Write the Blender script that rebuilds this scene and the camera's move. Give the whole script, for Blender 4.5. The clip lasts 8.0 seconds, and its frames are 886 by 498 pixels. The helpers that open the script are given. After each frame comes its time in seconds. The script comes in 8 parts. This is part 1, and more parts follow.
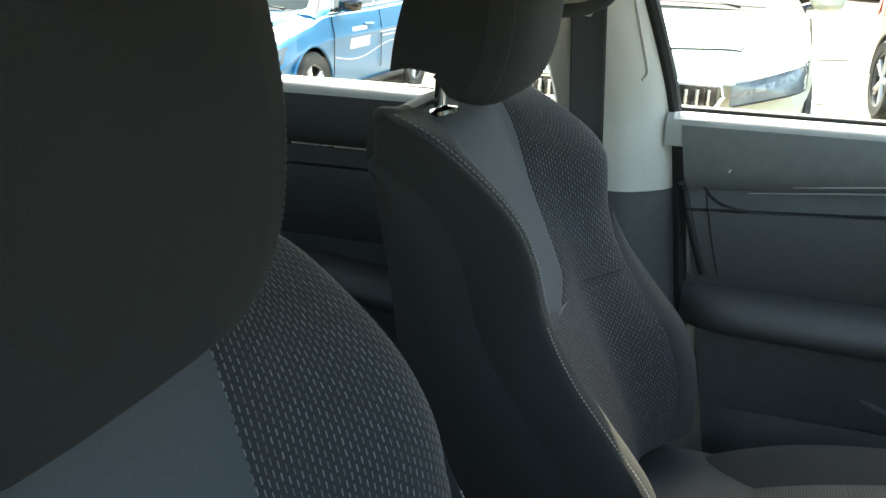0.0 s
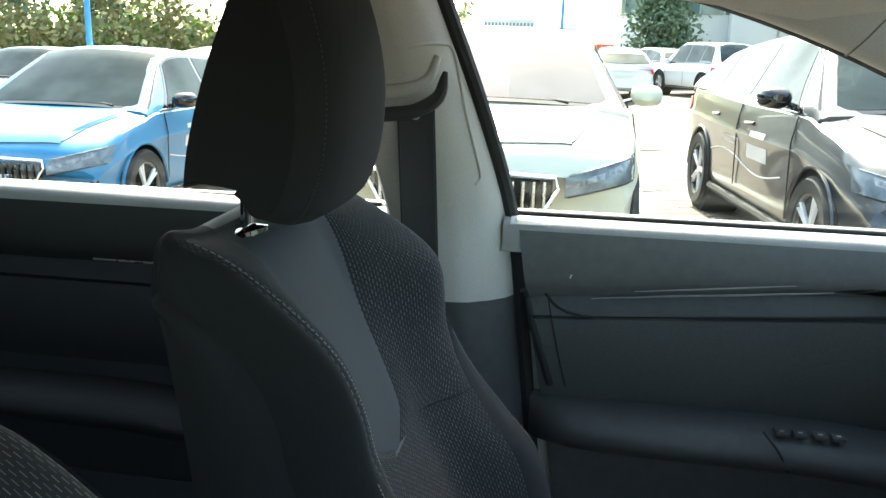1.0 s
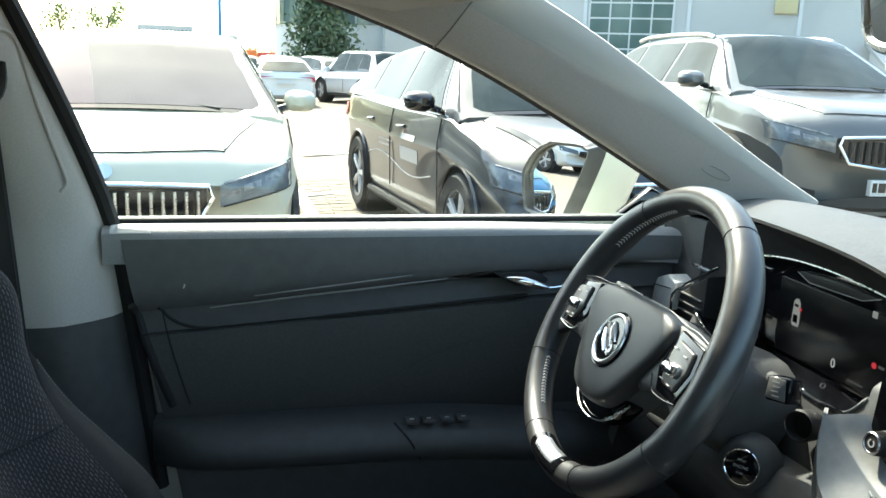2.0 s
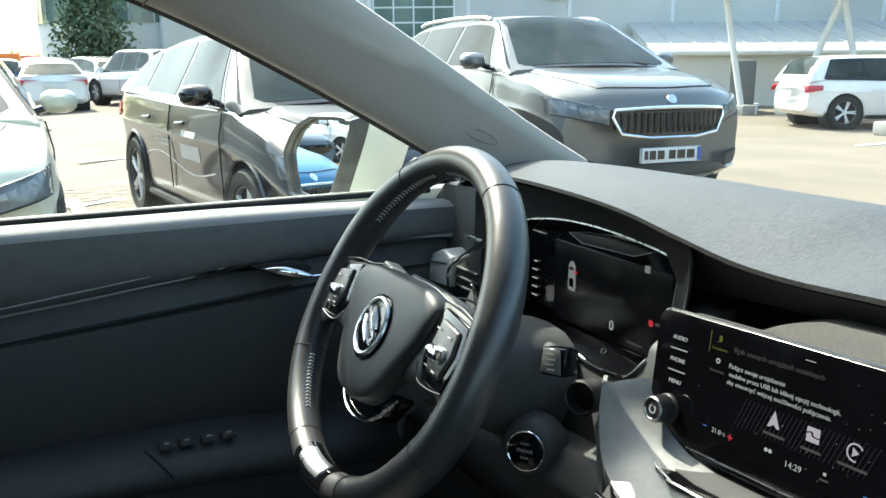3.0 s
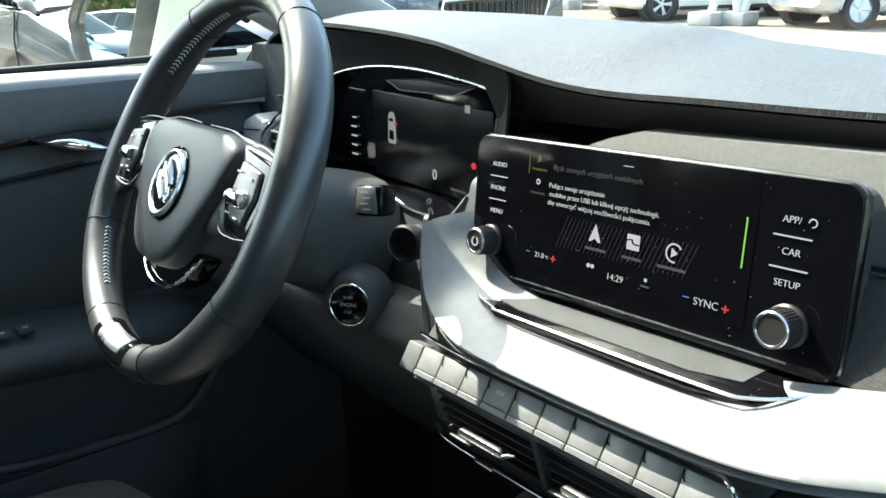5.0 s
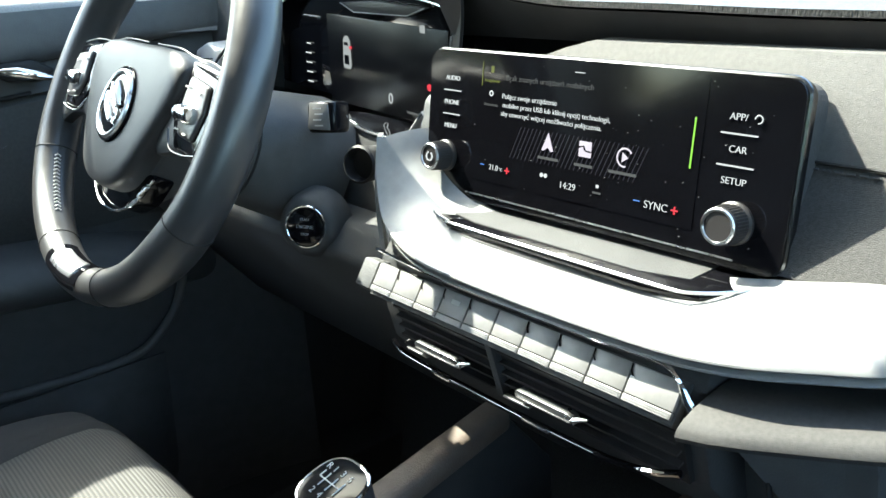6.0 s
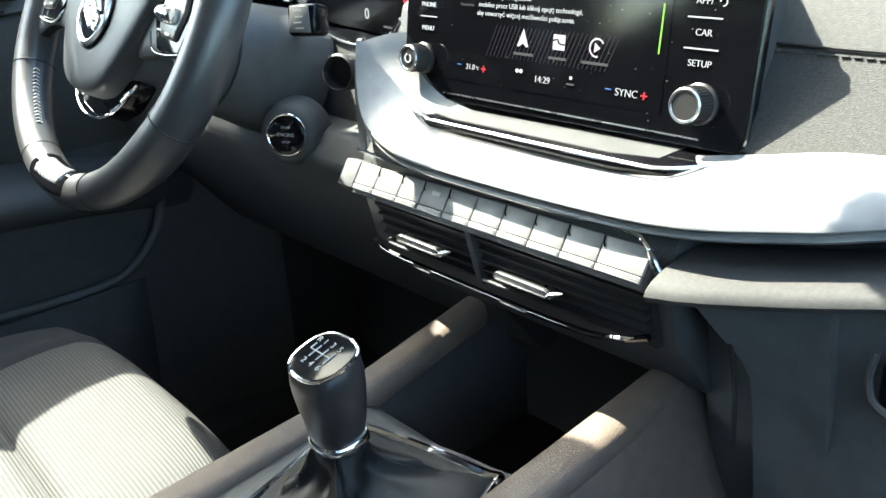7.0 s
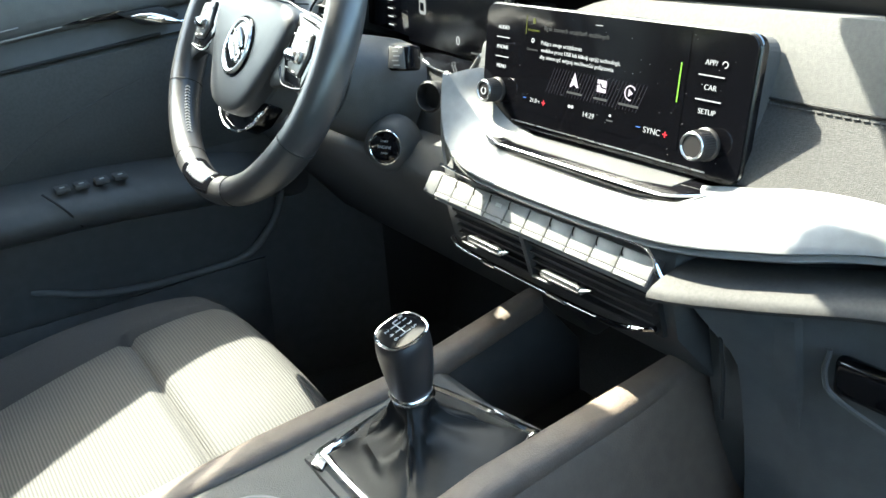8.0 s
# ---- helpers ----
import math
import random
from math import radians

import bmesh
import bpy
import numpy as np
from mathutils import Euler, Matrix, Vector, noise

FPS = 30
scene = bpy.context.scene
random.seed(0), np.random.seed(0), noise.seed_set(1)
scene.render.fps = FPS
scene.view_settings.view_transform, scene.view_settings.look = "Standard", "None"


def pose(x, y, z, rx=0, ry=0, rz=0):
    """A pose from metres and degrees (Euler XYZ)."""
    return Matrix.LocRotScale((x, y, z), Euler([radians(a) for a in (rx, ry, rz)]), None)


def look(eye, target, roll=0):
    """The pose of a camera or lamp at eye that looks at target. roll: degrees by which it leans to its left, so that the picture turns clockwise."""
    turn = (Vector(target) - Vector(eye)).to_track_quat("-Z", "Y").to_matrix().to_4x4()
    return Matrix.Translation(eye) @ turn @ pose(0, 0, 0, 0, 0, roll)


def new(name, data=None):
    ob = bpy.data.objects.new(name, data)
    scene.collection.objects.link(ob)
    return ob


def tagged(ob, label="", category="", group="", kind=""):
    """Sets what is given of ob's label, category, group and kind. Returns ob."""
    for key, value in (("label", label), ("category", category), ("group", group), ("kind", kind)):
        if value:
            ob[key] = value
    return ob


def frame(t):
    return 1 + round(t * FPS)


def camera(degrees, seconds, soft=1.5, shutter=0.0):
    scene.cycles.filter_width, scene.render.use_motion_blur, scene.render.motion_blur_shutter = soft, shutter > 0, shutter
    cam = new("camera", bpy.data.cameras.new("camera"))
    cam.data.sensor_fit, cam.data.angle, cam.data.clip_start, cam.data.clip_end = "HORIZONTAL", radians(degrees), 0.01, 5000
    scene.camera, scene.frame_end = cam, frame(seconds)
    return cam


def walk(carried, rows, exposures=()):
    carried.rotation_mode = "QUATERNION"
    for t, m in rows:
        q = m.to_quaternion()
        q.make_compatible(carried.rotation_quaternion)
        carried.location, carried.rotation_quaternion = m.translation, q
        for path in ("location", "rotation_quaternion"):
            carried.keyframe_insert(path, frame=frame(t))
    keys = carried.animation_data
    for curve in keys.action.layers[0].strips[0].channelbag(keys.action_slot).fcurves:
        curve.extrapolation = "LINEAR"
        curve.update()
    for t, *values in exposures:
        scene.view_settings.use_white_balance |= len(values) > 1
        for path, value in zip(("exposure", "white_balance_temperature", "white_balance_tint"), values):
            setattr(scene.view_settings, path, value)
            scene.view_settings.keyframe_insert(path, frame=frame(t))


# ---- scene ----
cam = camera(55.3, 8.0)
PATH = [
    (0, (-0.113, -0.592, 1.204), (-0.733, 1.186, 0.527), 1.2),
    (0.5, (-0.148, -0.53, 1.209), (-0.66, 1.33, 0.683), 1.5),
    (1, (-0.118, -0.472, 1.208), (-0.417, 1.45, 0.743), 1.7),
    (1.5, (-0.075, -0.44, 1.192), (0.02, 1.51, 0.758), 2.0),
    (2, (-0.032, -0.416, 1.189), (0.413, 1.487, 0.767), 2.0),
    (2.2, (-0.017, -0.406, 1.183), (0.536, 1.47, 0.763), 1.8),
    (3.3, (0.085, -0.3, 1.139), (1.036, 1.403, 0.698), -0.9),
    (3.5, (0.092, -0.295, 1.131), (1.087, 1.381, 0.682), -1.0),
    (4, (0.101, -0.294, 1.117), (1.18, 1.315, 0.62), -1.1),
    (4.5, (0.103, -0.295, 1.098), (1.228, 1.256, 0.523), -1.1),
    (5.8, (0.107, -0.312, 1.065), (1.281, 1.129, 0.326), -1.3),
    (6, (0.106, -0.313, 1.059), (1.287, 1.112, 0.3), -1.3),
    (6.5, (0.095, -0.321, 1.044), (1.287, 1.064, 0.232), -1.3),
    (7, (0.075, -0.338, 1.03), (1.277, 1.01, 0.171), -1.1),
    (7.5, (0.042, -0.372, 1.059), (1.233, 0.967, 0.171), -1.0),
    (8, (0.024, -0.455, 1.105), (1.017, 1.034, 0.213), -2.4),
]
walk(cam, [(t, look(eye, target, roll)) for t, eye, target, roll in PATH], [(0, 3.45, 7500, -2), (0.7, 3.02, 7200, -3), (1.2, 2.90, 7000, -2), (2, 2.48, 6800, -2), (3.4, 2.2, 6600, -2), (4.6, 2.55, 6500, -2), (6, 3.4, 6500, -1), (8, 3.8, 6700, -1)])
GROUND = -0.165

# ---- light ----
SUN_TO = Vector((-0.122, 0.656, 0.745)).normalized()
world = bpy.data.worlds.new("sky")
scene.world = world
world.use_nodes = True
wn, wl = world.node_tree.nodes, world.node_tree.links
sky = wn.new("ShaderNodeTexSky")
sky.sky_type = "NISHITA"
sky.sun_disc = False
sky.sun_elevation = math.asin(SUN_TO.z)
sky.sun_rotation = math.atan2(SUN_TO.x, SUN_TO.y)
sky.dust_density = 2.5
wl.new(sky.outputs[0], wn["Background"].inputs[0])
wn["Background"].inputs[1].default_value = 0.15
sun = new("sun", bpy.data.lights.new("sun", "SUN"))
sun.data.energy, sun.data.angle, sun.data.color = 2.5, radians(0.53), (1.0, 0.95, 0.87)
sun.matrix_world = look((0, 0, 30), Vector((0, 0, 30)) - SUN_TO)


# ---- materials ----
def material(name, color, rough=0.6, metal=0.0, color2=None, scale=40.0, bump=0.0, bump_scale=300.0, spec=0.5, coat=0.0, detail=4.0, fac=(0.35, 0.65), rough_var=0.0, stretch=None):
    """A principled material: two colours mixed by noise in object space, fine bump, varied roughness; stretch scales the noise along each axis."""
    m = bpy.data.materials.new(name)
    m.use_nodes = True
    n, l = m.node_tree.nodes, m.node_tree.links
    b = n["Principled BSDF"]
    b.inputs["Base Color"].default_value = (*color, 1)
    b.inputs["Roughness"].default_value = rough
    b.inputs["Metallic"].default_value = metal
    b.inputs["Specular IOR Level"].default_value = spec
    b.inputs["Coat Weight"].default_value = coat
    b.inputs["Coat Roughness"].default_value = 0.03
    place = n.new("ShaderNodeTexCoord").outputs["Object"]
    if stretch:
        mp = n.new("ShaderNodeMapping")
        mp.inputs["Scale"].default_value = stretch
        l.new(place, mp.inputs["Vector"])
        place = mp.outputs[0]
    if color2 or rough_var:
        t = n.new("ShaderNodeTexNoise")
        t.inputs["Scale"].default_value, t.inputs["Detail"].default_value = scale, detail
        l.new(place, t.inputs["Vector"])
        r = n.new("ShaderNodeMapRange")
        r.inputs[1].default_value, r.inputs[2].default_value = fac
        l.new(t.outputs["Fac"], r.inputs[0])
        if color2:
            x = n.new("ShaderNodeMix")
            x.data_type = "RGBA"
            x.inputs[6].default_value, x.inputs[7].default_value = (*color, 1), (*color2, 1)
            l.new(r.outputs[0], x.inputs[0])
            l.new(x.outputs[2], b.inputs["Base Color"])
        if rough_var:
            q = n.new("ShaderNodeMapRange")
            q.inputs[3].default_value, q.inputs[4].default_value = rough - rough_var, rough + rough_var
            l.new(t.outputs["Fac"], q.inputs[0])
            l.new(q.outputs[0], b.inputs["Roughness"])
    if bump:
        t2 = n.new("ShaderNodeTexNoise")
        t2.inputs["Scale"].default_value, t2.inputs["Detail"].default_value = bump_scale, 2.0
        l.new(place, t2.inputs["Vector"])
        bp = n.new("ShaderNodeBump")
        bp.inputs["Strength"].default_value, bp.inputs["Distance"].default_value = bump, 0.001
        l.new(t2.outputs["Fac"], bp.inputs["Height"])
        l.new(bp.outputs[0], b.inputs["Normal"])
    return m


def math_node(n, l, op, a, b=None, c=None):
    x = n.new("ShaderNodeMath")
    x.operation = op
    for i, v in enumerate((a, b, c)):
        if v is None:
            continue
        if isinstance(v, (int, float)):
            x.inputs[i].default_value = v
        else:
            l.new(v, x.inputs[i])
    return x.outputs[0]


def dash_fabric(name, base, thread, du, dv, duty_u, duty_v, stagger=0.5, rough=0.95):
    """Woven cloth with short light threads in staggered rows; UV is in metres."""
    m = material(name, base, rough, bump=0.5, bump_scale=1500)
    n, l = m.node_tree.nodes, m.node_tree.links
    b = n["Principled BSDF"]
    uv = n.new("ShaderNodeUVMap")
    s = n.new("ShaderNodeSeparateXYZ")
    l.new(uv.outputs[0], s.inputs[0])
    u = math_node(n, l, "DIVIDE", s.outputs[0], du)
    row = math_node(n, l, "FLOOR", u)
    fu = math_node(n, l, "FRACT", u)
    v = math_node(n, l, "ADD", math_node(n, l, "DIVIDE", s.outputs[1], dv), math_node(n, l, "MULTIPLY", row, stagger))
    fv = math_node(n, l, "FRACT", v)
    mask = math_node(n, l, "MULTIPLY", math_node(n, l, "LESS_THAN", fu, duty_u), math_node(n, l, "LESS_THAN", fv, duty_v))
    wn2 = n.new("ShaderNodeTexWhiteNoise")
    wn2.noise_dimensions = "2D"
    cx = n.new("ShaderNodeCombineXYZ")
    l.new(row, cx.inputs[0])
    l.new(math_node(n, l, "FLOOR", v), cx.inputs[1])
    l.new(cx.outputs[0], wn2.inputs["Vector"])
    mask = math_node(n, l, "MULTIPLY", mask, math_node(n, l, "ADD", math_node(n, l, "MULTIPLY", wn2.outputs[0], 0.6), 0.4))
    x = n.new("ShaderNodeMix")
    x.data_type = "RGBA"
    x.inputs[6].default_value, x.inputs[7].default_value = (*base, 1), (*thread, 1)
    l.new(mask, x.inputs[0])
    l.new(x.outputs[2], b.inputs["Base Color"])
    bp = n.new("ShaderNodeBump")
    bp.inputs["Strength"].default_value, bp.inputs["Distance"].default_value = 0.6, 0.0006
    l.new(mask, bp.inputs["Height"])
    l.new(bp.outputs[0], b.inputs["Normal"])
    return m


def ribbed(name, base, base2, pitch, depth=0.001, rough=0.8, axis=1):
    """Cloth or foil with fine ribs; UV is in metres."""
    m = material(name, base, rough)
    n, l = m.node_tree.nodes, m.node_tree.links
    b = n["Principled BSDF"]
    uv = n.new("ShaderNodeUVMap")
    s = n.new("ShaderNodeSeparateXYZ")
    l.new(uv.outputs[0], s.inputs[0])
    w = math_node(n, l, "SINE", math_node(n, l, "MULTIPLY", s.outputs[axis], 2 * math.pi / pitch))
    w2 = math_node(n, l, "SINE", math_node(n, l, "MULTIPLY", s.outputs[1 - axis], 2 * math.pi / (pitch * 0.8)))
    h = math_node(n, l, "ADD", math_node(n, l, "MULTIPLY", w, 0.4), math_node(n, l, "ADD", 0.5, math_node(n, l, "MULTIPLY", w2, 0.1)))
    x = n.new("ShaderNodeMix")
    x.data_type = "RGBA"
    x.inputs[6].default_value, x.inputs[7].default_value = (*base, 1), (*base2, 1)
    l.new(h, x.inputs[0])
    l.new(x.outputs[2], b.inputs["Base Color"])
    bp = n.new("ShaderNodeBump")
    bp.inputs["Strength"].default_value, bp.inputs["Distance"].default_value = 0.7, depth
    l.new(h, bp.inputs["Height"])
    l.new(bp.outputs[0], b.inputs["Normal"])
    return m


def glass_mat(name, tint=(0.95, 0.98, 0.97), rough=0.0):
    """Thin clear glass: see-through, with gloss that grows towards grazing angles."""
    m = bpy.data.materials.new(name)
    m.use_nodes = True
    n, l = m.node_tree.nodes, m.node_tree.links
    n.remove(n["Principled BSDF"])
    tr, gl, mx, lw = n.new("ShaderNodeBsdfTransparent"), n.new("ShaderNodeBsdfGlossy"), n.new("ShaderNodeMixShader"), n.new("ShaderNodeLayerWeight")
    tr.inputs[0].default_value = (*tint, 1)
    gl.inputs["Roughness"].default_value = rough
    lw.inputs[0].default_value = 0.5
    f = math_node(n, l, "ADD", math_node(n, l, "MULTIPLY", math_node(n, l, "POWER", lw.outputs["Facing"], 5.0), 0.5), 0.025)
    l.new(f, mx.inputs[0])
    l.new(tr.outputs[0], mx.inputs[1])
    l.new(gl.outputs[0], mx.inputs[2])
    l.new(mx.outputs[0], n["Material Output"].inputs[0])
    return m


def emit_mat(name, color, strength):
    m = bpy.data.materials.new(name)
    m.use_nodes = True
    b = m.node_tree.nodes["Principled BSDF"]
    b.inputs["Base Color"].default_value = (0.01, 0.01, 0.01, 1)
    b.inputs["Emission Color"].default_value = (*color, 1)
    b.inputs["Specular IOR Level"].default_value = 0.2
    b.inputs["Emission Strength"].default_value = strength
    b.inputs["Roughness"].default_value = 0.2
    return m


M = dict(
    # cloth_black also serves seat sides away from the window, their shade in the colour
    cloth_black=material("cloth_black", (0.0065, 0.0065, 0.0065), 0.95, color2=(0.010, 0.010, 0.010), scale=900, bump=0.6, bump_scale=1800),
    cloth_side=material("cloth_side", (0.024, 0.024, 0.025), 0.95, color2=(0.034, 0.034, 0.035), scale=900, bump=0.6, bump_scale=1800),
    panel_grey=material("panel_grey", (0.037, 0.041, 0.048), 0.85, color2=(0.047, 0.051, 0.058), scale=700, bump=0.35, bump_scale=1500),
    dots=dash_fabric("dots", (0.016, 0.016, 0.018), (0.125, 0.125, 0.135), 0.0042, 0.0075, 0.22, 0.62),
    cushion=ribbed("cushion", (0.036, 0.036, 0.037), (0.088, 0.086, 0.079), 0.0036, 0.0007),
    stitch=material("stitch", (0.22, 0.22, 0.22), 0.8),
    stitch_pale=material("stitch_pale", (0.50, 0.50, 0.49), 0.7),
    stitch_dark=material("stitch_dark", (0.06, 0.06, 0.06), 0.8),
    # lighter copy of panel_grey, with light from above put into the colour
    panel_toplit=material("panel_toplit", (0.108, 0.112, 0.122), 0.85, color2=(0.128, 0.132, 0.142), scale=700, bump=0.35, bump_scale=1500),
    pillar=material("pillar", (0.44, 0.415, 0.385), 0.85, color2=(0.48, 0.455, 0.42), scale=400, bump=0.25, bump_scale=1200),
    pillar_seam=material("pillar_seam", (0.20, 0.19, 0.175), 0.85),
    headliner=material("headliner", (0.50, 0.475, 0.44), 0.95, color2=(0.55, 0.52, 0.48), scale=500, bump=0.35, bump_scale=1500),
    plastic=material("plastic", (0.052, 0.053, 0.053), 0.55, color2=(0.064, 0.065, 0.065), scale=60, bump=0.45, bump_scale=900, rough_var=0.06),
    plastic_mid=material("plastic_mid", (0.098, 0.099, 0.098), 0.55, color2=(0.115, 0.116, 0.114), scale=60, bump=0.45, bump_scale=900, rough_var=0.06),
    dash_soft=material("dash_soft", (0.034, 0.034, 0.033), 0.50, color2=(0.084, 0.082, 0.078), scale=900, bump=0.75, bump_scale=950, spec=0.5, rough_var=0.08, stretch=(0.16, 1.0, 0.35)),
    # dash_pad is lighter than pad_low to stand for sun on the upper half
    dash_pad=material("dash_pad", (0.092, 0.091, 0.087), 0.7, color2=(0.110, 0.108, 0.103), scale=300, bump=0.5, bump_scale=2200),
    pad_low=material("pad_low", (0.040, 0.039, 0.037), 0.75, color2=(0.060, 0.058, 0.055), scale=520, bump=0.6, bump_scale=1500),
    roll=material("roll", (0.046, 0.044, 0.041), 0.6, color2=(0.060, 0.057, 0.053), scale=420, bump=0.45, bump_scale=2400),
    gloss_black=material("gloss_black", (0.004, 0.004, 0.005), 0.06, spec=0.6, rough_var=0.02, scale=30),
    plate_black=material("plate_black", (0.005, 0.005, 0.006), 0.10, spec=0.15, rough_var=0.05, scale=60),
    screen=material("screen", (0.003, 0.003, 0.004), 0.10, spec=0.5, rough_var=0.03, scale=50),
    display_glass=material("display_glass", (0.006, 0.006, 0.007), 0.26, spec=0.25, rough_var=0.03, scale=50),
    hub_black=material("hub_black", (0.021, 0.0225, 0.024), 0.48, color2=(0.027, 0.0285, 0.030), scale=80, bump=0.12, bump_scale=1400, rough_var=0.06),
    leather=material("leather", (0.030, 0.030, 0.0305), 0.36, color2=(0.037, 0.037, 0.0375), spec=0.8, scale=80, bump=0.10, bump_scale=1100, rough_var=0.07),
    gaiter=material("gaiter", (0.008, 0.008, 0.008), 0.50, color2=(0.012, 0.012, 0.012), spec=0.3, scale=60, bump=0.18, bump_scale=1300, rough_var=0.08),
    edge_metal=material("edge_metal", (0.20, 0.205, 0.21), 0.22, 1.0, rough_var=0.05, scale=80),
    silver=material("silver", (0.62, 0.63, 0.64), 0.28, 1.0, rough_var=0.05, scale=80),
    chrome=material("chrome", (0.85, 0.86, 0.87), 0.06, 1.0, rough_var=0.02, scale=60),
    decor=material("decor", (0.245, 0.245, 0.239), 0.40, 0.15, color2=(0.28, 0.28, 0.273), scale=120, rough_var=0.05),
    # sill: paler than the door plastic, sunlight put into the colour
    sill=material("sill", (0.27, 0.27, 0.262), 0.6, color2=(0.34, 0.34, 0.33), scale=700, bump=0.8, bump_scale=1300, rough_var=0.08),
    # rear_black: lining colour with the dim rear's shade put into it
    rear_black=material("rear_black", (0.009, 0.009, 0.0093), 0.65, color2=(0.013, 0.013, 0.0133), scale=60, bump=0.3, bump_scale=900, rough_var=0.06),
    door_pad=material("door_pad", (0.052, 0.053, 0.052), 0.75, color2=(0.064, 0.065, 0.063), scale=300, bump=0.3, bump_scale=1200),
    rubber=material("rubber", (0.012, 0.012, 0.012), 0.75),
    belt=material("belt", (0.035, 0.036, 0.038), 0.8, color2=(0.05, 0.05, 0.053), scale=900),
    carpet=material("carpet", (0.030, 0.030, 0.030), 1.0, color2=(0.055, 0.055, 0.054), scale=600, bump=1.0, bump_scale=900),
    glass=glass_mat("glass"),
    glass_tint=glass_mat("glass_tint", (0.45, 0.5, 0.5)),
    mirror=material("mirror", (0.93, 0.95, 0.95), 0.0, 1.0),
    sticker=material("sticker", (0.62, 0.62, 0.60), 0.7),
    text_grey=material("text_grey", (0.45, 0.45, 0.44), 0.7),
    knob=material("knob", (0.030, 0.028, 0.028), 0.34, rough_var=0.06, scale=200),
    glow_white=emit_mat("glow_white", (0.86, 0.88, 0.92), 0.10),
    glow_pink=emit_mat("glow_pink", (0.83, 0.74, 0.88), 0.11),
    glow_green=emit_mat("glow_green", (0.35, 0.80, 0.10), 0.12),
    glow_olive=emit_mat("glow_olive", (0.60, 0.66, 0.16), 0.030),
    glow_red=emit_mat("glow_red", (0.85, 0.05, 0.08), 0.11),
    glow_blue=emit_mat("glow_blue", (0.12, 0.3, 0.8), 0.12),
    glow_dim=emit_mat("glow_dim", (0.75, 0.77, 0.8), 0.015),
)


# ---- geometry helpers ----
def mesh_object(name, bm, mat, smooth=True):
    me = bpy.data.meshes.new(name)
    bm.to_mesh(me)
    bm.free()
    for p in me.polygons:
        p.use_smooth = smooth
    me.materials.append(mat)
    return new(name, me)


def part(name, bm, mat, parent, label="", smooth=True):
    ob = mesh_object(name, bm, mat, smooth)
    ob.parent = parent
    if label:
        ob["label"] = label
    if smooth:
        sharpen(ob.data)
    return ob


def sharpen(me, angle=38):
    """Marks edges sharper than the angle, so that shading breaks there."""
    bm = bmesh.new()
    bm.from_mesh(me)
    lim = radians(angle)
    for e in bm.edges:
        if len(e.link_faces) == 2:
            e.smooth = e.calc_face_angle(0.0) < lim
    bm.to_mesh(me)
    bm.free()


def thing(name, m, label, category, group="", kind=""):
    ob = new(name)
    ob.matrix_world = m
    ob.empty_display_size = 0.05
    return tagged(ob, label, category, group, kind)


def single(name, bm, mat, m, label, category, group="", kind="", smooth=True):
    ob = mesh_object(name, bm, mat, smooth)
    if smooth:
        sharpen(ob.data)
    ob.matrix_world = m
    return tagged(ob, label, category, group, kind)


def box(x0, x1, y0, y1, z0, z1, bevel=0.0, seg=2, bm=None):
    own = bm is None
    b = bmesh.new()
    bmesh.ops.create_cube(b, size=1.0)
    for v in b.verts:
        v.co = Vector((x0 + (v.co.x + 0.5) * (x1 - x0), y0 + (v.co.y + 0.5) * (y1 - y0), z0 + (v.co.z + 0.5) * (z1 - z0)))
    if bevel:
        bmesh.ops.bevel(b, geom=b.edges[:], offset=bevel, segments=seg, affect="EDGES", profile=0.5)
    if own:
        return b
    return join(bm, b)


def join(bm, other):
    me = bpy.data.meshes.new("tmp")
    other.to_mesh(me)
    other.free()
    bm.from_mesh(me)
    bpy.data.meshes.remove(me)
    return bm


def prism(poly, axis, a, b, bevel=0.0, seg=2):
    """A polygon in the two other axes (in x, y, z order), drawn out along axis from a to b."""
    bm = bmesh.new()
    i = "xyz".index(axis)

    def at(p, h):
        c = list(p)
        c.insert(i, h)
        return bm.verts.new(c)
    lo, hi = [at(p, a) for p in poly], [at(p, b) for p in poly]
    bm.faces.new(lo)
    bm.faces.new(hi[::-1])
    for k in range(len(poly)):
        j = (k + 1) % len(poly)
        bm.faces.new((lo[k], hi[k], hi[j], lo[j]))
    bmesh.ops.recalc_face_normals(bm, faces=bm.faces[:])
    if bevel:
        bmesh.ops.bevel(bm, geom=[e for e in bm.edges if e.calc_face_angle(0) > 0.5], offset=bevel, segments=seg, affect="EDGES", profile=0.5)
    return bm


def loft(rings, closed_ends=True, cyclic=True):
    """Skin through rings of equally many points."""
    bm = bmesh.new()
    rs = [[bm.verts.new(p) for p in r] for r in rings]
    n = len(rs[0])
    for a, b in zip(rs, rs[1:]):
        for k in range(n if cyclic else n - 1):
            j = (k + 1) % n
            bm.faces.new((a[k], a[j], b[j], b[k]))
    if closed_ends and cyclic:
        bm.faces.new(rs[0][::-1])
        bm.faces.new(rs[-1])
    bmesh.ops.recalc_face_normals(bm, faces=bm.faces[:])
    return bm


def oval(n, rx, ry, p=2.0):
    """A rounded outline: p 2 is an ellipse, more is squarer."""
    out = []
    for k in range(n):
        a = 2 * math.pi * k / n
        c, s = math.cos(a), math.sin(a)
        out.append((rx * math.copysign(abs(c) ** (2 / p), c), ry * math.copysign(abs(s) ** (2 / p), s)))
    return out


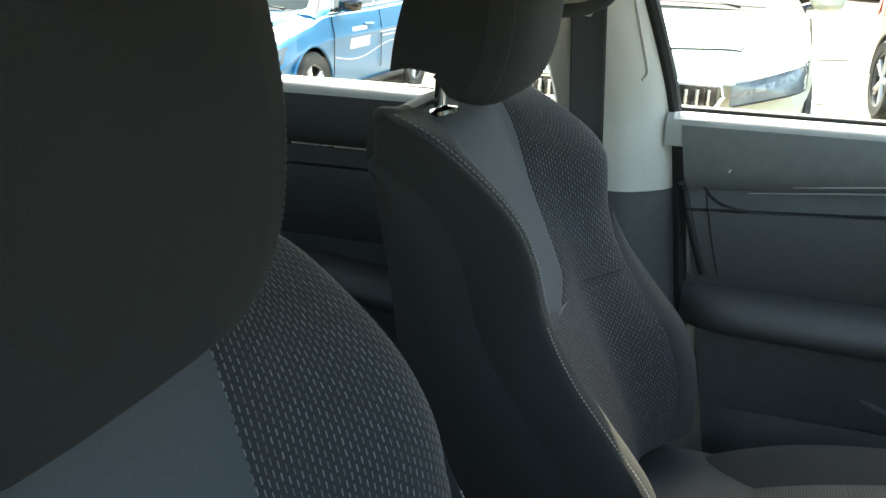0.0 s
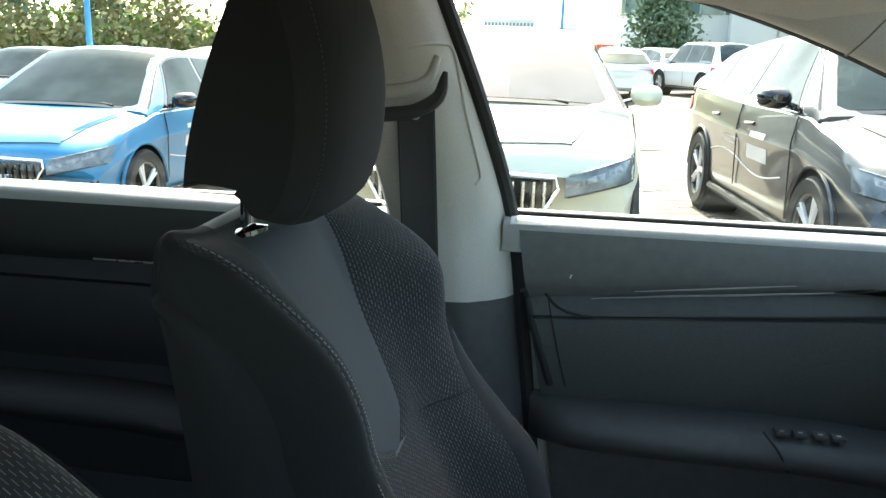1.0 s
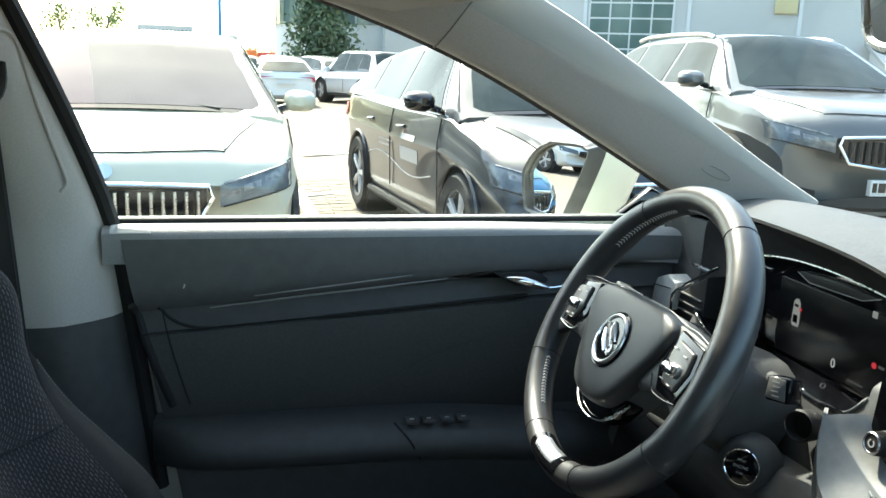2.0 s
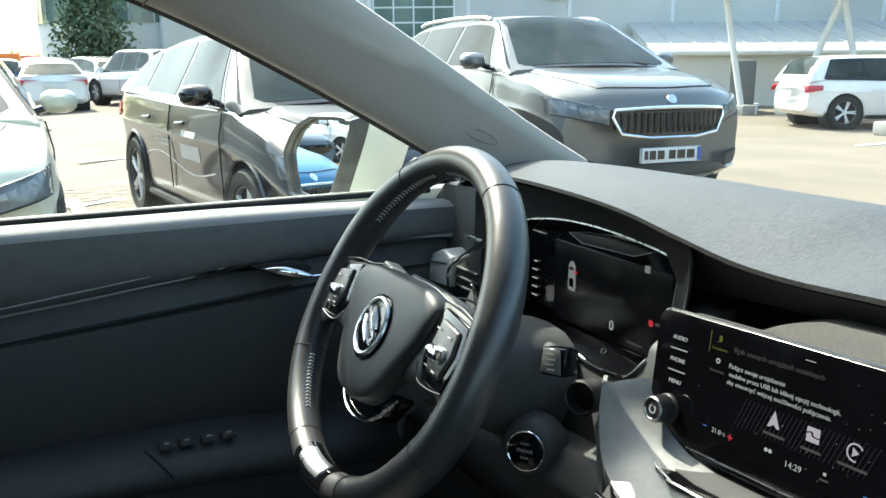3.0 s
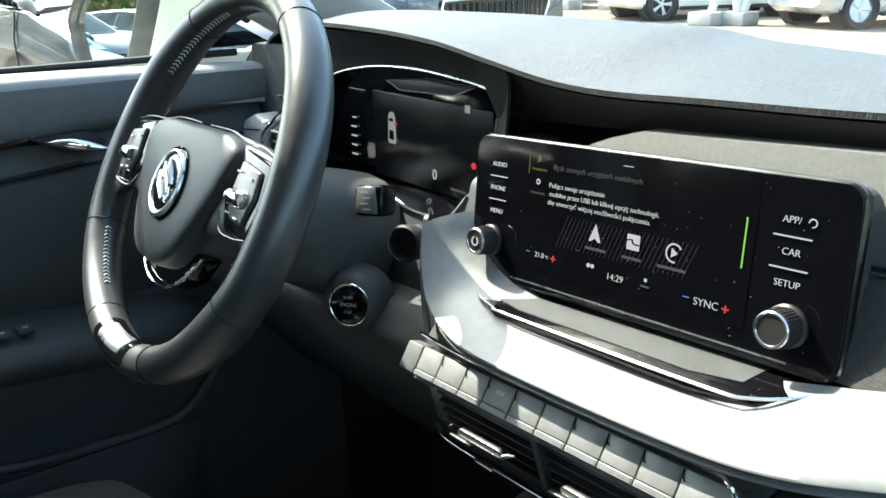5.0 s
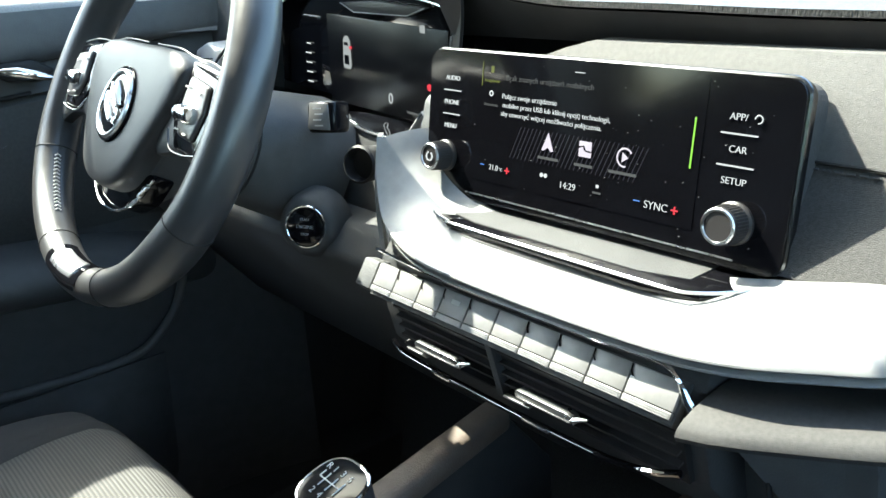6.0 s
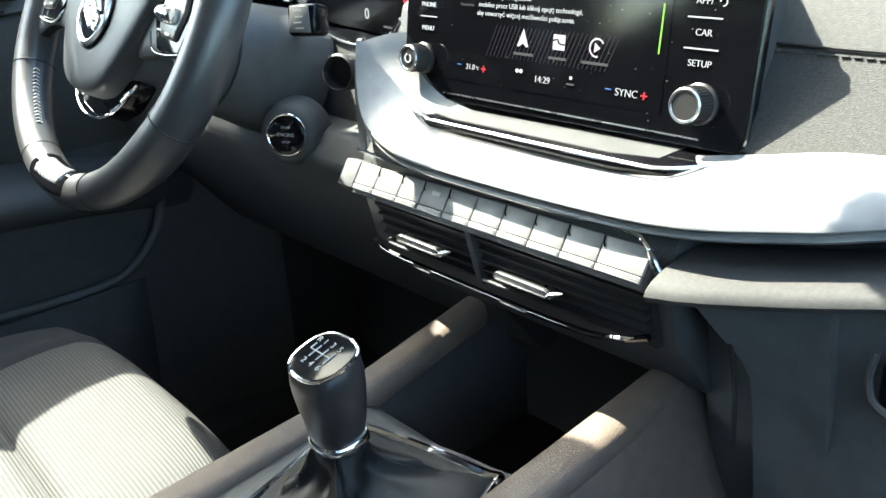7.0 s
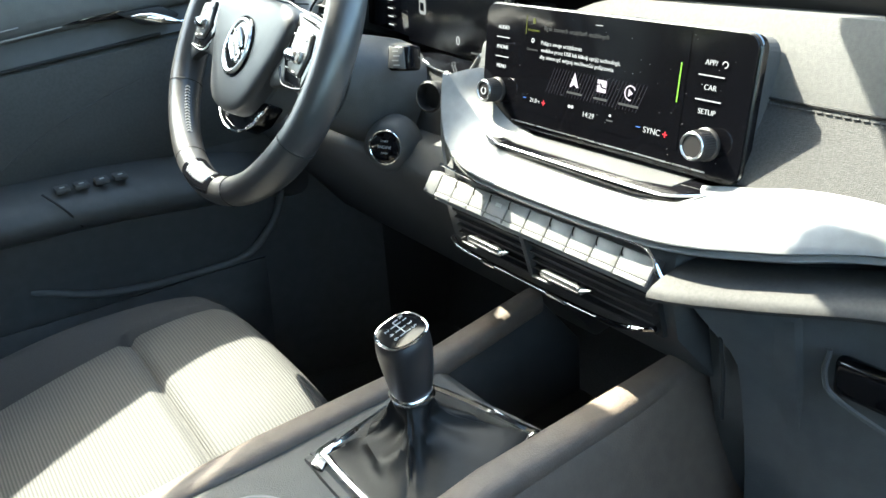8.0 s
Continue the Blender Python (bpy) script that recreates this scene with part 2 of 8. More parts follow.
def tube(points, r, n=10, closed=False, squash=1.0):
    """A round bar along points; r is one radius or one for each point."""
    pts = [Vector(p) for p in points]
    m = len(pts)
    rings = []
    ref = None
    for i, p in enumerate(pts):
        if closed:
            d = pts[(i + 1) % m] - pts[i - 1]
        else:
            d = pts[min(i + 1, m - 1)] - pts[max(i - 1, 0)]
        d.normalize()
        if ref is None:
            ref = d.orthogonal().normalized()
        ref = (ref - d * ref.dot(d)).normalized()
        s = d.cross(ref)
        rad = r[i] if isinstance(r, (list, tuple)) else r
        rings.append([p + (ref * math.cos(2 * math.pi * k / n) + s * (math.sin(2 * math.pi * k / n) * squash)) * rad for k in range(n)])
    if closed:
        rings.append(rings[0])
    bm = loft(rings, not closed)
    if closed:
        bmesh.ops.remove_doubles(bm, verts=bm.verts[:], dist=1e-5)
    return bm


def lathe(profile, n=24, m=None):
    """Turns (radius, height) pairs about z."""
    rings = [[(r * math.cos(2 * math.pi * k / n), r * math.sin(2 * math.pi * k / n), h) for k in range(n)] for r, h in profile]
    bm = loft(rings)
    if m is not None:
        bmesh.ops.transform(bm, matrix=m, verts=bm.verts[:])
    return bm


def sheet(fn, nu, nv, thick=0.0, u0=0.0, u1=1.0, v0=0.0, v1=1.0, back=None):
    """A grid surface fn(u, v) with UV in metres, made solid by thick along back (or its normals)."""
    bm = bmesh.new()
    uvl = bm.loops.layers.uv.new("UVMap")
    P = [[Vector(fn(u0 + (u1 - u0) * i / nu, v0 + (v1 - v0) * j / nv)) for j in range(nv + 1)] for i in range(nu + 1)]
    mid_j, mid_i = nv // 2, nu // 2
    U, V = [0.0], [0.0]
    for i in range(nu):
        U.append(U[-1] + (P[i + 1][mid_j] - P[i][mid_j]).length)
    for j in range(nv):
        V.append(V[-1] + (P[mid_i][j + 1] - P[mid_i][j]).length)
    vs = [[bm.verts.new(p) for p in row] for row in P]
    for i in range(nu):
        for j in range(nv):
            f = bm.faces.new((vs[i][j], vs[i + 1][j], vs[i + 1][j + 1], vs[i][j + 1]))
            for lp, (a, b) in zip(f.loops, ((i, j), (i + 1, j), (i + 1, j + 1), (i, j + 1))):
                lp[uvl].uv = (U[a], V[b])
    if thick:
        bm.normal_update()
        ns = {v: v.normal.copy() for v in bm.verts}
        edge = [e for e in bm.edges if len(e.link_faces) == 1]
        low = {}
        for row in vs:
            for v in row:
                d = Vector(back) if back is not None else -ns[v]
                low[v] = bm.verts.new(v.co + d * thick)
        for f in [f for f in bm.faces]:
            bm.faces.new([low[v] for v in reversed(f.verts)])
        for e in edge:
            a, b = e.verts
            f = e.link_faces[0]
            order = [lp.vert for lp in f.loops]
            k = order.index(a)
            if order[(k + 1) % len(order)] == b:
                bm.faces.new((b, a, low[a], low[b]))
            else:
                bm.faces.new((a, b, low[b], low[a]))
    return bm


def lerp(a, b, t):
    return a + (b - a) * t


def curve_at(keys, t):
    """Smooth interpolation of (t, value...) keys."""
    if t <= keys[0][0]:
        return keys[0][1:] if len(keys[0]) > 2 else keys[0][1]
    for i in range(len(keys) - 1):
        a, b = keys[i], keys[i + 1]
        if t <= b[0]:
            h = b[0] - a[0]
            s = (t - a[0]) / h
            p = keys[i - 1] if i else a
            q = keys[i + 2] if i + 2 < len(keys) else b
            out = []
            for c in range(1, len(a)):
                m0 = (b[c] - p[c]) / (b[0] - p[0]) * h if b[0] > p[0] else 0.0
                m1 = (q[c] - a[c]) / (q[0] - a[0]) * h if q[0] > a[0] else 0.0
                out.append((2 * s**3 - 3 * s**2 + 1) * a[c] + (s**3 - 2 * s**2 + s) * m0 + (-2 * s**3 + 3 * s**2) * b[c] + (s**3 - s**2) * m1)
            return tuple(out) if len(out) > 1 else out[0]
    return keys[-1][1:] if len(keys[-1]) > 2 else keys[-1][1]


def polyline(points, n):
    """n+1 points on a smooth curve through points."""
    keys = [(i, *p) for i, p in enumerate(points)]
    return [curve_at(keys, (len(points) - 1) * k / n) for k in range(n + 1)]


def writing(body, size, mat, m, parent=None, name="lettering", spacing=1.0):
    """Raised letters in the built-in font as a mesh."""
    cu = bpy.data.curves.new("txt", "FONT")
    cu.body, cu.size, cu.extrude, cu.align_x, cu.align_y = body, size, 0.00025, "CENTER", "CENTER"
    cu.space_character = spacing
    cu.offset = -0.012 * size
    ob = bpy.data.objects.new("txt", cu)
    scene.collection.objects.link(ob)
    me = bpy.data.meshes.new_from_object(ob.evaluated_get(bpy.context.evaluated_depsgraph_get()))
    bpy.data.objects.remove(ob)
    me.materials.clear()
    me.materials.append(mat)
    out = new(name, me)
    out.matrix_world = m
    if parent is not None:
        out.parent = parent
        out.matrix_parent_inverse = Matrix()
        out.matrix_basis = m
    return out


LEVEL = Matrix()
LEAN = pose(0.505, 0.032, 0.91, -3.5) @ pose(-0.505, -0.032, -0.91)


# ---- own car: shell, pillars, roof, doors ----
def shell():
    # floor and tunnel
    single("floor", box(-1.9, 1.0, -0.74, 0.74, GROUND + 0.22, GROUND + 0.30, 0.01), M["carpet"], LEVEL, "black carpeted car floor pan", "floor", kind="structure")
    fw = prism([(0.78, GROUND + 0.28), (0.84, GROUND + 0.28), (0.98, 0.965), (0.92, 0.965)], "y", -0.74, 0.74, 0.005)
    single("wall_front", fw, M["carpet"], LEVEL, "dark carpeted bulkhead in front of the footwells", "bulkhead", kind="structure")
    # roof lining: curved shell with thickness
    def roof(u, v):
        y = lerp(-0.60, 0.60, u)
        e = abs(y) / 0.60
        xf = 0.335 - 0.05 * e * e - 0.15 * max(0.0, (e - 0.82) / 0.18) ** 2
        x = lerp(-1.75, xf, v)
        z = 1.375 - 0.075 * e ** 3.0 - 0.05 * max(0.0, (v - 0.72) / 0.28) ** 1.6 - 0.09 * max(0.0, (0.25 - v) / 0.25) ** 1.5
        return x, y, z
    single("ceiling", sheet(roof, 24, 30, 0.035, back=(0, 0, 1)), M["headliner"], LEVEL, "pale beige woven roof lining of the car", "roof lining", kind="structure")
    # rear wall with window
    rw = prism([(-1.86, GROUND + 0.28), (-1.80, GROUND + 0.28), (-1.62, 0.98), (-1.70, 0.98)], "y", -0.74, 0.74, 0.005)
    single("wall_rear", rw, M["plastic"], LEVEL, "dark trim wall behind the rear bench", "rear wall", kind="structure")
    rg = sheet(lambda u, v: (lerp(-1.66, -1.74, v) - 0.02 * math.sin(math.pi * u), lerp(-0.62, 0.62, u), lerp(0.98, 1.31, v)), 8, 3, 0.004)
    g = single("window_rear", rg, M["glass_tint"], LEVEL, "tinted rear window glass", "window", kind="structure")
    g.visible_shadow = False


WINDOW_TOP = [(-1.55, 1.17), (-1.15, 1.285), (-0.75, 1.322), (-0.35, 1.322), (-0.10, 1.296), (0.02, 1.270), (0.126, 1.238), (0.243, 1.193), (0.36, 1.136), (0.48, 1.073), (0.58, 1.018), (0.64, 0.985)]


def window_top(x):
    return curve_at(WINDOW_TOP, x)


def side_y(z):
    """Half width of the cabin's inner side above the sill."""
    return 0.735 - 0.36 * (z - 0.975) * (1.0 if z > 0.975 else 0.0)


def side_rail(s, name):
    """Roof rail running over the doors and down the front pillar, as one padded trim."""
    rings = []
    for k in range(46):
        x = lerp(-1.70, 0.74, k / 45)
        zt = curve_at(WINDOW_TOP, x) if x < 0.64 else 0.985 - 0.55 * (x - 0.64)
        y = side_y(zt) - 0.005
        h = curve_at([(-1.7, 0.05), (-0.1, 0.055), (0.10, 0.085), (0.30, 0.092), (0.5, 0.088), (0.74, 0.085)], x)
        ring = []
        for a, b in oval(16, 0.5, 0.5, 2.8):
            # b > 0 is up and inboard of the window's edge
            ring.append((x + (b + 0.5) * h * 0.55, s * (y + 0.012 - (b + 0.5) * 0.055 - (0.5 - a) * 0.035), zt + (b + 0.5) * h))
        rings.append(ring)
    ob = single(name, loft(rings), M["pillar"], LEVEL, "light grey padded trim of the sloping front pillar and roof rail", "pillar trim", kind="structure")
    # joint between the roof rail and the pillar cover, moulded oval near its foot
    i = min(range(len(rings)), key=lambda k: abs(rings[k][0][0] - 0.215))
    mid = sum((Vector(p) for p in rings[i]), Vector()) / len(rings[i])
    part("joint", tube([mid + (Vector(p) - mid) * 1.004 + Vector((0.004 * math.sin(j * 0.39), 0, 0)) for j, p in enumerate(rings[i])], 0.0011, 6, True), M["pillar_seam"], ob, "fine joint in the trim")
    part("moulded_oval", tube([(0.614 + 0.024 * math.cos(k * math.pi / 16), s * (0.6655 - 0.003 * math.sin(k * math.pi / 16)), 1.0545 - 0.0095 * math.cos(k * math.pi / 16) + 0.0065 * math.sin(k * math.pi / 16)) for k in range(32)], 0.0006, 5, True), M["pillar_seam"], ob, "moulded oval mark")
    return ob


def b_pillar(s, name):
    root = thing(name, LEVEL, "light beige centre pillar trim with seat belt slot, dark lower cover", "pillar", kind="structure")
    keys_f = [(0.55, -0.158), (0.868, -0.196), (0.985, -0.214), (1.12, -0.252), (1.30, -0.315)]
    keys_r = [(0.55, -0.36), (0.868, -0.375), (0.985, -0.385), (1.12, -0.415), (1.30, -0.47)]

    def pillar(z0, z1, n, off):
        rings = []
        for k in range(n + 1):
            z = lerp(z0, z1, k / n)
            xf, xr = curve_at(keys_f, z), curve_at(keys_r, z)
            y = side_y(z) - 0.075 - off
            c, w = (xf + xr) / 2, (xf - xr) / 2
            ring = []
            prof = [(-1.0, 0.085), (-0.97, 0.03), (-0.86, 0.006), (-0.4, 0.0), (0.10, 0.0), (0.30, 0.004), (0.62, 0.022), (0.86, 0.042), (0.97, 0.060), (1.0, 0.085)]
            for u, d in prof:
                ring.append((c + u * w, s * (y + d), z))
            ring.append((c + w * 0.98, s * (y + 0.095), z))
            ring.append((c - w * 0.98, s * (y + 0.095), z))
            rings.append(ring)
        return loft(rings)
    part("upper_trim", pillar(0.858, 1.325, 24, 0.0), M["pillar"], root)
    part("lower_trim", pillar(0.30, 0.857, 12, -0.004), M["plastic"], root, "dark grey lower pillar cover")
    # raised belt guide plate and groove
    y = side_y(1.13) - 0.078
    def face_y(x, z):
        xf, xr = curve_at(keys_f, z), curve_at(keys_r, z)
        u = (x - (xf + xr) / 2) / ((xf - xr) / 2)
        return side_y(z) - 0.075 + curve_at([(-1.0, 0.085), (-0.97, 0.03), (-0.86, 0.006), (-0.4, 0.0), (0.10, 0.0), (0.30, 0.004), (0.62, 0.022), (0.86, 0.042), (0.97, 0.060), (1.0, 0.085)], u)
    line = polyline([(-0.352, 0, 1.205), (-0.300, 0, 1.212), (-0.283, 0, 1.200), (-0.268, 0, 1.130), (-0.250, 0, 1.055), (-0.247, 0, 1.035), (-0.253, 0, 1.026)], 40)
    part("belt_guide", tube([(p[0], s * (face_y(p[0], p[2]) + 0.0006), p[2]) for p in line], 0.0026, 8), M["pillar"], root)
    line = polyline([(-0.40, 0, 1.150), (-0.345, 0, 1.152), (-0.312, 0, 1.166), (-0.300, 0, 1.196)], 20)
    part("slot_bezel", tube([(p[0], s * (face_y(p[0], p[2]) - 0.002), p[2]) for p in line], [0.012 - 0.007 * (k / 20) for k in range(21)], 10), M["pillar"], root, "raised pale lip over the belt slot")
    hook = tube(polyline([(-0.365, s * (y - 0.012), 1.122), (-0.325, s * (y - 0.016), 1.128), (-0.295, s * (y - 0.013), 1.146), (-0.287, s * (y - 0.009), 1.178)], 12), [0.011] * 6 + [0.0115, 0.0115, 0.011, 0.010, 0.009, 0.007, 0.004], 10, squash=0.6)
    part("belt_slot", hook, M["belt"], root, "dark opening that the seat belt leaves by")
    # seal along the window edge
    seal = tube([(curve_at(keys_f, lerp(0.60, 1.32, k / 14)) + 0.006, s * (side_y(lerp(0.60, 1.32, k / 14)) - 0.004), lerp(0.60, 1.32, k / 14)) for k in range(15)], 0.011, 8)
    part("door_seal", seal, M["rubber"], root, "black rubber door seal")
    # belt webbing
    web = sheet(lambda u, v: (lerp(-0.362, -0.312, u) + 0.022 * v + 0.01, s * (side_y(1.0) - 0.088 + 0.002 * math.sin(u * math.pi) - 0.03 * (1 - v) + 0.0), lerp(1.135, 0.60, v)), 4, 10, 0.0015)
    ob = thing("seat_belt", LEVEL, "dark grey seat belt webbing hanging at the centre pillar", "seat belt")
    part("webbing", web, M["belt"], ob)
    for u in (0.06, 0.94):
        part("woven_edge", tube([(lerp(-0.362, -0.312, u) + 0.022 * v + 0.01, s * (side_y(1.0) - 0.0895 - 0.03 * (1 - v)), lerp(1.135, 0.60, v)) for v in (k / 10 for k in range(11))], 0.0011, 6), M["belt"], ob, "woven edge of the webbing")
    return root, ob


def door(s, name, x0, x1, label, front=True):
    """A door's inner side: soft sill, upper panel, trim strip, padded middle, armrest, pocket, window and frame."""
    root = thing(name, LEVEL, label, "car door", kind="structure")

    def sill(u, v):
        x = lerp(x0, x1, u)
        # outer edge at the glass, rounded over to the inner edge
        y = 0.734 - 0.037 * (1 - (1 - v) ** 1.6)
        z = 0.975 - 0.017 * v ** 3.2 - (0.012 * max(0.0, (u - 0.55) / 0.45) ** 1.4 if front else 0.0) + (0.0 if front else 0.012 * (1 - u))
        if front:
            y -= 0.035 * max(0.0, (u - 0.72) / 0.28) ** 2
        return x, s * y, z
    # the whole sill is coloured pale to stand for sun on dark plastic
    part("sill", sheet(sill, 40, 8, 0.03, back=(0, 0, -1)), M["sill"], root, "grained sill, its sunlight painted in as pale grey")

    def rising(x, z):
        """The trim's edges climb towards the front of the car."""
        if not front:
            return 0.0
        return 0.088 * (x + 0.10) * max(0.0, 1 - abs(z - 0.855) / 0.085)

    def skin(keys):
        def f(u, v):
            y, z = curve_at(keys, v)
            x = lerp(x0 + ((0.022 + 0.17 * max(0.0, 0.965 - z)) if front else 0.0), x1, u)
            z += rising(x, z)
            if front:
                y -= 0.035 * max(0.0, (u - 0.72) / 0.28) ** 2
            return x, s * y, z
        return f
    def on_skin(x, z, proud=0.0):
        """Point of the door's inner face at x and z, a little proud of it."""
        zz = z
        for k in range(5):
            zz = z - rising(x, zz)
        rows = [curve_at(keys, k / 60) for keys in (upper, strip, mid, low) for k in range(61)]
        near = sorted(rows, key=lambda p: abs(p[1] - zz))[:3]
        y = min(p[0] for p in near)
        u = (x - x0) / (x1 - x0)
        y -= 0.035 * max(0.0, (u - 0.72) / 0.28) ** 2 if front else 0.0
        return Vector((x, s * (y - proud), z))
    upper = [(0.0, 0.697, 0.960), (0.3, 0.694, 0.935), (0.8, 0.697, 0.885), (1.0, 0.712, 0.866)]
    # rear lining far darker than the front: shade painted into its colour
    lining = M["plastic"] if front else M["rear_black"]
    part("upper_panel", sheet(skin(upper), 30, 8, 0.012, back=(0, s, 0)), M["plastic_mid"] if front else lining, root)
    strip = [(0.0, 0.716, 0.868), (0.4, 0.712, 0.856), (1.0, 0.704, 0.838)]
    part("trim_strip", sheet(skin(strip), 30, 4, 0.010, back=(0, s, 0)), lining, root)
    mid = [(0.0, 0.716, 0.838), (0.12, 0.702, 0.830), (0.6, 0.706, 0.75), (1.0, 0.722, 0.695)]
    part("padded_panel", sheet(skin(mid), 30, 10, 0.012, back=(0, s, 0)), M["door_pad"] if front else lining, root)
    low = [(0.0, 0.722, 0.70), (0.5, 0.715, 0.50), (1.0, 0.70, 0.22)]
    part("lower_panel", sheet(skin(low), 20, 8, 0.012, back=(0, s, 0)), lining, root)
    # outer skin closes the door
    out = prism([(s * 0.76, 0.20), (s * 0.80, 0.20), (s * 0.84, 0.60), (s * 0.79, 0.975), (s * 0.765, 0.975)], "x", x0, x1, 0.004)
    part("outer_skin", out, PAINT_WHITE, root, "pale green-white outer sheet metal")
    # armrest
    ar = []
    for k in range(25):
        u = k / 24
        x = lerp(x0 + 0.05, x1 - 0.10, u)
        w = curve_at([(0, 0.0), (0.08, 0.055), (0.55, 0.075), (0.8, 0.06), (1.0, 0.0)], u)
        zt = (0.704 if front else 0.664) + curve_at([(0, 0.0), (0.5, 0.0), (0.7, -0.012), (0.85, -0.03), (1.0, -0.06)], u)
        ring = [(x, s * (0.735 - (w + 0.020) * math.sin(math.pi * k2 / 14) ** 0.75), zt - 0.030 + 0.034 * math.cos(math.pi * k2 / 14) - 0.008 * (k2 / 14) ** 2) for k2 in range(15)]
        ar.append(ring)
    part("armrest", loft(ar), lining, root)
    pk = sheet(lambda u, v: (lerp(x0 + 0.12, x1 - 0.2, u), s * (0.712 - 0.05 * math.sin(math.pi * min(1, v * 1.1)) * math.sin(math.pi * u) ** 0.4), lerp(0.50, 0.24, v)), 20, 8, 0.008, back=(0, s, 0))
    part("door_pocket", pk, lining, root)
    # bright trim lines
    if front:
        for pa, pb, r in (((-0.027, 0.883), (0.185, 0.908), 0.0013), ((-0.085, 0.864), (0.235, 0.901), 0.0017)):
            part("trim_line", tube([on_skin(lerp(pa[0], pb[0], k / 10), lerp(pa[1], pb[1], k / 10), 0.0060) for k in range(11)], [r * (0.35 + 0.65 * math.sin(math.pi * (k + 1) / 12)) for k in range(11)], 6), M["decor"], root, "thin bright metal line")
        part("trim_blade", prism([(0.235, 0.9005), (0.30, 0.914), (0.325, 0.906), (0.315, 0.899)], "y", s * 0.697, s * 0.71, 0.002), M["gloss_black"], root, "glossy black end of the trim")
        # sewn groove that frames the padded panel, and the moulded curve across it
        for name, pts, r, mat, lab in (
                ("panel_groove", [(-0.150, 0.866), (-0.135, 0.850), (-0.108, 0.840), (-0.06, 0.839), (0.15, 0.855), (0.357, 0.872)], 0.0022, "rubber", "dark sewn groove"),
                ("moulded_line", [(0.100, 0.716), (0.17, 0.760), (0.24, 0.793), (0.32, 0.818)], 0.0008, "plastic", "fine moulded line"),
                ("edge_groove", [(-0.147, 0.864), (-0.132, 0.800), (-0.114, 0.728)], 0.0012, "rubber", "dark gap at the door's rear edge"),
                ("edge_groove", [(-0.182, 0.872), (-0.161, 0.805), (-0.136, 0.728)], 0.0055, "rubber", "dark gap at the door's rear edge")):
            part(name, tube([on_skin(p[0], p[2], r * 0.1) for p in polyline([(a, 0.0, b) for a, b in pts], 48)], r, 8), M[mat], root, lab)
        part("fluff", tube([(-0.117, s * 0.693, 0.896), (-0.115, s * 0.692, 0.901)], 0.0012, 6), M["sticker"], root, "tiny pale speck of dust")
        # release handle: a flat bright blade with a thin line running forward from it
        blade = loft([[(x + 0.004 * c, s * (y + 0.0035 * c), z + h * e) for c, e in oval(14, 1.0, 1.0, 2.4)] for x, y, z, h in ((0.318, 0.684, 0.9035, 0.001), (0.328, 0.676, 0.9025, 0.0045), (0.342, 0.670, 0.9000, 0.0065), (0.358, 0.667, 0.8955, 0.0055), (0.372, 0.667, 0.8915, 0.0030), (0.380, 0.668, 0.8900, 0.001))])
        part("door_handle", blade, M["chrome"], root, "chrome door release lever")
        part("handle_line", tube(polyline([(0.366, s * 0.668, 0.8925), (0.385, s * 0.668, 0.8915), (0.42, s * 0.670, 0.897)], 20), 0.0016, 8), M["chrome"], root, "thin chrome line")
        part("handle_recess", prism([(0.30, 0.908), (0.36, 0.910), (0.385, 0.896), (0.37, 0.884), (0.335, 0.888)], "y", s * 0.690, s * 0.70, 0.004), M["rear_black"], root, "black recess behind the lever")
        part("pocket_lip", tube(polyline([(0.120, s * 0.722, 0.550), (0.214, s * 0.710, 0.521), (0.329, s * 0.710, 0.510), (0.421, s * 0.705, 0.515), (0.469, s * 0.700, 0.553), (0.490, s * 0.696, 0.596), (0.505, s * 0.692, 0.670)], 60), 0.0060, 10), M["plastic_mid"], root, "rounded lip of the door pocket")
        part("arm_joint", tube(polyline([(0.158, s * 0.655, 0.708), (0.178, s * 0.640, 0.686), (0.195, s * 0.648, 0.655)], 12), 0.0016, 6), M["rubber"], root, "dark joint across the armrest")
        # window switches
        for k in range(4):
            xk = 0.175 + 0.024 * (k % 2) + 0.05 * (k // 2)
            part("switch", box(xk, xk + 0.018, min(s * 0.655, s * 0.675), max(s * 0.655, s * 0.675), 0.702, 0.7085, 0.002), M["plastic"], root, "small black window switch")
            part("switch_mark", box(xk + 0.006, xk + 0.012, min(s * 0.660, s * 0.664), max(s * 0.660, s * 0.664), 0.7085, 0.709), M["text_grey"], root)
        # sticker on the sill's rear end
        st = thing("sill_sticker", LEVEL, "small pale printed sticker on the door sill", "sticker")
        def stick(u, v):
            p = sill((lerp(-0.205, -0.155, u) - x0) / (x1 - x0), lerp(0.25, 0.8, v))
            return p[0], p[1] - s * 0.0006, p[2] + 0.0012
        part("paper", sheet(stick, 4, 6, 0.0003, back=(0, 0, -1)), M["sticker"], st)
        for a, b, c, d in ((0.12, 0.45, 0.15, 0.30), (0.12, 0.45, 0.40, 0.52), (0.12, 0.60, 0.62, 0.70), (0.55, 0.9, 0.15, 0.28), (0.55, 0.9, 0.38, 0.5), (0.12, 0.9, 0.80, 0.86)):
            part("print_bar", sheet(lambda u, v, q=(a, b, c, d): tuple(Vector(stick(lerp(q[0], q[1], u), lerp(q[2], q[3], v))) + Vector((0, 0, 0.0006))), 2, 2, 0.0002, back=(0, 0, -1)), M["text_grey"], st)
    # window glass and its rubber
    xa, xb = (x0 + 0.0, 0.60) if front else (x0 + 0.05, x1)
    def pane(u, v):
        x = lerp(xa, xb, u)
        zt = window_top(x) + 0.02
